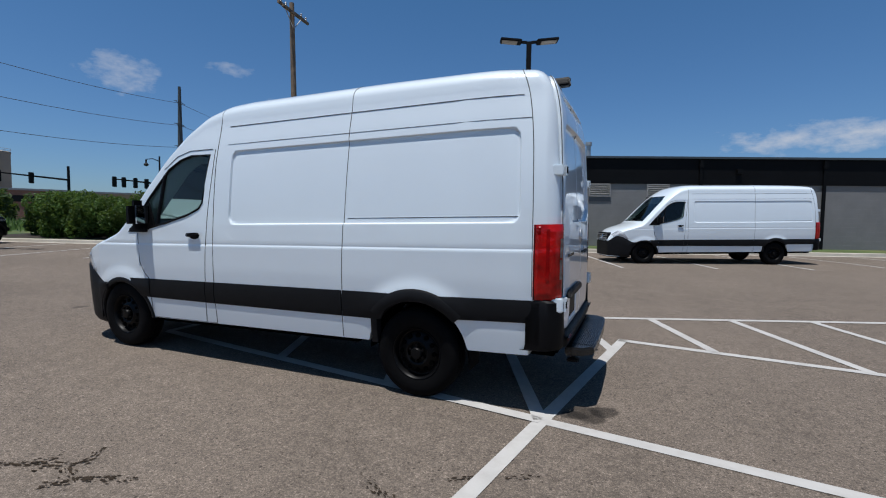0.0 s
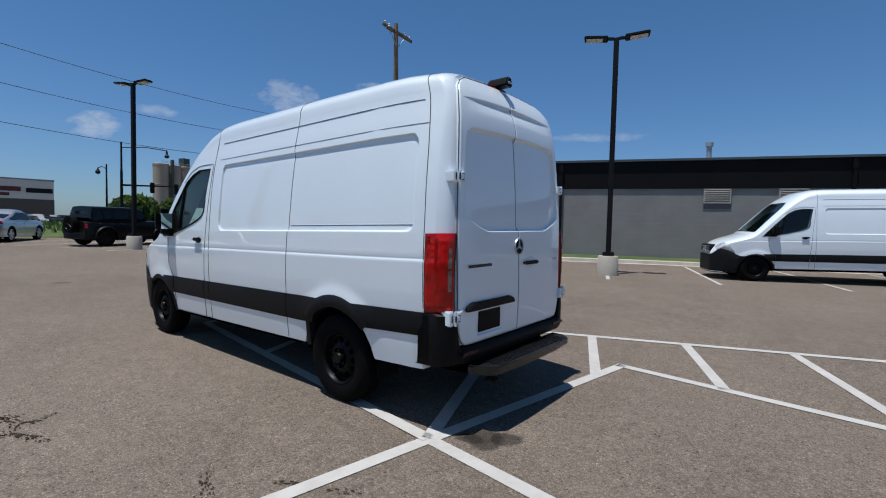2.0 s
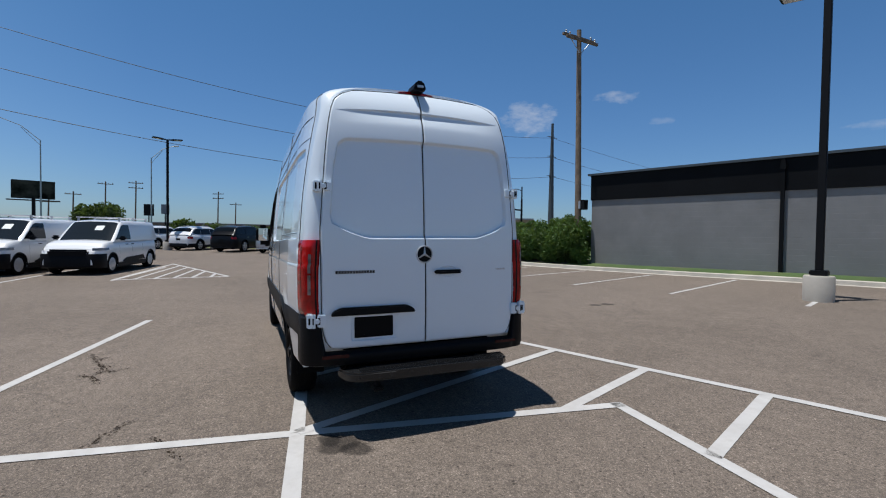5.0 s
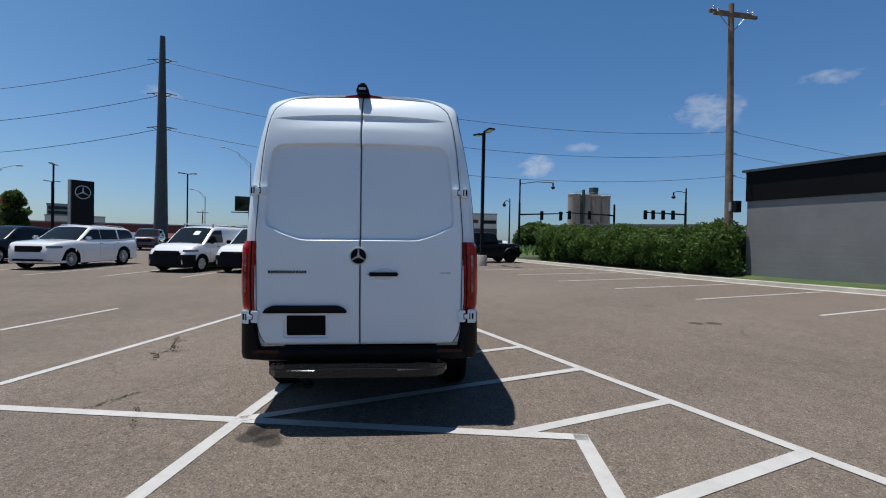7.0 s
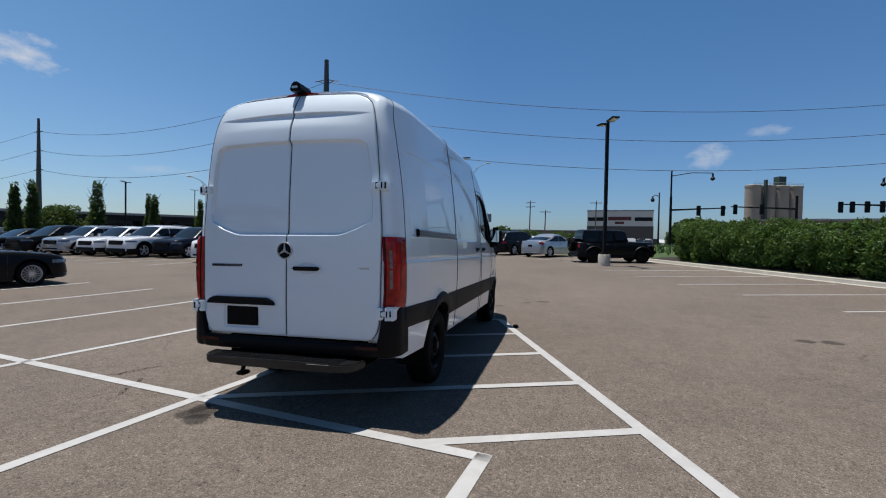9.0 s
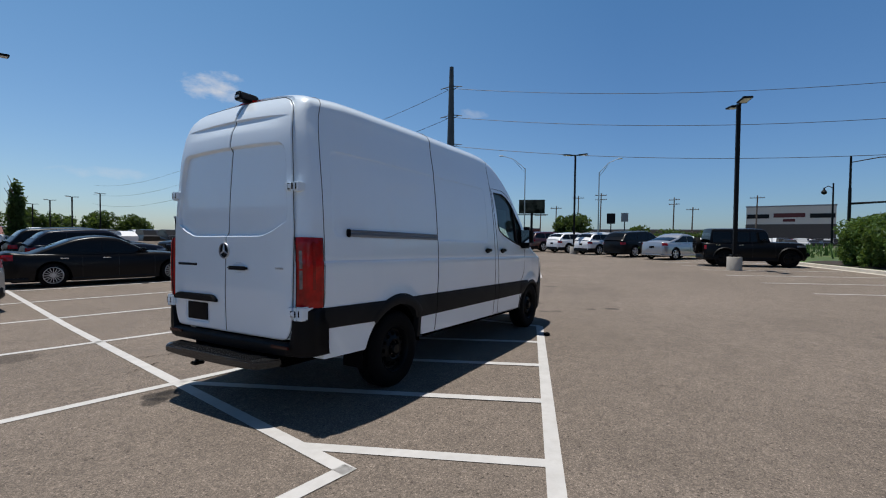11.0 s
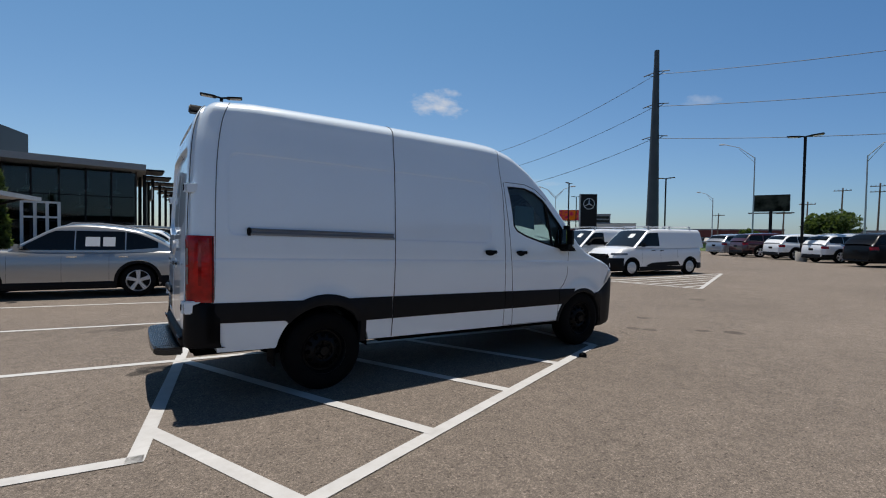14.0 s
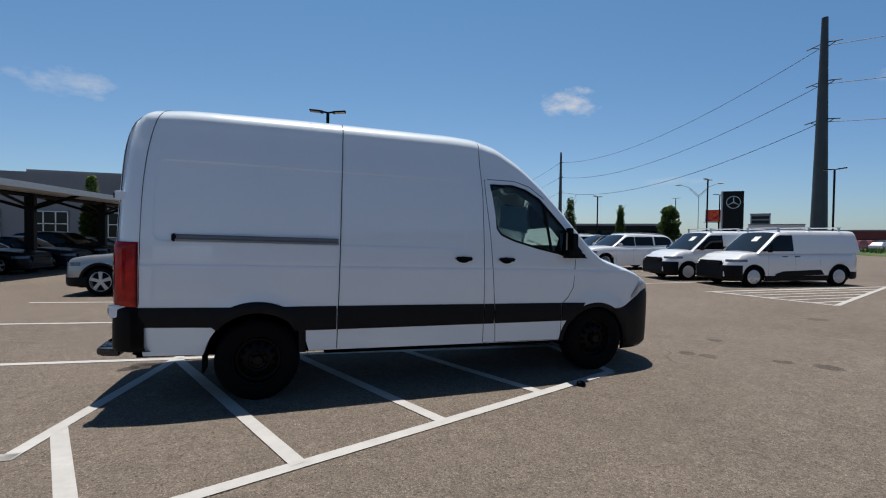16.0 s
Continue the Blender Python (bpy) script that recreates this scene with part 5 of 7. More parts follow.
# ---- lamp posts, poles, wires ----
def lamp_post(x, y, top, yaw=20, label="dark bronze twin-head car park lamp on a concrete base", base=True):
    z = gz(x, y)
    p = thing("lamp_post", label, "lamp post", pose(x, y, z, 0, 0, yaw), "car park lamps")
    h = top - z
    if base:
        bm = B()
        spin(bm, [(0.30, -0.1), (0.30, 0.55), (0.28, 0.585), (0.0, 0.585)], 24, "z")
        part("base", bm, CONC, p, "round concrete footing")
    bm = B()
    b = 0.585 if base else 0.0
    box(bm, -0.075, 0.075, -0.075, 0.075, b, h, 0.012)
    box(bm, -0.17, 0.17, -0.17, 0.17, b, b + 0.12, 0.02)
    part("pole", bm, STEELD, p)
    for s in (1, -1):
        bm = B()
        m = Matrix.Translation((0, 0, h)) @ Matrix.Rotation(radians(-5 * s), 4, "Y")
        box(bm, 0.06 if s > 0 else -0.28, 0.28 if s > 0 else -0.06, -0.04, 0.04, -0.06, 0.02, 0.01, m)
        box(bm, 0.24 if s > 0 else -0.92, 0.92 if s > 0 else -0.24, -0.20, 0.20, -0.065, 0.015, 0.02, m)
        hd = part("lamp_head", bm, STEELD, p, "flat dark lamp head")
        bm = B()
        box(bm, 0.38 if s > 0 else -0.86, 0.86 if s > 0 else -0.38, -0.15, 0.15, -0.075, -0.064, 0.0, m)
        part("lens", bm, LED, hd)
    return p


lamp_post(-3.66, 15.42, 7.22)
lamp_post(-22.3, 8.85, 7.40, 20)
lamp_post(-4.2, -15.0, 8.0, -10)
lamp_post(-35.1, -1.6, 8.02, 105)
lamp_post(-51.4, -20.1, 8.5, 112)


def utility_pole():
    x, y = -15.0, 17.7
    z = gz(x, y) + 0.2
    p = thing("utility_pole", "weathered wooden utility pole with a short crossarm", "utility pole", pose(x, y, z, 0, 0, 97))
    bm = B()
    rod(bm, (0, -0.12, -0.3), (0, 0.10, 10.9), 0.16, 0.105, 14)
    part("pole", bm, WOODP, p)
    for k, h in enumerate((10.55, 10.35)):
        bm = B()
        box(bm, -1.0, 1.0, 0.12 * (1 - 2 * k) - 0.05, 0.12 * (1 - 2 * k) + 0.05, h - 0.06, h + 0.06, 0.01)
        part("crossarm", bm, WOODP, p)
    for h in (10.68, 10.66):
        for x in (-0.8, 0.8):
            bm = B()
            spin(bm, [(0.03, 0), (0.05, 0.04), (0.03, 0.08), (0.05, 0.12), (0.02, 0.16)], 10, "z", Matrix.Translation((x, 0.12 if h > 10.67 else -0.12, h - (0.07 if h > 10.67 else 0.25))))
            part("insulator", bm, GALV, p)
    for s in (1, -1):
        bm = B()
        rod(bm, (s * 0.62, 0.02, 10.4), (0, 0, 9.75), 0.02, n=6)
        part("brace", bm, GALV, p)
    bm = B()
    tube(bm, [(0.19, -0.12, 0.0), (0.17, -0.05, 3.2), (0.13, 0.05, 8.0)], 0.03, 6)
    part("conduit", bm, STEELD, p, "dark cable conduit")
    bm = B()
    box(bm, -0.05, 0.20, -0.50, -0.24, 2.50, 2.95, 0.02)
    part("meter_box", bm, STEELD, p, "dark electric box on the pole")
    bm = B()
    box(bm, -0.10, 0.10, -0.28, -0.16, 2.55, 2.90, 0.01)
    part("box_bracket", bm, GALV, p)


utility_pole()
van("white high-roof cargo van with black trim, parked on the hatched bay", on_lot(-1.88, 4.60, 179.6))
van("white long-wheelbase cargo van parked by the grey wall", on_lot(3.56, 19.44, 180 + 23.5) @ Matrix.Diagonal((1, 1, 0.968, 1)), 0.66, 0.38, 0.05, False)


# ---- parked cars: x forward, y to the left, origin on the ground below the middle ----
def paint(name, color, metal=0.0):
    return mat(name, color, 0.3, metal=metal, coat=1.0 if max(color) > 0.05 else 0.08, spec=0.5 if max(color) > 0.05 else 0.15)


P_WHITE = paint("car_white", (0.78, 0.78, 0.78))
P_SILVER = paint("car_silver", (0.42, 0.43, 0.45), 0.6)
P_GREY = paint("car_grey_silver", (0.36, 0.355, 0.345), 0.55)
P_BLACK = paint("car_black", (0.005, 0.005, 0.006))
P_NAVY = paint("car_dark_blue", (0.010, 0.014, 0.026))
P_RED = paint("car_dark_red", (0.052, 0.006, 0.007))
CARW = {}


def car_wheel(kind):
    """Alloy or plain wheel meshes, made once and shared."""
    if kind in CARW:
        return CARW[kind]
    t, r = B(), B()
    spin(t, [(0.235, -0.10), (0.30, -0.112), (0.33, -0.10), (0.345, -0.06), (0.345, 0.06), (0.33, 0.10), (0.30, 0.112), (0.235, 0.10)], 32, caps=False)
    if kind == "alloy":
        spin(r, [(0.238, -0.06), (0.238, 0.10), (0.228, 0.104), (0.222, 0.085), (0.215, 0.0)], 28)
        spin(r, [(0.05, 0.05), (0.055, 0.088), (0.03, 0.096), (0.0, 0.096)], 16)
        for k in range(5):
            a = 2 * math.pi * k / 5 + 0.3
            c, q = math.cos(a), math.sin(a)
            n = Vector((-q, 0, c))
            for e in (-1, 1):
                p0, p1 = Vector((0.03 * c, 0.085, 0.03 * q)) + n * 0.012 * e, Vector((0.226 * c, 0.085, 0.226 * q)) + n * 0.024 * e
                rod(r, p0, p1, 0.024, 0.024, 6)
    elif kind == "multi":
        spin(r, [(0.238, -0.06), (0.238, 0.10), (0.228, 0.104), (0.222, 0.085), (0.215, 0.0)], 28)
        spin(r, [(0.05, 0.05), (0.055, 0.088), (0.0, 0.096)], 16)
        for k in range(16):
            a = 2 * math.pi * k / 16
            c, q = math.cos(a), math.sin(a)
            rod(r, (0.04 * c, 0.085, 0.04 * q), (0.226 * c, 0.088, 0.226 * q), 0.010, 0.009, 5)
    elif kind == "black":
        spin(r, [(0.238, -0.06), (0.238, 0.10), (0.225, 0.104), (0.20, 0.05), (0.12, 0.06), (0.06, 0.08), (0.0, 0.08)], 24)
        for k in range(5):
            a = 2 * math.pi * k / 5
            rod(r, (0.05 * math.cos(a), 0.075, 0.05 * math.sin(a)), (0.225 * math.cos(a), 0.085, 0.225 * math.sin(a)), 0.028, 0.024, 6)
    else:
        spin(r, [(0.238, -0.06), (0.238, 0.10), (0.22, 0.108), (0.12, 0.098), (0.07, 0.112), (0.0, 0.115)], 28)
        for k in range(8):
            a = 2 * math.pi * k / 8
            rod(r, (0.10 * math.cos(a), 0.10, 0.10 * math.sin(a)), (0.21 * math.cos(a), 0.104, 0.21 * math.sin(a)), 0.020, 0.026, 6)
    meshes = []
    for bm, mt, nm in ((t, RUBBER, "car_tyre"), (r, BLACKM if kind == "black" else ALLOY, "car_rim_" + kind)):
        bmesh.ops.recalc_face_normals(bm, faces=bm.faces)
        me = bpy.data.meshes.new(nm)
        bm.to_mesh(me)
        bm.free()
        me.materials.append(mt)
        me.polygons.foreach_set("use_smooth", [True] * len(me.polygons))
        me.set_sharp_from_angle(angle=radians(40))
        meshes.append(me)
    bm = B()
    spin(bm, [(0.225, 0.0), (0.20, 0.02), (0.0, 0.02)], 24)
    me = bpy.data.meshes.new("car_brake_disc")
    bm.to_mesh(me)
    bm.free()
    me.materials.append(BLACKM)
    meshes.append(me)
    CARW[kind] = meshes
    return meshes


STYLES = {
    # L, W, H, belt, hood, deck, clear, wheelbase, r, screen foot, roof front, roof rear, tail foot, side windows
    "suv": (4.75, 1.92, 1.69, 1.09, 1.05, 1.05, 0.22, 2.82, 0.37, 1.12, 0.28, -1.72, -2.30, ((0.03, 0.36), (0.368, 0.66), (0.668, 0.90))),
    "big_suv": (5.15, 1.98, 1.76, 1.14, 1.12, 1.10, 0.22, 3.05, 0.40, 1.28, 0.42, -2.00, -2.50, ((0.03, 0.34), (0.348, 0.62), (0.645, 0.90))),
    "sedan": (5.1, 1.90, 1.46, 0.95, 0.90, 1.00, 0.16, 3.05, 0.345, 1.10, 0.22, -0.95, -1.95, ((0.03, 0.44), (0.448, 0.82))),
    "coupe_suv": (4.75, 1.92, 1.60, 1.05, 1.02, 1.10, 0.22, 2.86, 0.37, 1.12, 0.25, -0.95, -2.15, ((0.03, 0.40), (0.408, 0.76))),
    "estate_suv": (4.98, 1.92, 1.71, 1.08, 1.05, 1.08, 0.20, 3.0, 0.375, 1.14, 0.22, -1.45, -2.30, ((0.03, 0.375), (0.383, 0.66), (0.668, 0.86))),
    "cargo": (4.82, 1.84, 1.82, 1.10, 1.04, 1.10, 0.18, 3.06, 0.325, 1.40, 0.58, -2.28, -2.38, ((0.05, 0.345),)),
    "jeep": (4.35, 1.88, 1.84, 1.18, 1.16, 1.18, 0.28, 2.75, 0.42, 0.66, 0.48, -1.86, -1.93, ((0.05, 0.32), (0.345, 0.62), (0.65, 0.95))),
}


def car(name, label, style, paint_mat, m, wheels="alloy", clad=True, rails=False, plate=True, group="", category="car", extra=None):
    L, W, H, belt, hood, deck, clear, wb, r, xf, xft, xrt, xr, wins = STYLES[style]
    c = thing(name, label, category, m, group)
    hl, ar = L / 2, r + 0.06
    boxy = 1.6 if style == "jeep" else 1.0
    axf = hl - 0.90 if style != "jeep" else hl - 0.72
    axles = (axf - wb, axf)
    top = [(-hl, deck - 0.22), (-hl + 0.06, deck - 0.05), (-hl + 0.18, deck), (xr, belt), (xf, belt), (xf + 0.25, belt - 0.01), (hl - 0.45, hood - 0.04), (hl - 0.16, hood - 0.10), (hl - 0.05, hood - 0.20), (hl, hood - 0.42)]
    if style == "cargo":
        top = top[:-3] + [(hl - 0.45, hood - 0.09), (hl - 0.14, hood - 0.20), (hl, hood - 0.42)]
    if style == "jeep":
        top = [(-hl, deck - 0.05), (xf, belt), (hl - 0.2, hood - 0.02), (hl - 0.1, hood - 0.06), (hl, hood - 0.2)]

    def half(x):
        k = max(0.0, (abs(x) - (hl - 0.55)) / 0.55)
        return W / 2 * (1 - 0.26 / boxy * k ** 3)

    def prof(x, z):
        w, t = half(x), interp(x, top)
        q = z / t
        return w * interp(q, [(0.1, 0.93), (0.3, 0.975), (0.55, 1.0), (0.8, 0.985), (0.92, 0.955), (1.0, 0.90)])

    xs = [-hl + L * i / 70 for i in range(71)]
    for ax in axles:
        xs += [ax + ar * math.sin(radians(a)) for a in range(-90, 91, 12)]
    xs = sorted(xs)
    xs = [a for i, a in enumerate(xs) if i == 0 or a - xs[i - 1] > 0.012]
    bm, rings = B(), []
    for x in xs:
        zb = clear + 0.06 + 0.10 * ss((abs(x) - hl + 0.6) / 0.6)
        for ax in axles:
            if abs(x - ax) < ar:
                zb = max(zb, r + math.sqrt(ar * ar - (x - ax) ** 2))
        t = interp(x, top)
        half_ring = [(x, prof(x, max(zb, t * q)), max(zb, t * q)) for q in (0.1, 0.3, 0.42, 0.55, 0.68, 0.8, 0.88, 0.94, 0.98)]
        w = prof(x, t)
        half_ring += [(x, w * k, max(zb, t + e)) for k, e in ((0.97, 0.008), (0.85, 0.018), (0.6, 0.03), (0.3, 0.038), (0.0, 0.04))]
        rings.append([bm.verts.new(p) for p in half_ring + [(a, -b, d) for a, b, d in half_ring[-2::-1]]])
    for a, b in zip(rings, rings[1:]):
        for j in range(len(a) - 1):
            bm.faces.new((a[j], a[j + 1], b[j + 1], b[j]))
    bm.faces.new(rings[0])
    bm.faces.new(rings[-1][::-1])
    bmesh.ops.remove_doubles(bm, verts=bm.verts, dist=0.0008)
    body = part("body", bm, paint_mat, c, "", 32)
    # cabin
    wbm, wt = W / 2 * 0.915, W / 2 * (0.74 if style != "jeep" else 0.80)
    if style == "cargo":
        wbm, wt = W / 2 * 0.955, W / 2 * 0.82

    fall = {"coupe_suv": 0.24, "estate_suv": 0.13, "sedan": 0.10, "cargo": 0.02, "jeep": 0.0}.get(style, 0.09)
    mid = xft - 0.45
    line = [(xr, belt - 0.03), (xr + 0.5 * (xrt - xr), belt + (0.56 if style not in ("sedan", "coupe_suv") else 0.48) * (H - fall - belt))]
    line += [(xrt + (mid - xrt) * q / 5, H - fall * (1 - q / 5) ** 2) for q in range(6)]
    line += [(xft - 0.12, H - 0.03), (xft + 0.05, H - 0.09), (xf, belt - 0.03)]
    over = eased(line, 0.05 if style in ("jeep", "cargo") else 0.12, 0.03)

    def cabin_w(x, z):
        """Half width of the glasshouse."""
        h = min(1.0, max(0.0, (z - belt) / (H - belt)))
        return (wbm + (wt - wbm) * h ** 1.25) * (1 - 0.06 * (abs(x - xf - (xr - xf) * 0.42) / (0.58 * (xf - xr))) ** 3)

    CAMBER = [(0.0, 0.028), (0.3, 0.025), (0.6, 0.016), (0.85, -0.002), (0.95, -0.020), (1.0, -0.055)]
    bm, rings = B(), []
    steps = int((xf - xr) / 0.055)
    for i in range(steps + 1):
        x = xr + (xf - xr) * i / steps
        rz = max(belt - 0.028, interp(x, over))
        foot = belt - 0.03
        side = [(x, cabin_w(x, foot + (rz - 0.055 - foot) * j / 6), foot + max(0.0, rz - 0.055 - foot) * j / 6) for j in range(7)]
        w = side[-1][1]
        side += [(x, w * q, max(foot, rz + e)) for q, e in CAMBER[-2::-1]]
        rings.append([bm.verts.new(q) for q in side + [(a, -b, d) for a, b, d in side[-2::-1]]])
    for a, b in zip(rings, rings[1:]):
        for j in range(len(a) - 1):
            bm.faces.new((a[j], a[j + 1], b[j + 1], b[j]))
    bmesh.ops.remove_doubles(bm, verts=bm.verts, dist=0.0008)
    part("cabin", bm, P_BLACK if style == "jeep" else paint_mat, c, "", 40)

    def screen(nm, x0, x1):
        """Glass that lies on the slope of the roof line."""
        bm, rows = B(), []
        for i in range(13):
            x = x0 + (x1 - x0) * i / 12
            rz = interp(x, over)
            w = cabin_w(x, rz) * 0.90
            rows.append([(x, w * q, rz + interp(abs(q) * 0.90, CAMBER) + 0.007) for q in [k / 6 - 1 for k in range(13)]])
        sheet(bm, rows)
        part(nm, bm, SCREEN if nm == "windshield" else DARKG, c, "", 60)

    screen("windshield", xf - 0.05, xft + 0.02)
    if style != "cargo":
        screen("rear_window", xr + 0.40 * (xrt - xr), xrt - (0.02 if style == "jeep" else 0.06))
    for f0, f1 in wins:
        for sg in (1, -1):
            bm, rows = B(), []
            for i in range(11):
                x = xf + (xr - xf) * (f0 + (f1 - f0) * i / 10)
                lo = belt + (0.05 if style == "cargo" else 0.035) + (0.05 * (i / 10) if f1 > 0.8 and style not in ("jeep", "cargo") else 0.0)
                hi = max(lo + 0.004, min(interp(x, over) - 0.085, H - 0.15))
                rows.append([(x, sg * (cabin_w(x, lo + (hi - lo) * j / 5) + 0.006), lo + (hi - lo) * j / 5) for j in range(6)])
            sheet(bm, rows)
            part("side_window", bm, DARKG, c, "", 60)

    def patch(nm, x0, x1, z0, z1, material, lab="", both=(1, -1), o=0.008):
        for s in both:
            bm, rows = B(), []
            for i in range(8):
                x = x0 + (x1 - x0) * i / 7
                rows.append([(x, s * (prof(x, z0 + (z1 - z0) * j / 4) + o), z0 + (z1 - z0) * j / 4) for j in range(5)])
            sheet(bm, rows)
            part(nm, bm, material, c, lab, 60)
    hz = interp(hl - 0.2, top)
    if style == "cargo":
        patch("headlamp", hl - 0.66, hl - 0.06, 0.81, 0.89, LAMPG, "swept clear headlamp")
    else:
        patch("headlamp", hl - 0.45, hl - 0.01, hz - 0.18, hz - 0.09, LAMPG, "clear headlamp")
        bm = B()
        box(bm, hl - 0.10, hl + 0.020, -0.62, 0.62, clear + 0.10, clear + 0.24, 0.03)
        part("air_intake", bm, BLACKP, c, "black lower intake")
    if style == "cargo":
        patch("tail_lamp", -hl + 0.01, -hl + 0.14, 0.80, 1.08, RED, "red tail lamp")
    elif style == "jeep":
        patch("tail_lamp", -hl + 0.005, -hl + 0.10, 0.85, 1.05, REDD, "dark red tail lamp")
    else:
        patch("tail_lamp", -hl + 0.03, -hl + 0.30, deck - 0.22, deck - 0.06, REDD, "dark red tail lamp")
    lower = BLACKP if clad else paint_mat
    # bumpers, grille, sills
    for s in (1, -1):
        bm = B()
        e = s * hl
        h0, h1 = (clear + 0.05, clear + (0.30 if clad else 0.14))
        if style == "cargo" and s > 0:
            h1 = 0.70
        rows = []
        for j in range(41):
            t = j / 20 - 1
            x = e - s * ((0.44 if style == "cargo" else 0.55) * max(0, abs(t) - 0.72) / 0.28) + s * 0.012
            y = t / 0.72 * half(e - s * 0.02) * 0.93 if abs(t) < 0.72 else math.copysign(prof(x, 0.45) + 0.012, t)
            rows.append([(x - s * 0.05, y, h0), (x, y, h0 + 0.05), (x, y, h1 - 0.03), (x - s * 0.02, y * 0.99, h1)])
        sheet(bm, rows, thick=(-s * 0.06, 0, 0))
        part("bumper", bm, lower, c, "", 40)
    bm = B()
    gw = {"jeep": 0.40, "cargo": 0.40}.get(style, 0.52)
    if style == "cargo":
        box(bm, hl - 0.14, hl + 0.020, -0.58, 0.58, 0.58, 0.84, 0.06)
    else:
        box(bm, hl - 0.12, hl + 0.016, -gw, gw, hz - 0.36, hz - 0.10, 0.03)
    gr = part("grille", bm, BLACKP, c, "black grille")
    if style not in ("cargo", "jeep"):
        for k in range(3):
            bm = B()
            box(bm, hl + 0.012, hl + 0.022, -gw + 0.05, gw - 0.05, hz - 0.31 + 0.07 * k, hz - 0.295 + 0.07 * k, 0.003)
            part("grille_bar", bm, DARKC, gr)
    if plate:
        bm = B()
        box(bm, -hl - 0.012, -hl + 0.03, -0.16, 0.16, 0.72, 0.86, 0.005)
        part("licence_plate", bm, BLACKP, c)
    for s in (1, -1):
        bm = B()
        x0, x1 = axles[0] + ar, axles[1] - ar
        rows = [[(x0 + (x1 - x0) * i / 8, s * (prof(0, z) + o), z) for z, o in ((clear, -0.05), (clear + 0.02, 0.012), (clear + (0.16 if clad else 0.08), 0.012), (clear + (0.18 if clad else 0.10), 0.0))] for i in range(9)]
        sheet(bm, rows)
        part("sill", bm, lower, c, "", 40)
        if clad:
            wide = 0.012 if style == "cargo" else 0.05
            for ax in axles:
                bm = B()
                rows = []
                for i in range(17):
                    a = radians(-6 + 192 * i / 16)
                    rows.append([(ax + q * math.cos(a), s * (prof(ax, max(0.35, r + q * math.sin(a))) + o), r + q * math.sin(a)) for q, o in ((ar - 0.02, -0.08), (ar - 0.01, 0.014), (ar + wide, 0.014), (ar + wide + 0.01, 0.0))])
                sheet(bm, rows)
                part("arch_trim", bm, BLACKP, c, "", 50)
        # mirror, handles, door joints
        bm = B()
        box(bm, xf - 0.42, xf - 0.24, s * (W / 2 + 0.11) - 0.11, s * (W / 2 + 0.11) + 0.11, belt + 0.02, belt + 0.17, 0.05)
        part("mirror", bm, BLACKP if style in ("cargo", "jeep") else paint_mat, c)
        for k in range(2):
            hx = xf - 1.25 - 1.0 * k if style != "cargo" else 0.42 - 0.45 * k
            bm = B()
            box(bm, hx - 0.10, hx + 0.10, s * prof(hx, belt - 0.12) - 0.02, s * prof(hx, belt - 0.12) + 0.02, belt - 0.14, belt - 0.11, 0.01)
            part("door_handle", bm, CHROME if style != "cargo" else BLACKP, c)
        for jx in (axf - ar - 0.12, axf - ar - 1.08, axf - ar - 1.98):
            bm = B()
            tube(bm, [(jx, s * (prof(jx, z) - 0.0005), z) for z in [clear + 0.12 + (belt - clear - 0.16) * i / 8 for i in range(9)]], 0.0035, 4)
            part("panel_joint", bm, SEAM, c)
        if rails:
            bm = B()
            tube(bm, [(x, s * wt * 0.90, interp(x, over) + e) for x, e in ((xft - 0.15, -0.02), (xft - 0.3, 0.045), (xft - 0.9, 0.05), (xrt + 0.9, 0.05), (xrt + 0.3, 0.045), (xrt + 0.12, -0.02))], 0.016, 6)
            part("roof_rail", bm, SILVER, c)
    bm = B()
    box(bm, -hl + 0.25, hl - 0.25, -W / 2 + 0.24, W / 2 - 0.24, clear, clear + 0.3, 0.03)
    for ax in axles:
        box(bm, ax - ar, ax + ar, -W / 2 + 0.22, W / 2 - 0.22, clear + 0.05, r + ar)
    part("underbody", bm, UNDER, c)
    tm, rm, dm = car_wheel(wheels)
    for ax in axles:
        for s in (1, -1):
            w = new("wheel", tm)
            w.parent = c
            w.matrix_basis = Matrix.Translation((ax, s * (W / 2 - 0.125), r)) @ (Matrix.Identity(4) if s > 0 else Matrix.Rotation(math.pi, 4, "Z")) @ Matrix.Diagonal((r / 0.345, 1, r / 0.345, 1))
            for nm, me in (("rim", rm), ("brake_disc", dm)):
                k = new(nm, me)
                k.parent = w
    if extra:
        extra(c, L, W, H, belt)
    return c


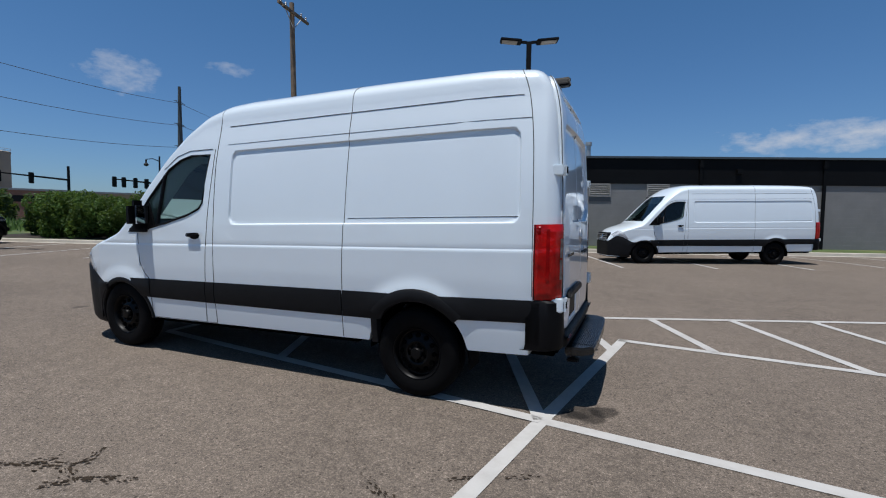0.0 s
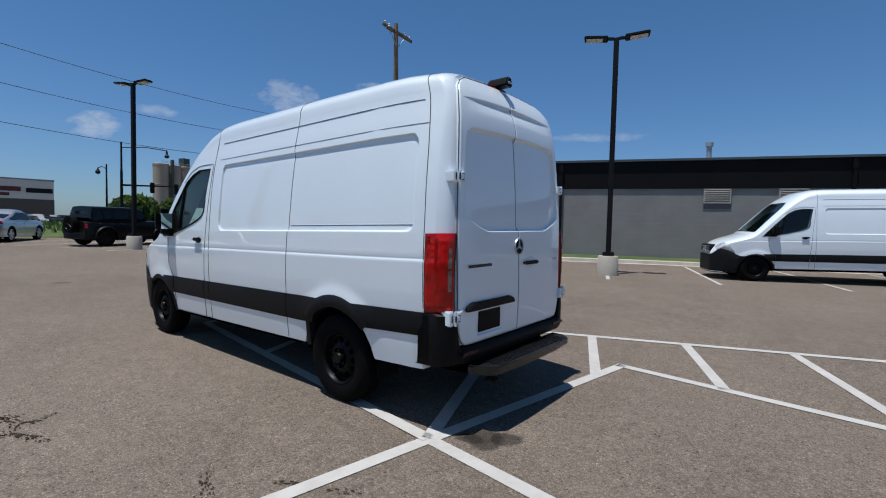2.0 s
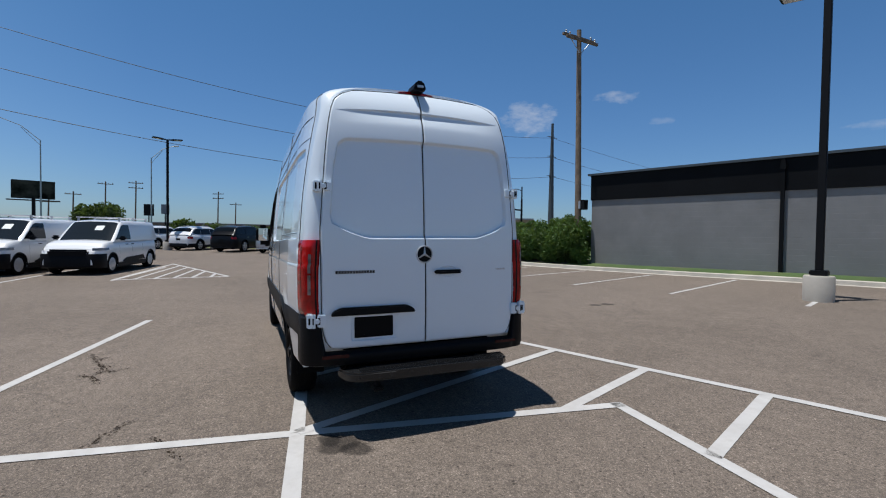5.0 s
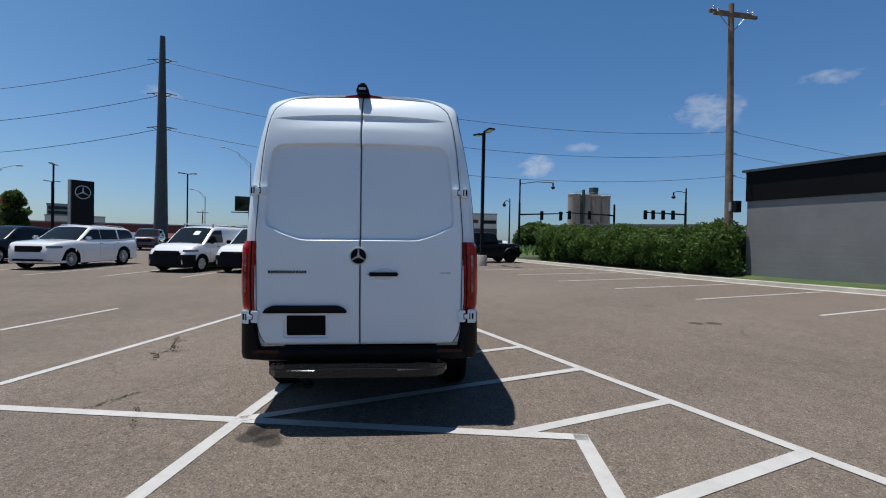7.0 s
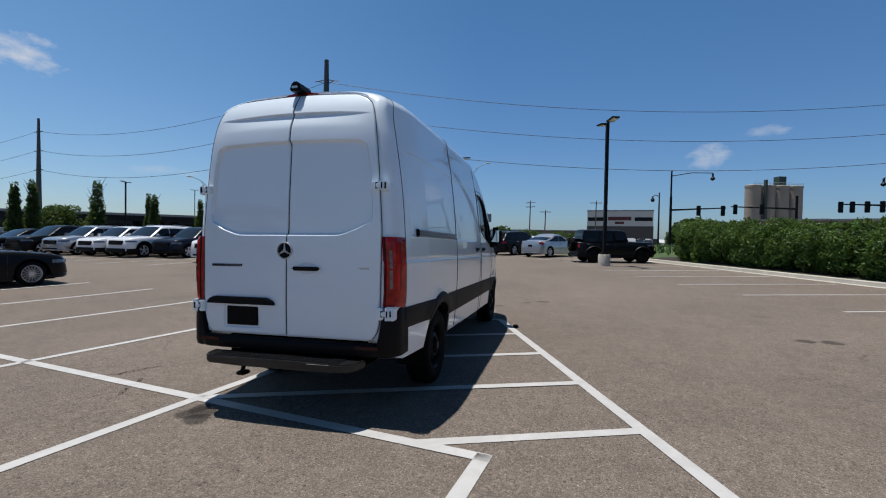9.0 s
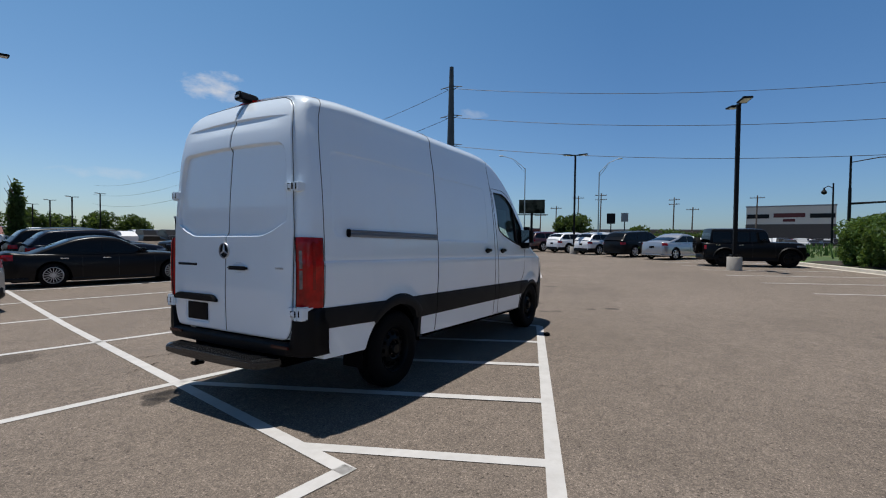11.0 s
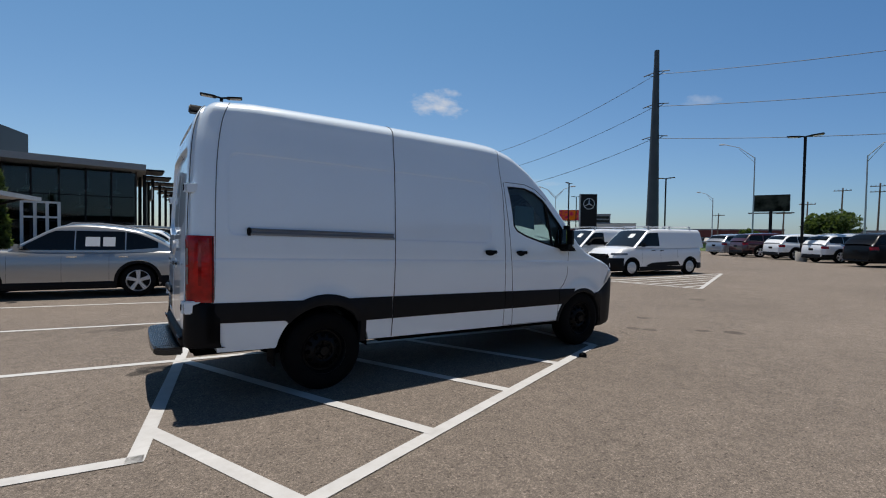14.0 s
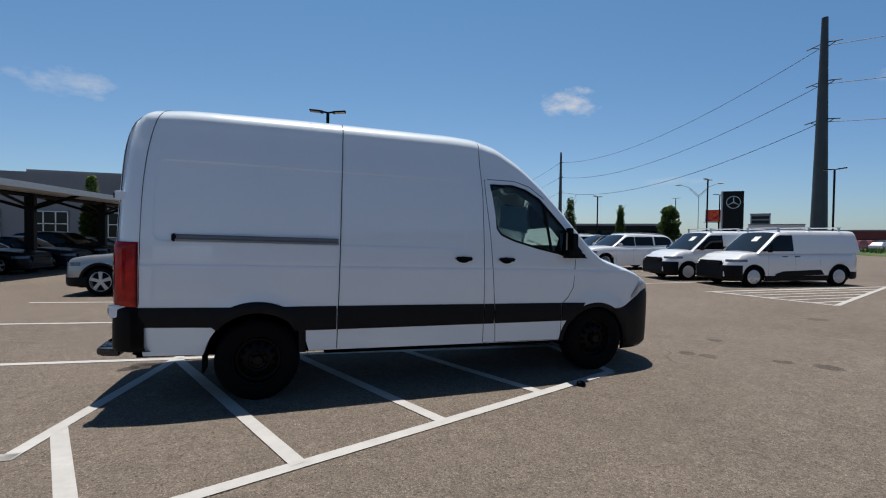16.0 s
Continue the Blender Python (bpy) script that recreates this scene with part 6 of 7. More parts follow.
def rack(c, L, W, H, belt):
    """Three ladder-rack bars and a black side moulding."""
    for x in (0.45, -0.65, -1.75):
        bm = B()
        rod(bm, (x, -0.72, H + 0.10), (x, 0.72, H + 0.10), 0.018, n=8)
        for s in (1, -1):
            box(bm, x - 0.03, x + 0.03, s * 0.65 - 0.03, s * 0.65 + 0.03, H - 0.08, H + 0.115, 0.01)
        part("roof_bar", bm, SILVER, c, "silver roof bar")
    for s in (1, -1):
        bm = B()
        y = s * (W / 2 + 0.006)
        v = [(0.80, 0.40), (0.70, 0.34), (-0.98, 0.38), (-0.86, 0.55), (0.50, 0.50)]
        prism(bm, v, "y", y - 0.012, y + 0.006)
        part("side_moulding", bm, BLACKP, c, "black door moulding")
    bm = B()
    sheet(bm, [[(x, y, belt + 0.02 + 0.872 * (1.38 - x)) for y in (0.10, 0.36)] for x in (0.98, 0.80)], thick=(0.002, 0, 0.002))
    part("price_sheet", bm, PAPER, c, "white paper sheet on the screen")


def spare(c, L, W, H, belt):
    """Spare wheel on the tailgate, flared wings."""
    tm, rm, dm = car_wheel("black")
    w = new("spare_wheel", tm)
    w.parent = c
    w.matrix_basis = Matrix.Translation((-L / 2 - 0.13, 0, 1.02)) @ Matrix.Rotation(radians(90), 4, "Z") @ Matrix.Diagonal((1.15, 1.1, 1.15, 1))
    k = new("rim", rm)
    k.parent = w
    for ax in (L / 2 - 0.72, L / 2 - 3.47):
        for s in (1, -1):
            bm = B()
            rows = []
            for i in range(13):
                a = radians(8 + 164 * i / 12)
                rows.append([(ax + q * math.cos(a), s * y, 0.41 + q * 0.98 * math.sin(a)) for q, y in ((0.47, 0.80), (0.48, 0.98), (0.52, 1.0), (0.56, 0.93))])
            sheet(bm, rows)
            part("wing_flare", bm, BLACKP, c, "", 50)
    bm = B()
    box(bm, L / 2 - 0.02, L / 2 + 0.16, -0.75, 0.75, 0.52, 0.70, 0.04)
    part("front_bumper", bm, BLACKP, c)


def papers(c, L, W, H, belt):
    """Window sheets on the rear side glass."""
    for x0, x1 in ((-0.94, -0.70), (-0.64, -0.36)):
        for s in (1, -1):
            bm = B()
            y = W / 2 * 0.90
            sheet(bm, [[(x0, s * (y + 0.012), belt + 0.12), (x1, s * (y + 0.012), belt + 0.12)], [(x0, s * (y - 0.055), belt + 0.34), (x1, s * (y - 0.055), belt + 0.34)]], thick=(0, -s * 0.002, 0))
            part("price_sheet", bm, PAPER, c, "white paper sheet")


FRONT_ROW = "cars nosed into the front row"
car("cargo_van_small", "small white cargo van with silver roof bars", "cargo", P_WHITE, on_lot(-18.05, -1.42, -12), "cap", True, group="small cargo vans", category="van", extra=rack)
car("cargo_van_small", "small white cargo van with silver roof bars", "cargo", P_WHITE, on_lot(-17.95, -3.90, -12), "cap", True, group="small cargo vans", category="van", extra=rack)
car("suv", "large white family SUV with silver wheels", "big_suv", P_WHITE, on_lot(-18.4, -9.4, -4), "multi", False, True, group=FRONT_ROW)
car("suv", "dark blue compact SUV, nose out", "suv", P_NAVY, on_lot(-20.4, -14.0, -4), "alloy", True, group=FRONT_ROW)
car("suv", "white SUV with a black grille", "big_suv", P_WHITE, on_lot(-19.9, -16.3, -4), "alloy", True, True, group=FRONT_ROW)
car("suv", "white crossover with a sharp nose", "suv", P_WHITE, on_lot(-19.9, -18.7, -4), "alloy", True, group=FRONT_ROW)
car("suv", "silver SUV with roof rails", "suv", P_SILVER, on_lot(-19.8, -21.1, -4), "alloy", False, True, group=FRONT_ROW)
car("suv", "black crossover in the front row", "suv", P_BLACK, on_lot(-19.6, -23.6, -4), "alloy", False, group=FRONT_ROW)
car("sedan", "black saloon in the front row", "sedan", P_BLACK, on_lot(-19.4, -26.1, -4), "alloy", False, group=FRONT_ROW)
BACK_ROW = "cars tail-out by the verge"
car("suv", "silver coupe-roofed SUV parked tail-out", "coupe_suv", P_SILVER, on_lot(-31.5, 5.94, 148), "alloy", False, group=BACK_ROW)
car("suv", "black SUV parked tail-out", "big_suv", P_BLACK, on_lot(-33.65, 3.3, 148), "alloy", False, True, group=BACK_ROW)
car("suv", "white crossover parked tail-out", "suv", P_WHITE, on_lot(-36.3, 0.4, 148), "alloy", True, True, group=BACK_ROW)
car("suv", "white SUV with dark windows parked tail-out", "suv", P_WHITE, on_lot(-38.35, -2.5, 148), "alloy", True, group=BACK_ROW)
car("suv", "dark red SUV parked tail-out", "big_suv", P_RED, on_lot(-39.95, -5.2, 148), "alloy", True, group=BACK_ROW)
car("suv", "silver SUV standing beyond the small vans", "suv", P_SILVER, on_lot(-41.5, -8.2, 165), "alloy", False)
car("suv", "dark red SUV in the far row", "big_suv", P_RED, on_lot(-38.0, -17.0, 20), "alloy", False)
car("off_roader", "black boxy off-roader with a tailgate spare wheel", "jeep", P_BLACK, on_lot(-25.9, 9.5, 106), "black", True, category="off-roader", extra=spare)
car("suv", "grey-silver SUV with price sheets in its windows", "estate_suv", P_GREY, on_lot(0.70, -4.80, -7), "alloy", True, True, extra=papers)
car("sedan", "black luxury saloon with many-spoked wheels", "sedan", P_BLACK, on_lot(-5.55, -8.55, 166), "multi", False)
ROW3 = "cars in the row behind the grey SUV"
car("suv", "white SUV parked nose-in", "suv", P_WHITE, on_lot(0.2, -10.4, -9), "alloy", True, group=ROW3)
car("suv", "black SUV parked nose-in", "big_suv", P_BLACK, on_lot(-0.6, -13.2, -9), "alloy", False, True, group=ROW3)
car("suv", "dark blue SUV parked nose-out", "suv", P_NAVY, on_lot(-7.6, -14.0, 170), "alloy", False, group=ROW3)
car("suv", "dark SUV parked nose-out", "big_suv", P_BLACK, on_lot(-8.2, -17.0, 170), "alloy", False, group=ROW3)
for k, (st, pm, lb) in enumerate((("sedan", P_WHITE, "white saloon under the canopy"), ("sedan", P_BLACK, "black saloon under the canopy"), ("sedan", P_BLACK, "black saloon under the canopy"), ("sedan", P_NAVY, "dark blue saloon under the canopy"), ("suv", P_BLACK, "black SUV under the canopy"), ("sedan", P_SILVER, "silver saloon under the canopy"))):
    car("sedan" if st == "sedan" else "suv", lb, st, pm, on_lot(10.6 - 0.5 * k, -7.5 - 2.8 * k, 170), "alloy", False, group="cars under the canopy")
car("cargo_van_small", "white delivery van far across the lot", "cargo", P_WHITE, on_lot(-9.6, -38.0, 172) @ Matrix.Diagonal((1.30, 1.1, 1.15, 1)), "cap", True, category="van")


# ---- plants ----
def leaf_cloud(name, blobs, count, size, material, parent, seed=1, label=""):
    """Small folded leaves strewn through lumpy shells: blobs of centre, radii."""
    rng = np.random.default_rng(seed)
    vol = np.array([b[1][0] * b[1][1] * b[1][2] for b in blobs]) ** 0.67
    pick = rng.choice(len(blobs), count, p=vol / vol.sum())
    ctr, rad = np.array([b[0] for b in blobs])[pick], np.array([b[1] for b in blobs])[pick]
    d = rng.normal(size=(count, 3))
    d /= np.linalg.norm(d, axis=1)[:, None]
    rr = 0.55 + 0.5 * rng.random(count) ** 0.6
    p = ctr + d * rad * rr[:, None]
    a = rng.normal(size=(count, 3)) + d * 0.6
    a /= np.linalg.norm(a, axis=1)[:, None]
    b = np.cross(a, rng.normal(size=(count, 3)))
    b /= np.linalg.norm(b, axis=1)[:, None]
    c = np.cross(a, b)
    s = size * (0.6 + 0.8 * rng.random(count))[:, None]
    quad = np.stack([p - b * s, p + c * s * 0.45 + a * s * 0.15, p + b * s, p - c * s * 0.45 + a * s * 0.15], 1).reshape(-1, 3)
    me = bpy.data.meshes.new(name)
    me.from_pydata(quad.tolist(), [], (np.arange(count * 4).reshape(-1, 4)).tolist())
    me.materials.append(material)
    ob = new(name, me)
    ob.parent = parent
    return tagged(ob, label, kind="stuff")


def hedge():
    h = thing("hedge", "dense bright green leafy hedge behind the kerb", "hedge")
    rng = random.Random(4)
    blobs = []

    def clump(u, v, z, r, flat):
        p = lot(u, v)
        blobs.append(((p.x, p.y, gz(p.x, p.y) + z), (r, r, r * flat)))

    for i in range(150):
        # crown: uneven, a little higher at the ends
        v = rng.uniform(7.1, 8.9)
        u = rng.uniform(max(-20.4, -19.0 - 1.3 * (v - 6.6)), -6.7)
        clump(u, v, rng.uniform(1.35, 1.98) + 0.12 * math.sin(1.3 * u), rng.uniform(0.28, 0.52), rng.uniform(0.8, 1.1))
    for i in range(150):
        # the face towards the lot
        z = rng.uniform(0.4, 1.65)
        clump(rng.uniform(-19.0, -6.55), rng.uniform(6.55, 6.85) + 0.34 * (1 - z / 1.65), z, rng.uniform(0.26, 0.44), 1.0)
    leaf_cloud("foliage", blobs, 62000, 0.075, LEAF, h, 3)
    # core of darker leaves: the hedge's inner shade put into leaf colour
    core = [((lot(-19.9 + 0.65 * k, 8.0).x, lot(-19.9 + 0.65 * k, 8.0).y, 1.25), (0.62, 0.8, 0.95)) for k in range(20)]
    leaf_cloud("inner_shade_foliage", core, 9000, 0.17, LEAF2, h, 5)
    for k in range(14):
        bm = B()
        p = lot(-20.4 + 0.97 * k, 8.5 + 0.2 * (k % 3))
        tube(bm, [(p.x, p.y, 0.1), (p.x + 0.06, p.y, 0.7), (p.x + 0.15, p.y + 0.1, 1.5)], [0.04, 0.03, 0.015], 6)
        part("stem", bm, BARK, h)


hedge()


def tree(x, y, z, height, width, columnar, seed, label, count=2600, leaf=0.0):
    t = thing("tree", label, "tree", pose(x, y, z, 0, 0, 37 * seed), "lot trees")
    rng = random.Random(seed)
    bm = B()
    tube(bm, [(0, 0, -0.2), (0.03, 0, height * 0.25), (0, 0.04, height * 0.6), (0, 0, height * 0.92)], [width * 0.07 + 0.05, width * 0.055 + 0.04, 0.05, 0.02], 8)
    for k in range(7):
        a, h0 = rng.uniform(0, 6.28), height * (0.22 + 0.09 * k)
        l = min(width * 0.4, height * 0.22)
        tube(bm, [(0, 0, h0), (l * 0.5 * math.cos(a), l * 0.5 * math.sin(a), h0 + l * (1.2 if columnar else 0.5)), (l * math.cos(a), l * math.sin(a), h0 + l * (2.2 if columnar else 0.8))], [0.05, 0.03, 0.012], 6)
    part("trunk", bm, BARK, t)
    blobs = []
    for k in range(26):
        q = rng.uniform(0.12, 1.0)
        if columnar:
            q = 0.06 + 0.92 * (k + 0.5) / 26
            w = width * 0.22 * (1.1 - q)
            r = width * (0.40 - 0.24 * q ** 1.5) * rng.uniform(0.8, 1.15)
        else:
            q = rng.uniform(0.35, 0.95)
            w = width / 2 * math.sqrt(max(0.05, 1 - ((q - 0.62) / 0.42) ** 2)) * 0.8
            r = width * rng.uniform(0.12, 0.2)
        a = rng.uniform(0, 6.28)
        blobs.append(((w * rng.random() * math.cos(a), w * rng.random() * math.sin(a), height * q - r * 0.6), (r, r, r * (1.3 if columnar else 0.9))))
    leaf_cloud("crown", blobs, count, leaf or 0.05 * height ** 0.6, LEAF2, t, seed)
    return t


COL, RND = "tall narrow columnar tree in dark leaf", "round-crowned broadleaf tree by the lot"
for i, (x, y, h, w, col) in enumerate(((-30.2, -43.4, 6.0, 1.7, 1), (-31.9, -43.6, 6.5, 1.7, 1), (-36.5, -41.2, 7.0, 2.2, 1), (-47.4, -45.0, 6.4, 1.9, 1), (-57.0, -46.4, 6.6, 2.0, 1), (-42.0, -53.5, 4.9, 6.0, 0),
        (-4.75, -32.4, 5.4, 1.25, 1), (-12.1, -37.0, 5.4, 1.8, 1), (8.3, -21.5, 4.9, 1.3, 1), (5.75, -27.2, 5.0, 1.3, 1), (-52.9, -51.7, 7.2, 1.8, 1), (-44.2, -32.6, 5.7, 3.0, 0))):
    tree(x, y, 0.05, h, w, col, i + 1, COL if col else RND, 3600, 0.15 if col else 0.2)


# ---- street furniture, wires, signs ----
def pylon(x, y, top, r0, yaw, arms=True):
    p = thing("steel_pylon", "tall dark tapered steel power pole with short insulator arms", "power pole", pose(x, y, 0, 0, 0, yaw), "power line poles")
    bm = B()
    rod(bm, (0, 0, -0.5), (0, 0, top), r0, r0 * 0.35, 12)
    part("pole", bm, STEELG, p)
    for h in (top * 0.885, top * 0.725, top * 0.565):
        for s in (1, -1):
            bm = B()
            tube(bm, [(0, 0, h + 0.3), (s * 1.3, 0, h + 0.1), (s * 1.9, 0, h)], 0.07, 6)
            tube(bm, [(0, 0, h - 0.5), (s * 1.3, 0, h + 0.1)], 0.05, 6)
            part("insulator_arm", bm, STEELG, p)
    return p


P0, P1, P2 = (-83.0, -116.0), (-64.0, -29.4), (-90.0, 71.0)
pylon(*P0, 28.5, 0.75, 80)
pylon(*P1, 28.8, 0.95, 95)
pylon(*P2, 28.8, 0.8, 110)


def wire(p, q, sag, r=0.038):
    p, q = Vector(p), Vector(q)
    bm = B()
    tube(bm, [p + (q - p) * i / 24 - Vector((0, 0, sag * 4 * (i / 24) * (1 - i / 24))) for i in range(25)], r, 4)
    return tagged(mesh_ob("power_cable", bm, WIRE, 60), "thin dark overhead power cable strung between poles", "cable", "power cables")


for f in (0.885, 0.725, 0.565):
    for a, b in ((P0, P1), (P1, P2), (P2, (-140.0, 260.0)), (P0, (-110.0, -260.0))):
        wire((a[0], a[1], 28.7 * f), (b[0], b[1], 28.7 * f), 3.6)


def cobra(x, y, h, ax, ay, ah, label="galvanised street light on a curved arm", arms=1):
    s = thing("street_light", label, "street light", pose(x, y, 0), "street lights")
    bm = B()
    rod(bm, (0, 0, 0), (0, 0, h), 0.13, 0.08, 10)
    part("pole", bm, GALV, s)
    for way in (1, -1)[:arms]:
        bm = B()
        d = Vector((ax - x, ay - y, 0)) * way
        tube(bm, [(0, 0, h - 0.1), tuple(d * 0.5 + Vector((0, 0, h + (ah - h) * 0.7))), tuple(d + Vector((0, 0, ah)))], 0.05 * arms, 6)
        tube(bm, [(0, 0, h - 0.8), tuple(d * 0.5 + Vector((0, 0, h + (ah - h) * 0.6)))], 0.035 * arms, 6)
        part("arm", bm, GALV, s)
        bm = B()
        n = d.normalized()
        rod(bm, d + Vector((0, 0, ah)), d + n * 0.7 * arms + Vector((0, 0, ah + 0.02)), 0.13 * arms, 0.09 * arms, 8)
        part("lamp_head", bm, GALV, s)


cobra(-80.7, -23.0, 14.4, -79.4, -26.9, 16.8)
cobra(-79.0, -9.3, 12.7, -79.2, -6.4, 14.7)
cobra(-107.7, -42.1, 10.8, -106.7, -44.4, 12.2)
cobra(-123.4, -102.0, 15.8, -120.2, -106.0, 19.2, "galvanised twin-arm street light over the road", 2)
lamp_post(-6.5, -28.0, 6.9, -10, base=False)
lamp_post(-52.7, -35.3, 9.3, 20, base=False)
lamp_post(-45.0, -47.0, 7.8, 20, base=False)


def signal(x, y, h, bx, by, ats, lamp=None):
    """A mast-arm traffic signal: pole, arm and hanging heads."""
    s = thing("traffic_signal", "dark mast-arm traffic signal with hanging heads", "traffic light", pose(x, y, 0), "traffic signals")
    d = Vector((bx - x, by - y, 0))
    bm = B()
    rod(bm, (0, 0, 0), (0, 0, h + 1.5), 0.17, 0.13, 10)
    part("pole", bm, STEELD, s)
    bm = B()
    rod(bm, (0, 0, h), tuple(d + Vector((0, 0, h + 0.25))), 0.11, 0.06, 8)
    part("mast_arm", bm, STEELD, s)
    n = d.normalized()
    for k in ats:
        p = d * k + Vector((0, 0, h - 0.1))
        bm = B()
        m = Matrix.Translation(p) @ Matrix.Rotation(math.atan2(n.y, n.x), 4, "Z")
        box(bm, -0.2, 0.2, -0.14, 0.14, -0.55, 0.60, 0.04, m)
        hd = part("signal_head", bm, STEELD, s, "black three-lens signal head")
        for j in range(3):
            bm = B()
            rod(bm, m @ Vector((0, -0.13, 0.38 - 0.36 * j)), m @ Vector((0, -0.26, 0.40 - 0.36 * j)), 0.14, 0.14, 10)
            part("visor", bm, STEELD, hd)
    if lamp:
        lx, ly, lh, px, py = lamp
        bm = B()
        rod(bm, (px - x, py - y, 0), (px - x, py - y, lh + 0.6), 0.13, 0.09, 8)
        tube(bm, [(px - x, py - y, lh), ((px + lx) / 2 - x, (py + ly) / 2 - y, lh + 0.25), (lx - x, ly - y, lh + 0.1)], 0.05, 6)
        spin(bm, [(0.05, 0.1), (0.10, 0.0), (0.10, -0.3), (0.26, -0.5), (0.22, -0.62), (0.0, -0.75)], 12, "z", Matrix.Translation((lx - x, ly - y, lh)))
        part("street_lamp", bm, STEELD, s, "dark lantern on a bracket arm")


signal(-56.0, 18.8, 5.1, -56.0, 24.5, (0.51, 0.945), (-54.7, 22.7, 9.0, -56.0, 18.8))
signal(-53.4, 39.3, 5.4, -54.3, 34.4, (0.30, 0.54, 0.78, 0.97), (-53.7, 37.85, 8.1, -53.4, 39.3))
signal(-59.0, 32.6, 5.45, -59.0, 25.9, (0.52, 0.93))


def pylon_sign():
    s = thing("pylon_sign", "tall black dealership sign slab with a round silver emblem", "sign", pose(-55.9, -34.4, 0.2, 0, 0, -39))
    bm = B()
    box(bm, -1.15, 1.15, -0.4, 0.4, 0, 7.7, 0.04)
    part("slab", bm, BLACKB, s)
    bm = B()
    box(bm, 1.15, 1.24, -0.42, 0.42, 0, 7.72)
    part("edge_trim", bm, GREYB, s, "grey metal edge")
    for q in (-1, 1):
        bm = B()
        at = Matrix.Translation((0, q * 0.42, 6.3))
        spin(bm, [(0.80, -0.03), (0.80, 0.03), (0.72, 0.03), (0.72, -0.03)], 32, "y", at)
        for k in range(3):
            a = math.pi / 2 + 2 * math.pi * k / 3
            rod(bm, at @ Vector((0, 0, 0)), at @ Vector((0.76 * math.cos(a), 0, 0.76 * math.sin(a))), 0.10, 0.02, 6)
        part("emblem", bm, SILVER, s, "round silver emblem")
        bm = B()
        for k in range(3):
            box(bm, -0.8, 0.8, q * 0.405 - 0.012, q * 0.405 + 0.012, 0.9 + 0.3 * k, 1.02 + 0.3 * k)
        part("lettering", bm, SILVER, s)


pylon_sign()


def billboard(x, y, yaw, w, h, z0, face, label):
    s = thing("billboard", label, "billboard", pose(x, y, 0, 0, 0, yaw), "billboards")
    bm = B()
    rod(bm, (0, 0, 0), (0, 0, z0 + h * 0.6), 0.4, 0.35, 12)
    part("post", bm, STEELD, s)
    bm = B()
    box(bm, -w / 2 - 0.9, w / 2 + 0.9, -0.9, 0.9, z0 - 0.5, z0 - 0.3)
    part("catwalk", bm, STEELD, s)
    bm = B()
    box(bm, -w / 2, w / 2, -0.5, 0.5, z0, z0 + h, 0.05)
    part("frame", bm, STEELD, s)
    bm = B()
    box(bm, -w / 2 + 0.15, w / 2 - 0.15, -0.56, 0.56, z0 + 0.15, z0 + h - 0.15)
    part("poster", bm, face, s)


def poster_mat(name, a, b, scale):
    m = bpy.data.materials.new(name)
    m.use_nodes = True
    n, l = m.node_tree.nodes, m.node_tree.links
    t, r, co = n.new("ShaderNodeTexNoise"), n.new("ShaderNodeValToRGB"), n.new("ShaderNodeTexCoord")
    t.inputs["Scale"].default_value = scale
    r.color_ramp.elements[0].position, r.color_ramp.elements[1].position = 0.4, 0.62
    r.color_ramp.elements[0].color, r.color_ramp.elements[1].color = (*a, 1), (*b, 1)
    l.new(co.outputs["Object"], t.inputs["Vector"])
    l.new(t.outputs["Fac"], r.inputs[0])
    l.new(r.outputs[0], n["Principled BSDF"].inputs["Base Color"])
    n["Principled BSDF"].inputs["Roughness"].default_value, n["Principled BSDF"].inputs["Specular IOR Level"].default_value = 0.9, 0.1
    return m


billboard(-139.6, -42.9, 110, 8.0, 4.3, 9.3, poster_mat("dark_poster", (0.003, 0.006, 0.003), (0.055, 0.06, 0.045), 0.45), "dark green roadside billboard on one post")
billboard(-240.0, -195.5, 128, 13.5, 6.9, 13.0, poster_mat("bright_screen", (0.75, 0.18, 0.01), (0.55, 0.02, 0.10), 0.5), "small orange and magenta screen sign")


def far_building(name, x, y, yaw, w, d, h, mt, label, bands=()):
    b = thing(name, label, "building", pose(x, y, 0, 0, 0, yaw))
    bm = B()
    box(bm, -w / 2, w / 2, -d / 2, d / 2, 0, h)
    part("wall", bm, mt, b)
    bm = B()
    box(bm, -w / 2 - 0.15, w / 2 + 0.15, -d / 2 - 0.15, d / 2 + 0.15, h - 0.25, h + 0.12)
    part("parapet", bm, GREYB, b)
    for nm, x0, x1, z0, z1, bmt in bands:
        for s in (-1, 1):
            bm = B()
            box(bm, x0, x1, s * d / 2 - 0.08, s * d / 2 + 0.08, z0, z1)
            part(nm, bm, bmt, b)
    return b


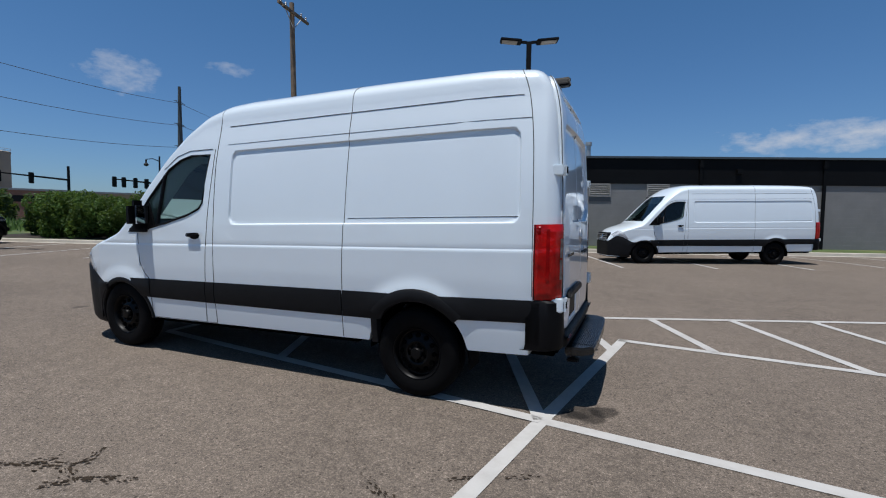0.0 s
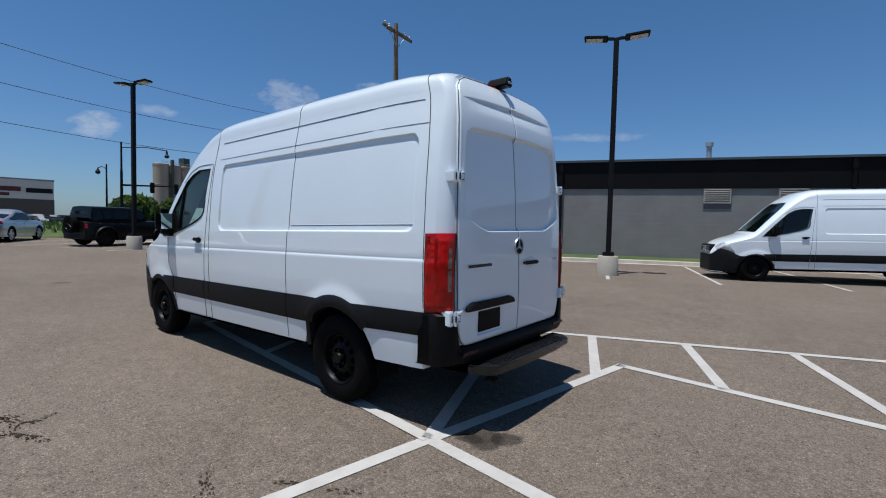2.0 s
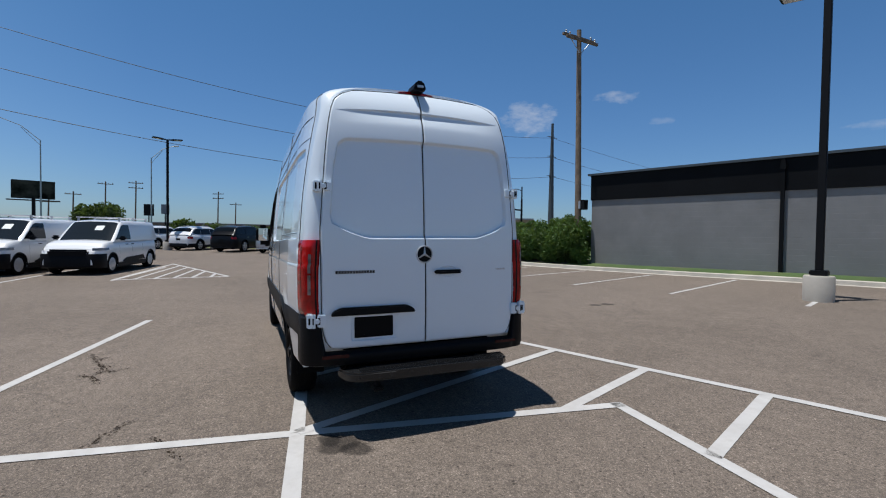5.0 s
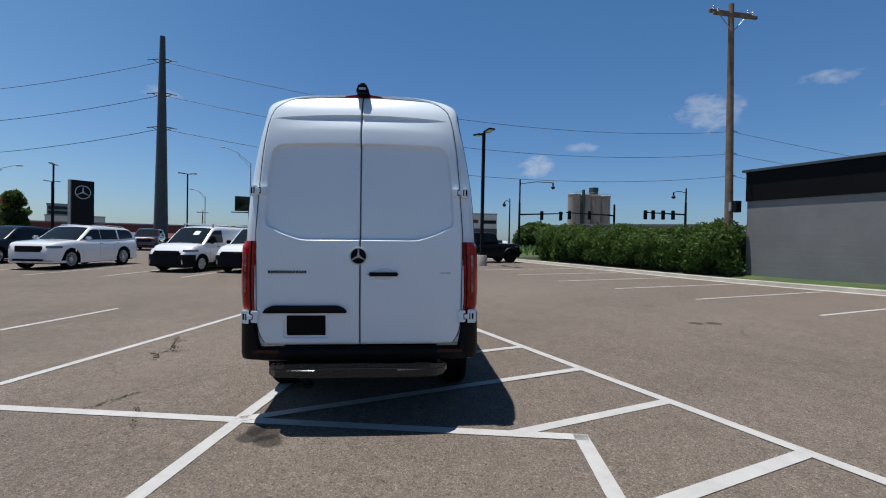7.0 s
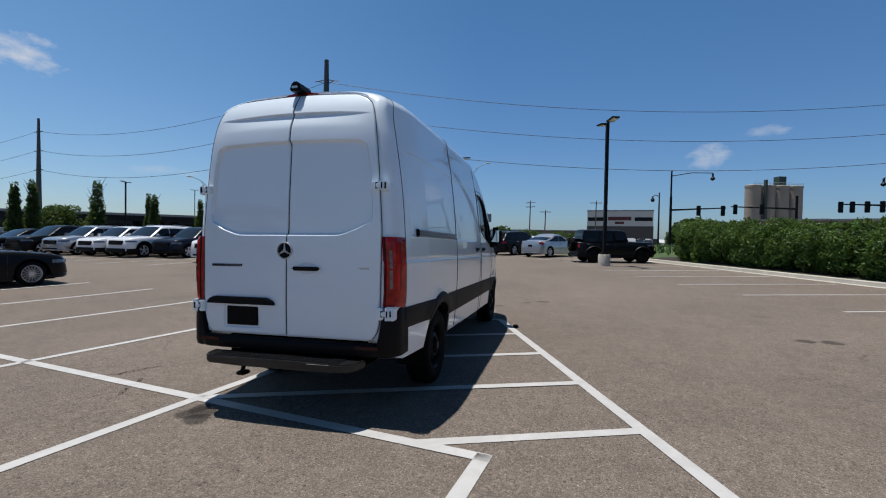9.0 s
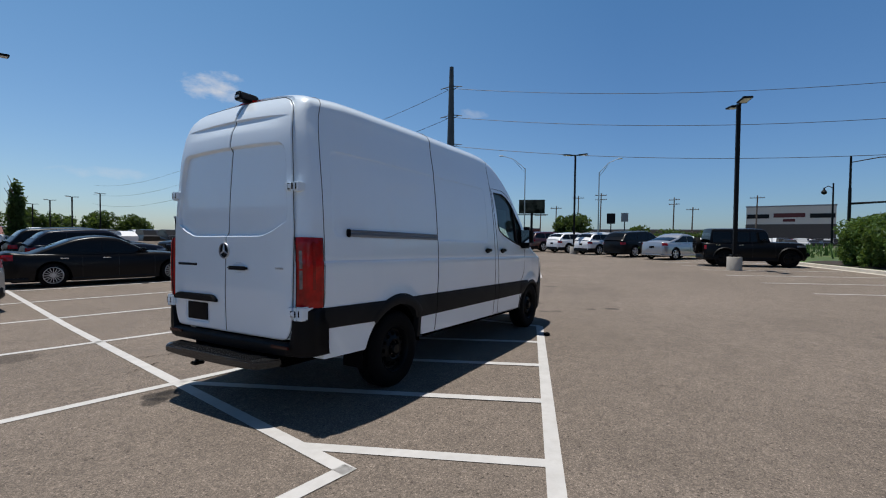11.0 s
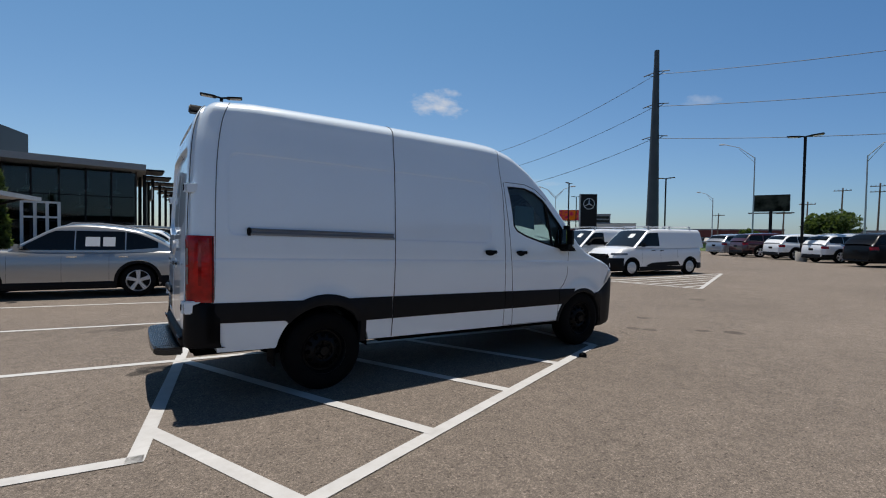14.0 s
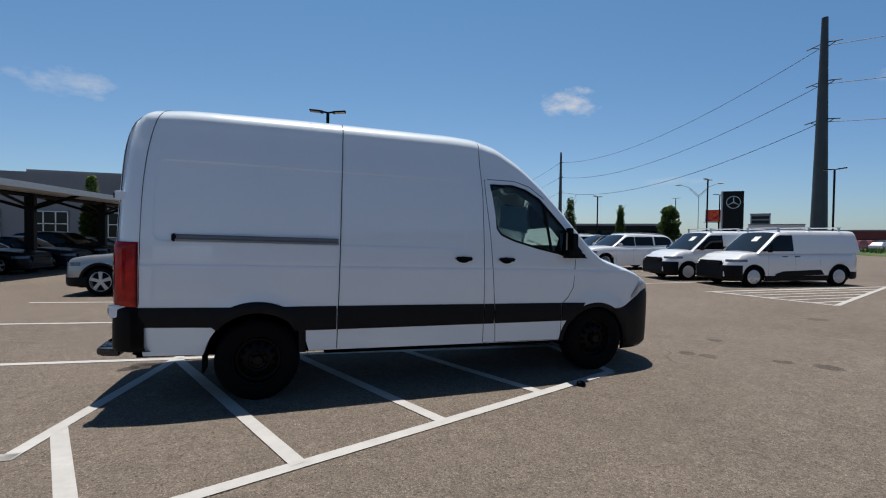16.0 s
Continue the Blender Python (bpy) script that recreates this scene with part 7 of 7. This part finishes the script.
DARKGL = DARKG
far_building("tyre_shop", -168.3, 26.0, 82, 20.4, 14, 11.5, STUCCO, "pale flat-roofed shop with dark bands and grey base", (
    ("base_wall", -10.3, 10.3, 0, 6.3, mat("grey_brown_base", (0.095, 0.085, 0.075), 0.85, vary=0.15)), ("awning", -10, -4.6, 8.0, 9.2, BLACKB), ("awning", 4.6, 10, 8.0, 9.2, BLACKB), ("sign_band", -3.6, 3.6, 8.2, 9.4, mat("sign_red", (0.10, 0.015, 0.015), 0.5)), ("sign_band", -1.4, 1.4, 7.0, 7.8, mat("sign_red_2", (0.10, 0.015, 0.015), 0.5))))
far_building("brick_shop", -112.0, 54.0, 60, 13, 10, 6.4, BRICKM, "low brown brick shop far behind the hedge", (("window", -5, -1, 0.6, 3.2, DARKGL), ("window", 1, 5, 0.6, 3.2, DARKGL), ("sign_band", -4, 4, 4.0, 5.2, BLACKB)))
far_building("flat_roof_store", -109.5, 67.0, 58, 20, 10, 6.5, mat("tan_render", (0.30, 0.24, 0.15), 0.85, vary=0.1), "long low pale store behind the hedge", (("window", -9, 9, 0.6, 3.0, DARKGL),))
far_building("red_roof_store", -160.0, -85.0, 118, 70, 16, 5.2, mat("dull_red", (0.13, 0.03, 0.025), 0.7), "long low dark red store far across the road", (("window", -30, 30, 0.5, 2.6, DARKGL),))
far_building("brown_store", -205.0, -14.0, 95, 70, 14, 5.4, mat("brown_render", (0.16, 0.13, 0.10), 0.85, vary=0.1), "long low brown store on the horizon", (("window", -30, 30, 0.6, 2.8, DARKGL),))
far_building("grey_office", -194.0, -135.5, 126, 7, 7, 13.4, GREYB, "distant grey office block", (("window", -3, 3, 9.4, 10.6, DARKGL), ("window", -3, 3, 11.2, 12.4, DARKGL)))
far_building("grey_store", -197.0, -131.0, 126, 19, 10, 8.9, STUCCO, "distant pale low store")
far_building("grey_showroom", -62.0, -72.0, 140, 30, 12, 4.6, BLACKB, "low dark grey showroom far across the lot", (("window", -14, 14, 0.5, 3.4, DARKGL),))


def silo():
    s = thing("grain_silo", "cluster of weathered concrete silos with a roof cabin", "silo", pose(-221.0, 92.0, 0, 0, 0, 110))
    for k, x in enumerate((-9.3, -3.1, 3.1, 9.3)):
        bm = B()
        spin(bm, [(3.0, 0), (3.0, 24.6), (3.12, 24.7), (3.12, 25.4), (2.8, 25.6), (0, 26.0)], 24, "z", Matrix.Translation((x, 0, 0)))
        part("silo_drum", bm, SILO, s)
        for h in (8.0, 16.5):
            bm = B()
            spin(bm, [(3.0, h), (3.06, h + 0.05), (3.06, h + 0.35), (3.0, h + 0.4)], 24, "z", Matrix.Translation((x, 0, 0)))
            part("hoop", bm, SILO, s)
    bm = B()
    box(bm, 1.0, 4.2, -1.5, 1.5, 25.6, 29.3)
    part("roof_cabin", bm, mat("green_metal", (0.03, 0.06, 0.05), 0.6), s)
    bm = B()
    for x in [-11 + 2.2 * k for k in range(11)]:
        rod(bm, (x, -2.6, 25.4), (x, -2.6, 26.6), 0.06, n=5)
    rod(bm, (-11, -2.6, 26.6), (11, -2.6, 26.6), 0.06, n=5)
    rod(bm, (-11, -2.6, 26.0), (11, -2.6, 26.0), 0.05, n=5)
    part("railing", bm, GALV, s)
    bm = B()
    box(bm, -6.8, -5.8, -3.6, -2.6, 0, 27.5)
    part("elevator_leg", bm, mat("dull_green", (0.05, 0.07, 0.06), 0.7), s)
    bm = B()
    spin(bm, [(2.0, 0), (2.0, 9), (0, 10)], 16, "z", Matrix.Translation((-4, -6.5, 0)))
    part("small_tank", bm, CANOPY, s)
    for k in range(8):
        bm = B()
        box(bm, -10.4 + 2.7 * k, -9.6 + 2.7 * k, -3.15, -2.85, 3.0, 4.4)
        part("hatch", bm, BLACKB, s)


silo()


# ---- dealership, canopy ----
def dealership():
    d = thing("dealership", "dark dealership building with a black sign block and glazed showroom", "building")
    bm = B()
    prism(bm, [(9.15, -34.8), (9.5, -35.0), (10.2, -44.0), (6.5, -44.0)], "z", 0, 9.7)
    part("sign_block", bm, mat("charcoal_panel", (0.020, 0.022, 0.026), 0.45, vary=0.1), d, "charcoal metal sign block")
    bm = B()
    at = Matrix.Translation((8.36, -37.1, 8.55)) @ Matrix.Rotation(radians(163.9), 4, "Z")
    spin(bm, [(0.98, -0.05), (0.98, 0.08), (0.91, 0.08), (0.91, -0.05)], 32, "x", at)
    for k in range(3):
        a = math.pi / 2 + 2 * math.pi * k / 3
        rod(bm, at @ Vector((0, 0, 0)), at @ Vector((0, 0.92 * math.cos(a), 0.92 * math.sin(a))), 0.09, 0.02, 6)
    part("emblem", bm, SILVER, d, "round silver emblem")
    bm = B()
    prism(bm, [(8.2, -36.2), (-1.9, -38.0), (-2.2, -56), (8.2, -56)], "z", 6.75, 7.25)
    part("showroom_roof", bm, GREYB, d, "thin flat showroom roof")
    bm = B()
    box(bm, -1.3, 8.0, -55, -41.5, 0, 6.75)
    part("showroom_core", bm, mat("dark_interior", (0.025, 0.028, 0.028), 0.5, vary=0.3, scale=0.5), d)
    for k in range(5):
        for j in range(3):
            bm = B()
            box(bm, -1.1 + 1.75 * k, 0.5 + 1.75 * k, -39.62, -39.58, 0.1 + 2.2 * j, 2.2 + 2.2 * j)
            part("pane", bm, SHOWGLASS, d).visible_shadow = False
    for k in range(6):
        bm = B()
        box(bm, -1.25 + 1.75 * k, -1.15 + 1.75 * k, -39.75, -39.5, 0, 6.75)
        part("mullion", bm, STEELD, d)
    for j in range(3):
        bm = B()
        box(bm, -1.3, 7.6, -39.72, -39.53, 2.2 * j, 2.2 * j + 0.07)
        part("transom", bm, STEELD, d)
    bm = B()
    box(bm, 9.2, 60, -62, -37.5, 0, 6.6)
    box(bm, 12, 20, -60, -42, 6.6, 7.3)
    part("workshop", bm, mat("grey_render", (0.21, 0.22, 0.23), 0.7, vary=0.06, scale=0.4), d, "grey rendered workshop wing", 30)
    for k in range(6):
        bm = B()
        box(bm, 10.6 + 4.6 * k, 13.2 + 4.6 * k, -37.55, -37.42, 1.2, 3.4)
        wn_ = part("window", bm, DARKG, d)
        bm = B()
        for a in (10.6, 11.45, 12.3, 13.12):
            box(bm, a + 4.6 * k, a + 0.08 + 4.6 * k, -37.42, -37.38, 1.2, 3.4)
        for z in (1.2, 2.3, 3.32):
            box(bm, 10.6 + 4.6 * k, 13.2 + 4.6 * k, -37.42, -37.38, z, z + 0.08)
        part("window_frame", bm, PAPER, wn_)
    # the entrance: a white framed lobby
    for x in (6.35, 5.55, 4.80, 4.05):
        bm = B()
        box(bm, x - 0.10, x + 0.10, -39.48, -39.32, 0, 3.8)
        part("entrance_post", bm, PAPER, d, "white painted entrance frame")
    for z in (2.45, 3.65):
        bm = B()
        box(bm, 4.15, 6.25, -39.46, -39.34, z, z + 0.16)
        part("entrance_rail", bm, PAPER, d, "white painted entrance frame")
    # pendant lamps in the showroom
    for k in range(4):
        for j in range(2):
            bm = B()
            at = Matrix.Translation((0.2 + 2.0 * k + 0.6 * j, -40.6 - 0.4 * j, 4.9 - 1.3 * j))
            spin(bm, [(0.03, 1.2), (0.03, 0.25), (0.32, 0.0), (0.30, -0.12), (0.0, -0.16)], 14, "z", at)
            part("pendant_lamp", bm, LED, d, "round white pendant lamp")
    # stepped sunshades along the side
    for k in range(7):
        x, y, z = -1.9 - 0.85 * k, -42.0 - 4.4 * k, 6.95 - 0.14 * k
        bm = B()
        box(bm, x - 1.5, x + 1.4, y - 1.9, y + 1.9, z, z + 0.16)
        part("sunshade", bm, STEELD, d)
        bm = B()
        box(bm, x - 0.13, x + 0.13, y - 0.13, y + 0.13, 0, z)
        part("column", bm, STEELD, d)
        if k < 3:
            bm = B()
            box(bm, x + 1.0, x + 1.2, y - 2.1, y + 2.1, 0, z)
            part("wall_panel", bm, STEELD, d)
    bm = B()
    box(bm, -2.6, -2.5, -47.0, -42.6, 4.6, 5.7)
    part("banner", bm, PAPER, d, "white hanging banner")


dealership()


def canopy():
    c = thing("carport_canopy", "long pale metal carport canopy on dark posts", "canopy")
    a, b = Vector((3.5, -24.5, 0)), Vector((7.9, -2.0, 0))
    n = Vector((0.98, -0.19, 0))
    z0, z1 = 3.3, 3.9
    bm = B()
    sheet(bm, [[tuple(p + Vector((0, 0, z0))), tuple(p + n * 3.0 + Vector((0, 0, z0 + 0.12))), tuple(p + n * 6.2 + Vector((0, 0, z1)))] for p in (a, a + (b - a) * 0.5, b)], thick=(0, 0, -0.22))
    part("roof_panel", bm, CANOPY, c, "pale ribbed metal roof")
    k = 0
    while k < 5:
        p = a + (b - a) * (0.06 + 0.22 * k) + n * 2.2
        bm = B()
        box(bm, p.x - 0.16, p.x + 0.16, p.y - 0.16, p.y + 0.16, -0.2, 3.2, 0.02)
        part("post", bm, STEELD, c)
        bm = B()
        tube(bm, [tuple(p - n * 1.9 + Vector((0, 0, 3.15))), tuple(p + Vector((0, 0, 2.5))), tuple(p + n * 3.6 + Vector((0, 0, 3.55)))], 0.07, 6)
        q = (b - a).normalized()
        tube(bm, [tuple(p - q * 1.9 + Vector((0, 0, 3.15))), tuple(p + Vector((0, 0, 2.6))), tuple(p + q * 1.9 + Vector((0, 0, 3.15)))], 0.06, 6)
        part("brace", bm, STEELD, c)
        k += 1
    bm = B()
    tube(bm, [tuple(a + n * 2.2 + Vector((0, 0, 3.1))), tuple(b + n * 2.2 + Vector((0, 0, 3.1)))], 0.1, 6)
    part("beam", bm, STEELD, c)


canopy()


# ---- beyond the lot: grass bank, far cars, poles, tree line ----
BD, BN, BP = Vector((-0.61, -0.79, 0)), Vector((-0.79, 0.61, 0)), Vector((-31.5, 5.9, 0))


def bank_at(s, w):
    """Along the far row, and away behind it."""
    return BP + BD * s + BN * w


def bank():
    prof = ((3.4, 0.0), (3.5, 0.13), (3.7, 0.15), (5, 0.30), (9, 0.45), (15, 0.55), (22, 0.55), (30, 0.45), (40, 0.25), (46, 0.0))
    bm, rows = B(), []
    for i in range(61):
        s = -34 + 90 * i / 60
        row = []
        for w, h in prof:
            p = bank_at(s, w)
            fade = ss((s + 34) / 10) * ss((56 - s) / 12)
            row.append((p.x, p.y, gz(p.x, p.y) - 0.02 + h * fade * (1 + 0.12 * math.sin(s * 0.7 + w))))
        rows.append(row)
    sheet(bm, rows)
    tagged(mesh_ob("grass_bank", bm, GRASS, 60), "rough grass bank behind the far row of cars", "grass", kind="structure")
    rng = np.random.default_rng(8)
    n = 9000
    s, w = rng.uniform(-24, 46, n), rng.uniform(4.5, 22, n)
    base = np.array([bank_at(0, 0)[:2]]) + np.outer(s, np.array(BD[:2])) + np.outer(w, np.array(BN[:2]))
    z = np.interp(w, [a for a, _ in prof], [b for _, b in prof]) * np.clip((s + 34) / 10, 0, 1) * np.clip((56 - s) / 12, 0, 1) + 0.30
    a, hgt, wd = rng.uniform(0, 6.28, n), rng.uniform(0.15, 0.55, n), rng.uniform(0.04, 0.12, n)
    dx, dy = np.cos(a) * wd, np.sin(a) * wd
    tri = np.stack([np.stack([base[:, 0] - dx, base[:, 1] - dy, z - 0.05], 1), np.stack([base[:, 0] + dx, base[:, 1] + dy, z - 0.05], 1), np.stack([base[:, 0] + dy, base[:, 1] - dx, z + hgt], 1)], 1).reshape(-1, 3)
    me = bpy.data.meshes.new("tall_grass")
    me.from_pydata(tri.tolist(), [], np.arange(n * 3).reshape(-1, 3).tolist())
    me.materials.append(BLADE)
    tagged(new("tall_grass", me), "tall unmown grass on the bank", "grass", kind="stuff")


bank()


def island_paint():
    """Car colours dealt out piece by piece."""
    m = bpy.data.materials.new("mixed_car_paint")
    m.use_nodes = True
    n, l = m.node_tree.nodes, m.node_tree.links
    g, r = n.new("ShaderNodeNewGeometry"), n.new("ShaderNodeValToRGB")
    r.color_ramp.interpolation = "CONSTANT"
    r.color_ramp.elements[0].color, r.color_ramp.elements[1].color = (0.006, 0.006, 0.008, 1), (0.75, 0.75, 0.75, 1)
    r.color_ramp.elements[1].position = 0.3
    for p, c in ((0.62, (0.35, 0.36, 0.37, 1)), (0.82, (0.02, 0.025, 0.04, 1)), (0.93, (0.16, 0.012, 0.012, 1))):
        e = r.color_ramp.elements.new(p)
        e.color = c
    l.new(g.outputs["Random Per Island"], r.inputs[0])
    l.new(r.outputs[0], n["Principled BSDF"].inputs["Base Color"])
    n["Principled BSDF"].inputs["Roughness"].default_value = 0.3
    return m


def far_cars():
    """A field of parked cars too far off to tell apart."""
    rng = random.Random(12)
    verts, faces = [], []

    def hull(p, yaw, outline, half):
        c, s = math.cos(yaw), math.sin(yaw)
        k = len(verts)
        for sd, q in ((-1, half), (1, half)):
            for x, z in outline:
                y = sd * q * (1.0 if z < 1.0 else 0.80)
                verts.append((p[0] + x * c - y * s, p[1] + x * s + y * c, z + 0.33))
        m = len(outline)
        faces.append([k + i for i in range(m)])
        faces.append([k + m + i for i in range(m)][::-1])
        for i in range(m):
            j = (i + 1) % m
            faces.append((k + i, k + m + i, k + m + j, k + j))
    spots = [(-96 - 8.5 * row, -66 + 2.9 * j + 3 * row, 0.1) for row in range(7) for j in range(30)]
    spots += [(-12.5 - 2.9 * j - 3 * row, -54 - 8.5 * row, 1.5) for row in range(4) for j in range(10)]
    for x, y, turn in spots:
        if rng.random() >= 0.12:
            x, y = x + rng.uniform(-0.3, 0.3), y + rng.uniform(-0.3, 0.3)
            hgt = rng.choice((1.45, 1.7, 1.75, 1.85))
            hull((x, y), turn + rng.choice((0.0, 3.1)) + rng.uniform(-0.03, 0.03), ((-2.3, 0.25), (-2.35, 0.85), (-2.1, 1.02), (-1.6, hgt - 0.08), (-0.6, hgt), (0.3, hgt - 0.04), (1.0, 1.02), (2.1, 0.88), (2.3, 0.6), (2.25, 0.25)), 0.92)
    me = bpy.data.meshes.new("far_parked_cars")
    me.from_pydata(verts, [], faces)
    me.materials.append(island_paint())
    tagged(new("far_parked_cars", me), "field of parked cars far across the road", "cars", kind="stuff")


far_cars()


def wood_pole(x, y, top, yaw, arms=1, label="thin wooden power pole with a crossarm on the horizon"):
    p = thing("utility_pole", label, "utility pole", pose(x, y, 0, 0, 0, yaw), "far utility poles")
    bm = B()
    rod(bm, (0, 0, -0.3), (0.25, 0, top), 0.22, 0.15, 8)
    part("pole", bm, WOODP, p)
    for k in range(arms):
        bm = B()
        box(bm, -1.5, 1.9, -0.07, 0.07, top - 0.75 - 1.3 * k, top - 0.58 - 1.3 * k)
        part("crossarm", bm, WOODP, p)
        for q in (-1.3, -0.5, 0.9, 1.7):
            bm = B()
            spin(bm, [(0.06, 0), (0.09, 0.1), (0.05, 0.25)], 8, "z", Matrix.Translation((q, 0, top - 0.58 - 1.3 * k)))
            part("insulator", bm, GALV, p)


for x, y, top, yaw, arms in ((-144.0, -29.7, 14.7, 100, 1), (-145.2, -23.2, 15.4, 100, 2), (-148.4, -3.4, 13.7, 60, 2), (-148.3, 16.5, 13.6, 90, 1), (-142.0, -36.0, 11.6, 100, 1), (-140.5, -40.5, 9.4, 100, 1), (-150.0, -61.0, 9.8, 100, 1), (-152.0, 1.2, 11.0, 100, 1)):
    wood_pole(x, y, top, yaw, arms)
for i, (x, y, h, w) in enumerate(((-134.6, -27.4, 8.9, 11.0), (-133.4, -31.0, 8.2, 8.0), (-137.9, -11.4, 5.2, 9.0), (-138.8, -3.0, 4.2, 12.0), (-139.0, 6.0, 4.1, 12.0), (-141.0, 14.0, 4.0, 11.0), (-131.0, -44.0, 4.6, 6.0), (-70.0, 23.9, 4.8, 7.0), (-74.0, 27.0, 4.6, 7.0), (-80.0, 34.0, 5.0, 8.0), (-30.0, -138.0, 8.4, 10.0), (-36.5, -135.0, 6.6, 11.0), (-43.0, -133.0, 7.6, 9.0), (-49.5, -131.0, 6.4, 11.0), (-56.5, -128.5, 7.4, 10.0), (-63.5, -126.0, 6.8, 10.0))):
    tree(x, y, 0.0, h, w, 0, 40 + i, "broad dark green tree on the horizon", 2600, 0.42)


def post_sign(x, y, yaw, h, w, face_mat, label):
    s = thing("road_sign", label, "sign", pose(x, y, 0, 0, 0, yaw), "far post signs")
    bm = B()
    rod(bm, (0, 0, 0), (0, 0, h), 0.18, 0.14, 8)
    part("post", bm, STEELD, s)
    bm = B()
    box(bm, -w / 2, w / 2, -0.25, 0.25, h - w * 1.3, h, 0.04)
    part("panel", bm, face_mat, s)


post_sign(-146.4, -20.2, 98, 9.3, 2.4, STEELD, "dark square sign on a tall post")
post_sign(-147.0, -16.4, 98, 9.4, 2.0, GREYB, "pale square sign on a tall post")


def lantern_post(x, y, h, yaw):
    s = thing("street_light", "dark decorative street lantern on a slim pole", "street light", pose(x, y, 0, 0, 0, yaw), "street lights")
    bm = B()
    rod(bm, (0, 0, 0), (0, 0, h), 0.12, 0.07, 8)
    part("pole", bm, STEELD, s)
    bm = B()
    tube(bm, [(0, 0, h - 0.5), (0, 0.4, h - 0.25), (0, 0.75, h - 0.45)], 0.04, 6)
    part("arm", bm, STEELD, s)
    bm = B()
    spin(bm, [(0.05, 0), (0.10, -0.2), (0.24, -0.42), (0.2, -0.6), (0.0, -0.7)], 12, "z", Matrix.Translation((0, 0.75, h - 0.4)))
    part("lamp_head", bm, STEELD, s)


lantern_post(-56.8, 17.7, 7.2, 150)
lamp_post(-66.8, -45.7, 8.9, 128, base=False)
lamp_post(-87.6, -75.2, 11.4, 128, base=False)
for x, y, top in ((-32.4, -96.0, 6.5), (-31.3, -85.8, 6.8), (-28.6, -70.9, 6.6), (-37.5, -83.5, 8.3)):
    lamp_post(x, y, top, 20, base=False)


def tar_mark(pts, w):
    """A ragged line of crack filler."""
    bm = B()
    rng = random.Random(len(pts) * 7 + int(abs(pts[0][0]) * 100))
    for k in range(len(pts) - 1):
        a, b = Vector((*pts[k], 0)), Vector((*pts[k + 1], 0))
        d = (b - a).normalized()
        s = Vector((-d.y, d.x, 0))
        for u in range(max(4, int((b - a).length / 0.0075))):
            wide = w * rng.choice((0.15, 0.2, 0.3, 0.45))
            c = a + (b - a) * rng.random() + s * rng.gauss(0, 0.7) * w
            z = gz(c.x, c.y) + rng.uniform(0.0042, 0.0055)
            n = rng.randint(6, 9)
            ring = []
            for q in range(n):
                g, r = q * math.tau / n, wide * rng.uniform(0.35, 1.0)
                p = c + d * math.cos(g) * r * 1.9 + s * math.sin(g) * r * 0.75
                ring.append(bm.verts.new((p.x, p.y, z)))
            bm.faces.new(ring)
    tagged(mesh_ob("tar_mark", bm, TAR, 60), "ragged dark crack filler on the asphalt", "tar mark", "tar marks", "structure")


TAR = mat("tar", (0.040, 0.030, 0.022), 0.95, spec=0.05, vary=0.5, scale=20, bump=0.3)

for pts in (((-4.22, 1.49), (-3.89, 1.64), (-3.59, 1.75), (-3.33, 1.84), (-3.28, 1.97), (-3.33, 2.07)), ((-3.92, 1.66), (-3.97, 1.76)), ((-3.26, 1.64), (-3.1, 1.77), (-3.02, 1.83), (-2.79, 1.9)), ((-3.29, 1.83), (-3.1, 1.77)), ((-3.6, 1.75), (-3.45, 1.9))):
    tar_mark(pts, 0.034)
for pts in (((-1.62, 2.43), (-1.40, 2.32), (-1.24, 2.25), (-1.11, 2.16)), ((-1.17, 2.60), (-1.09, 2.67), (-1.01, 2.74)), ((-0.88, 2.76), (-0.79, 2.82), (-0.70, 2.85))):
    tar_mark(pts, 0.026)
tar_mark(((-1.62, 2.43), (-1.77, 2.55), (-1.86, 2.70), (-1.98, 2.86), (-2.41, 3.07), (-2.83, 3.25)), 0.007)


def litter_cap(x, y):
    """A small black cap lying on the line's edge."""
    bm = B()
    spin(bm, [(0.045, 0.0), (0.048, 0.015), (0.04, 0.04), (0.015, 0.05), (0.0, 0.05)], 16, "z")
    ob = mesh_ob("rubber_cap", bm, RUBBER, 40)
    ob.matrix_basis = on_lot(x, y, 0)
    tagged(ob, "small black rubber cap lying by a painted line", "litter")


litter_cap(-5.02, 6.05)
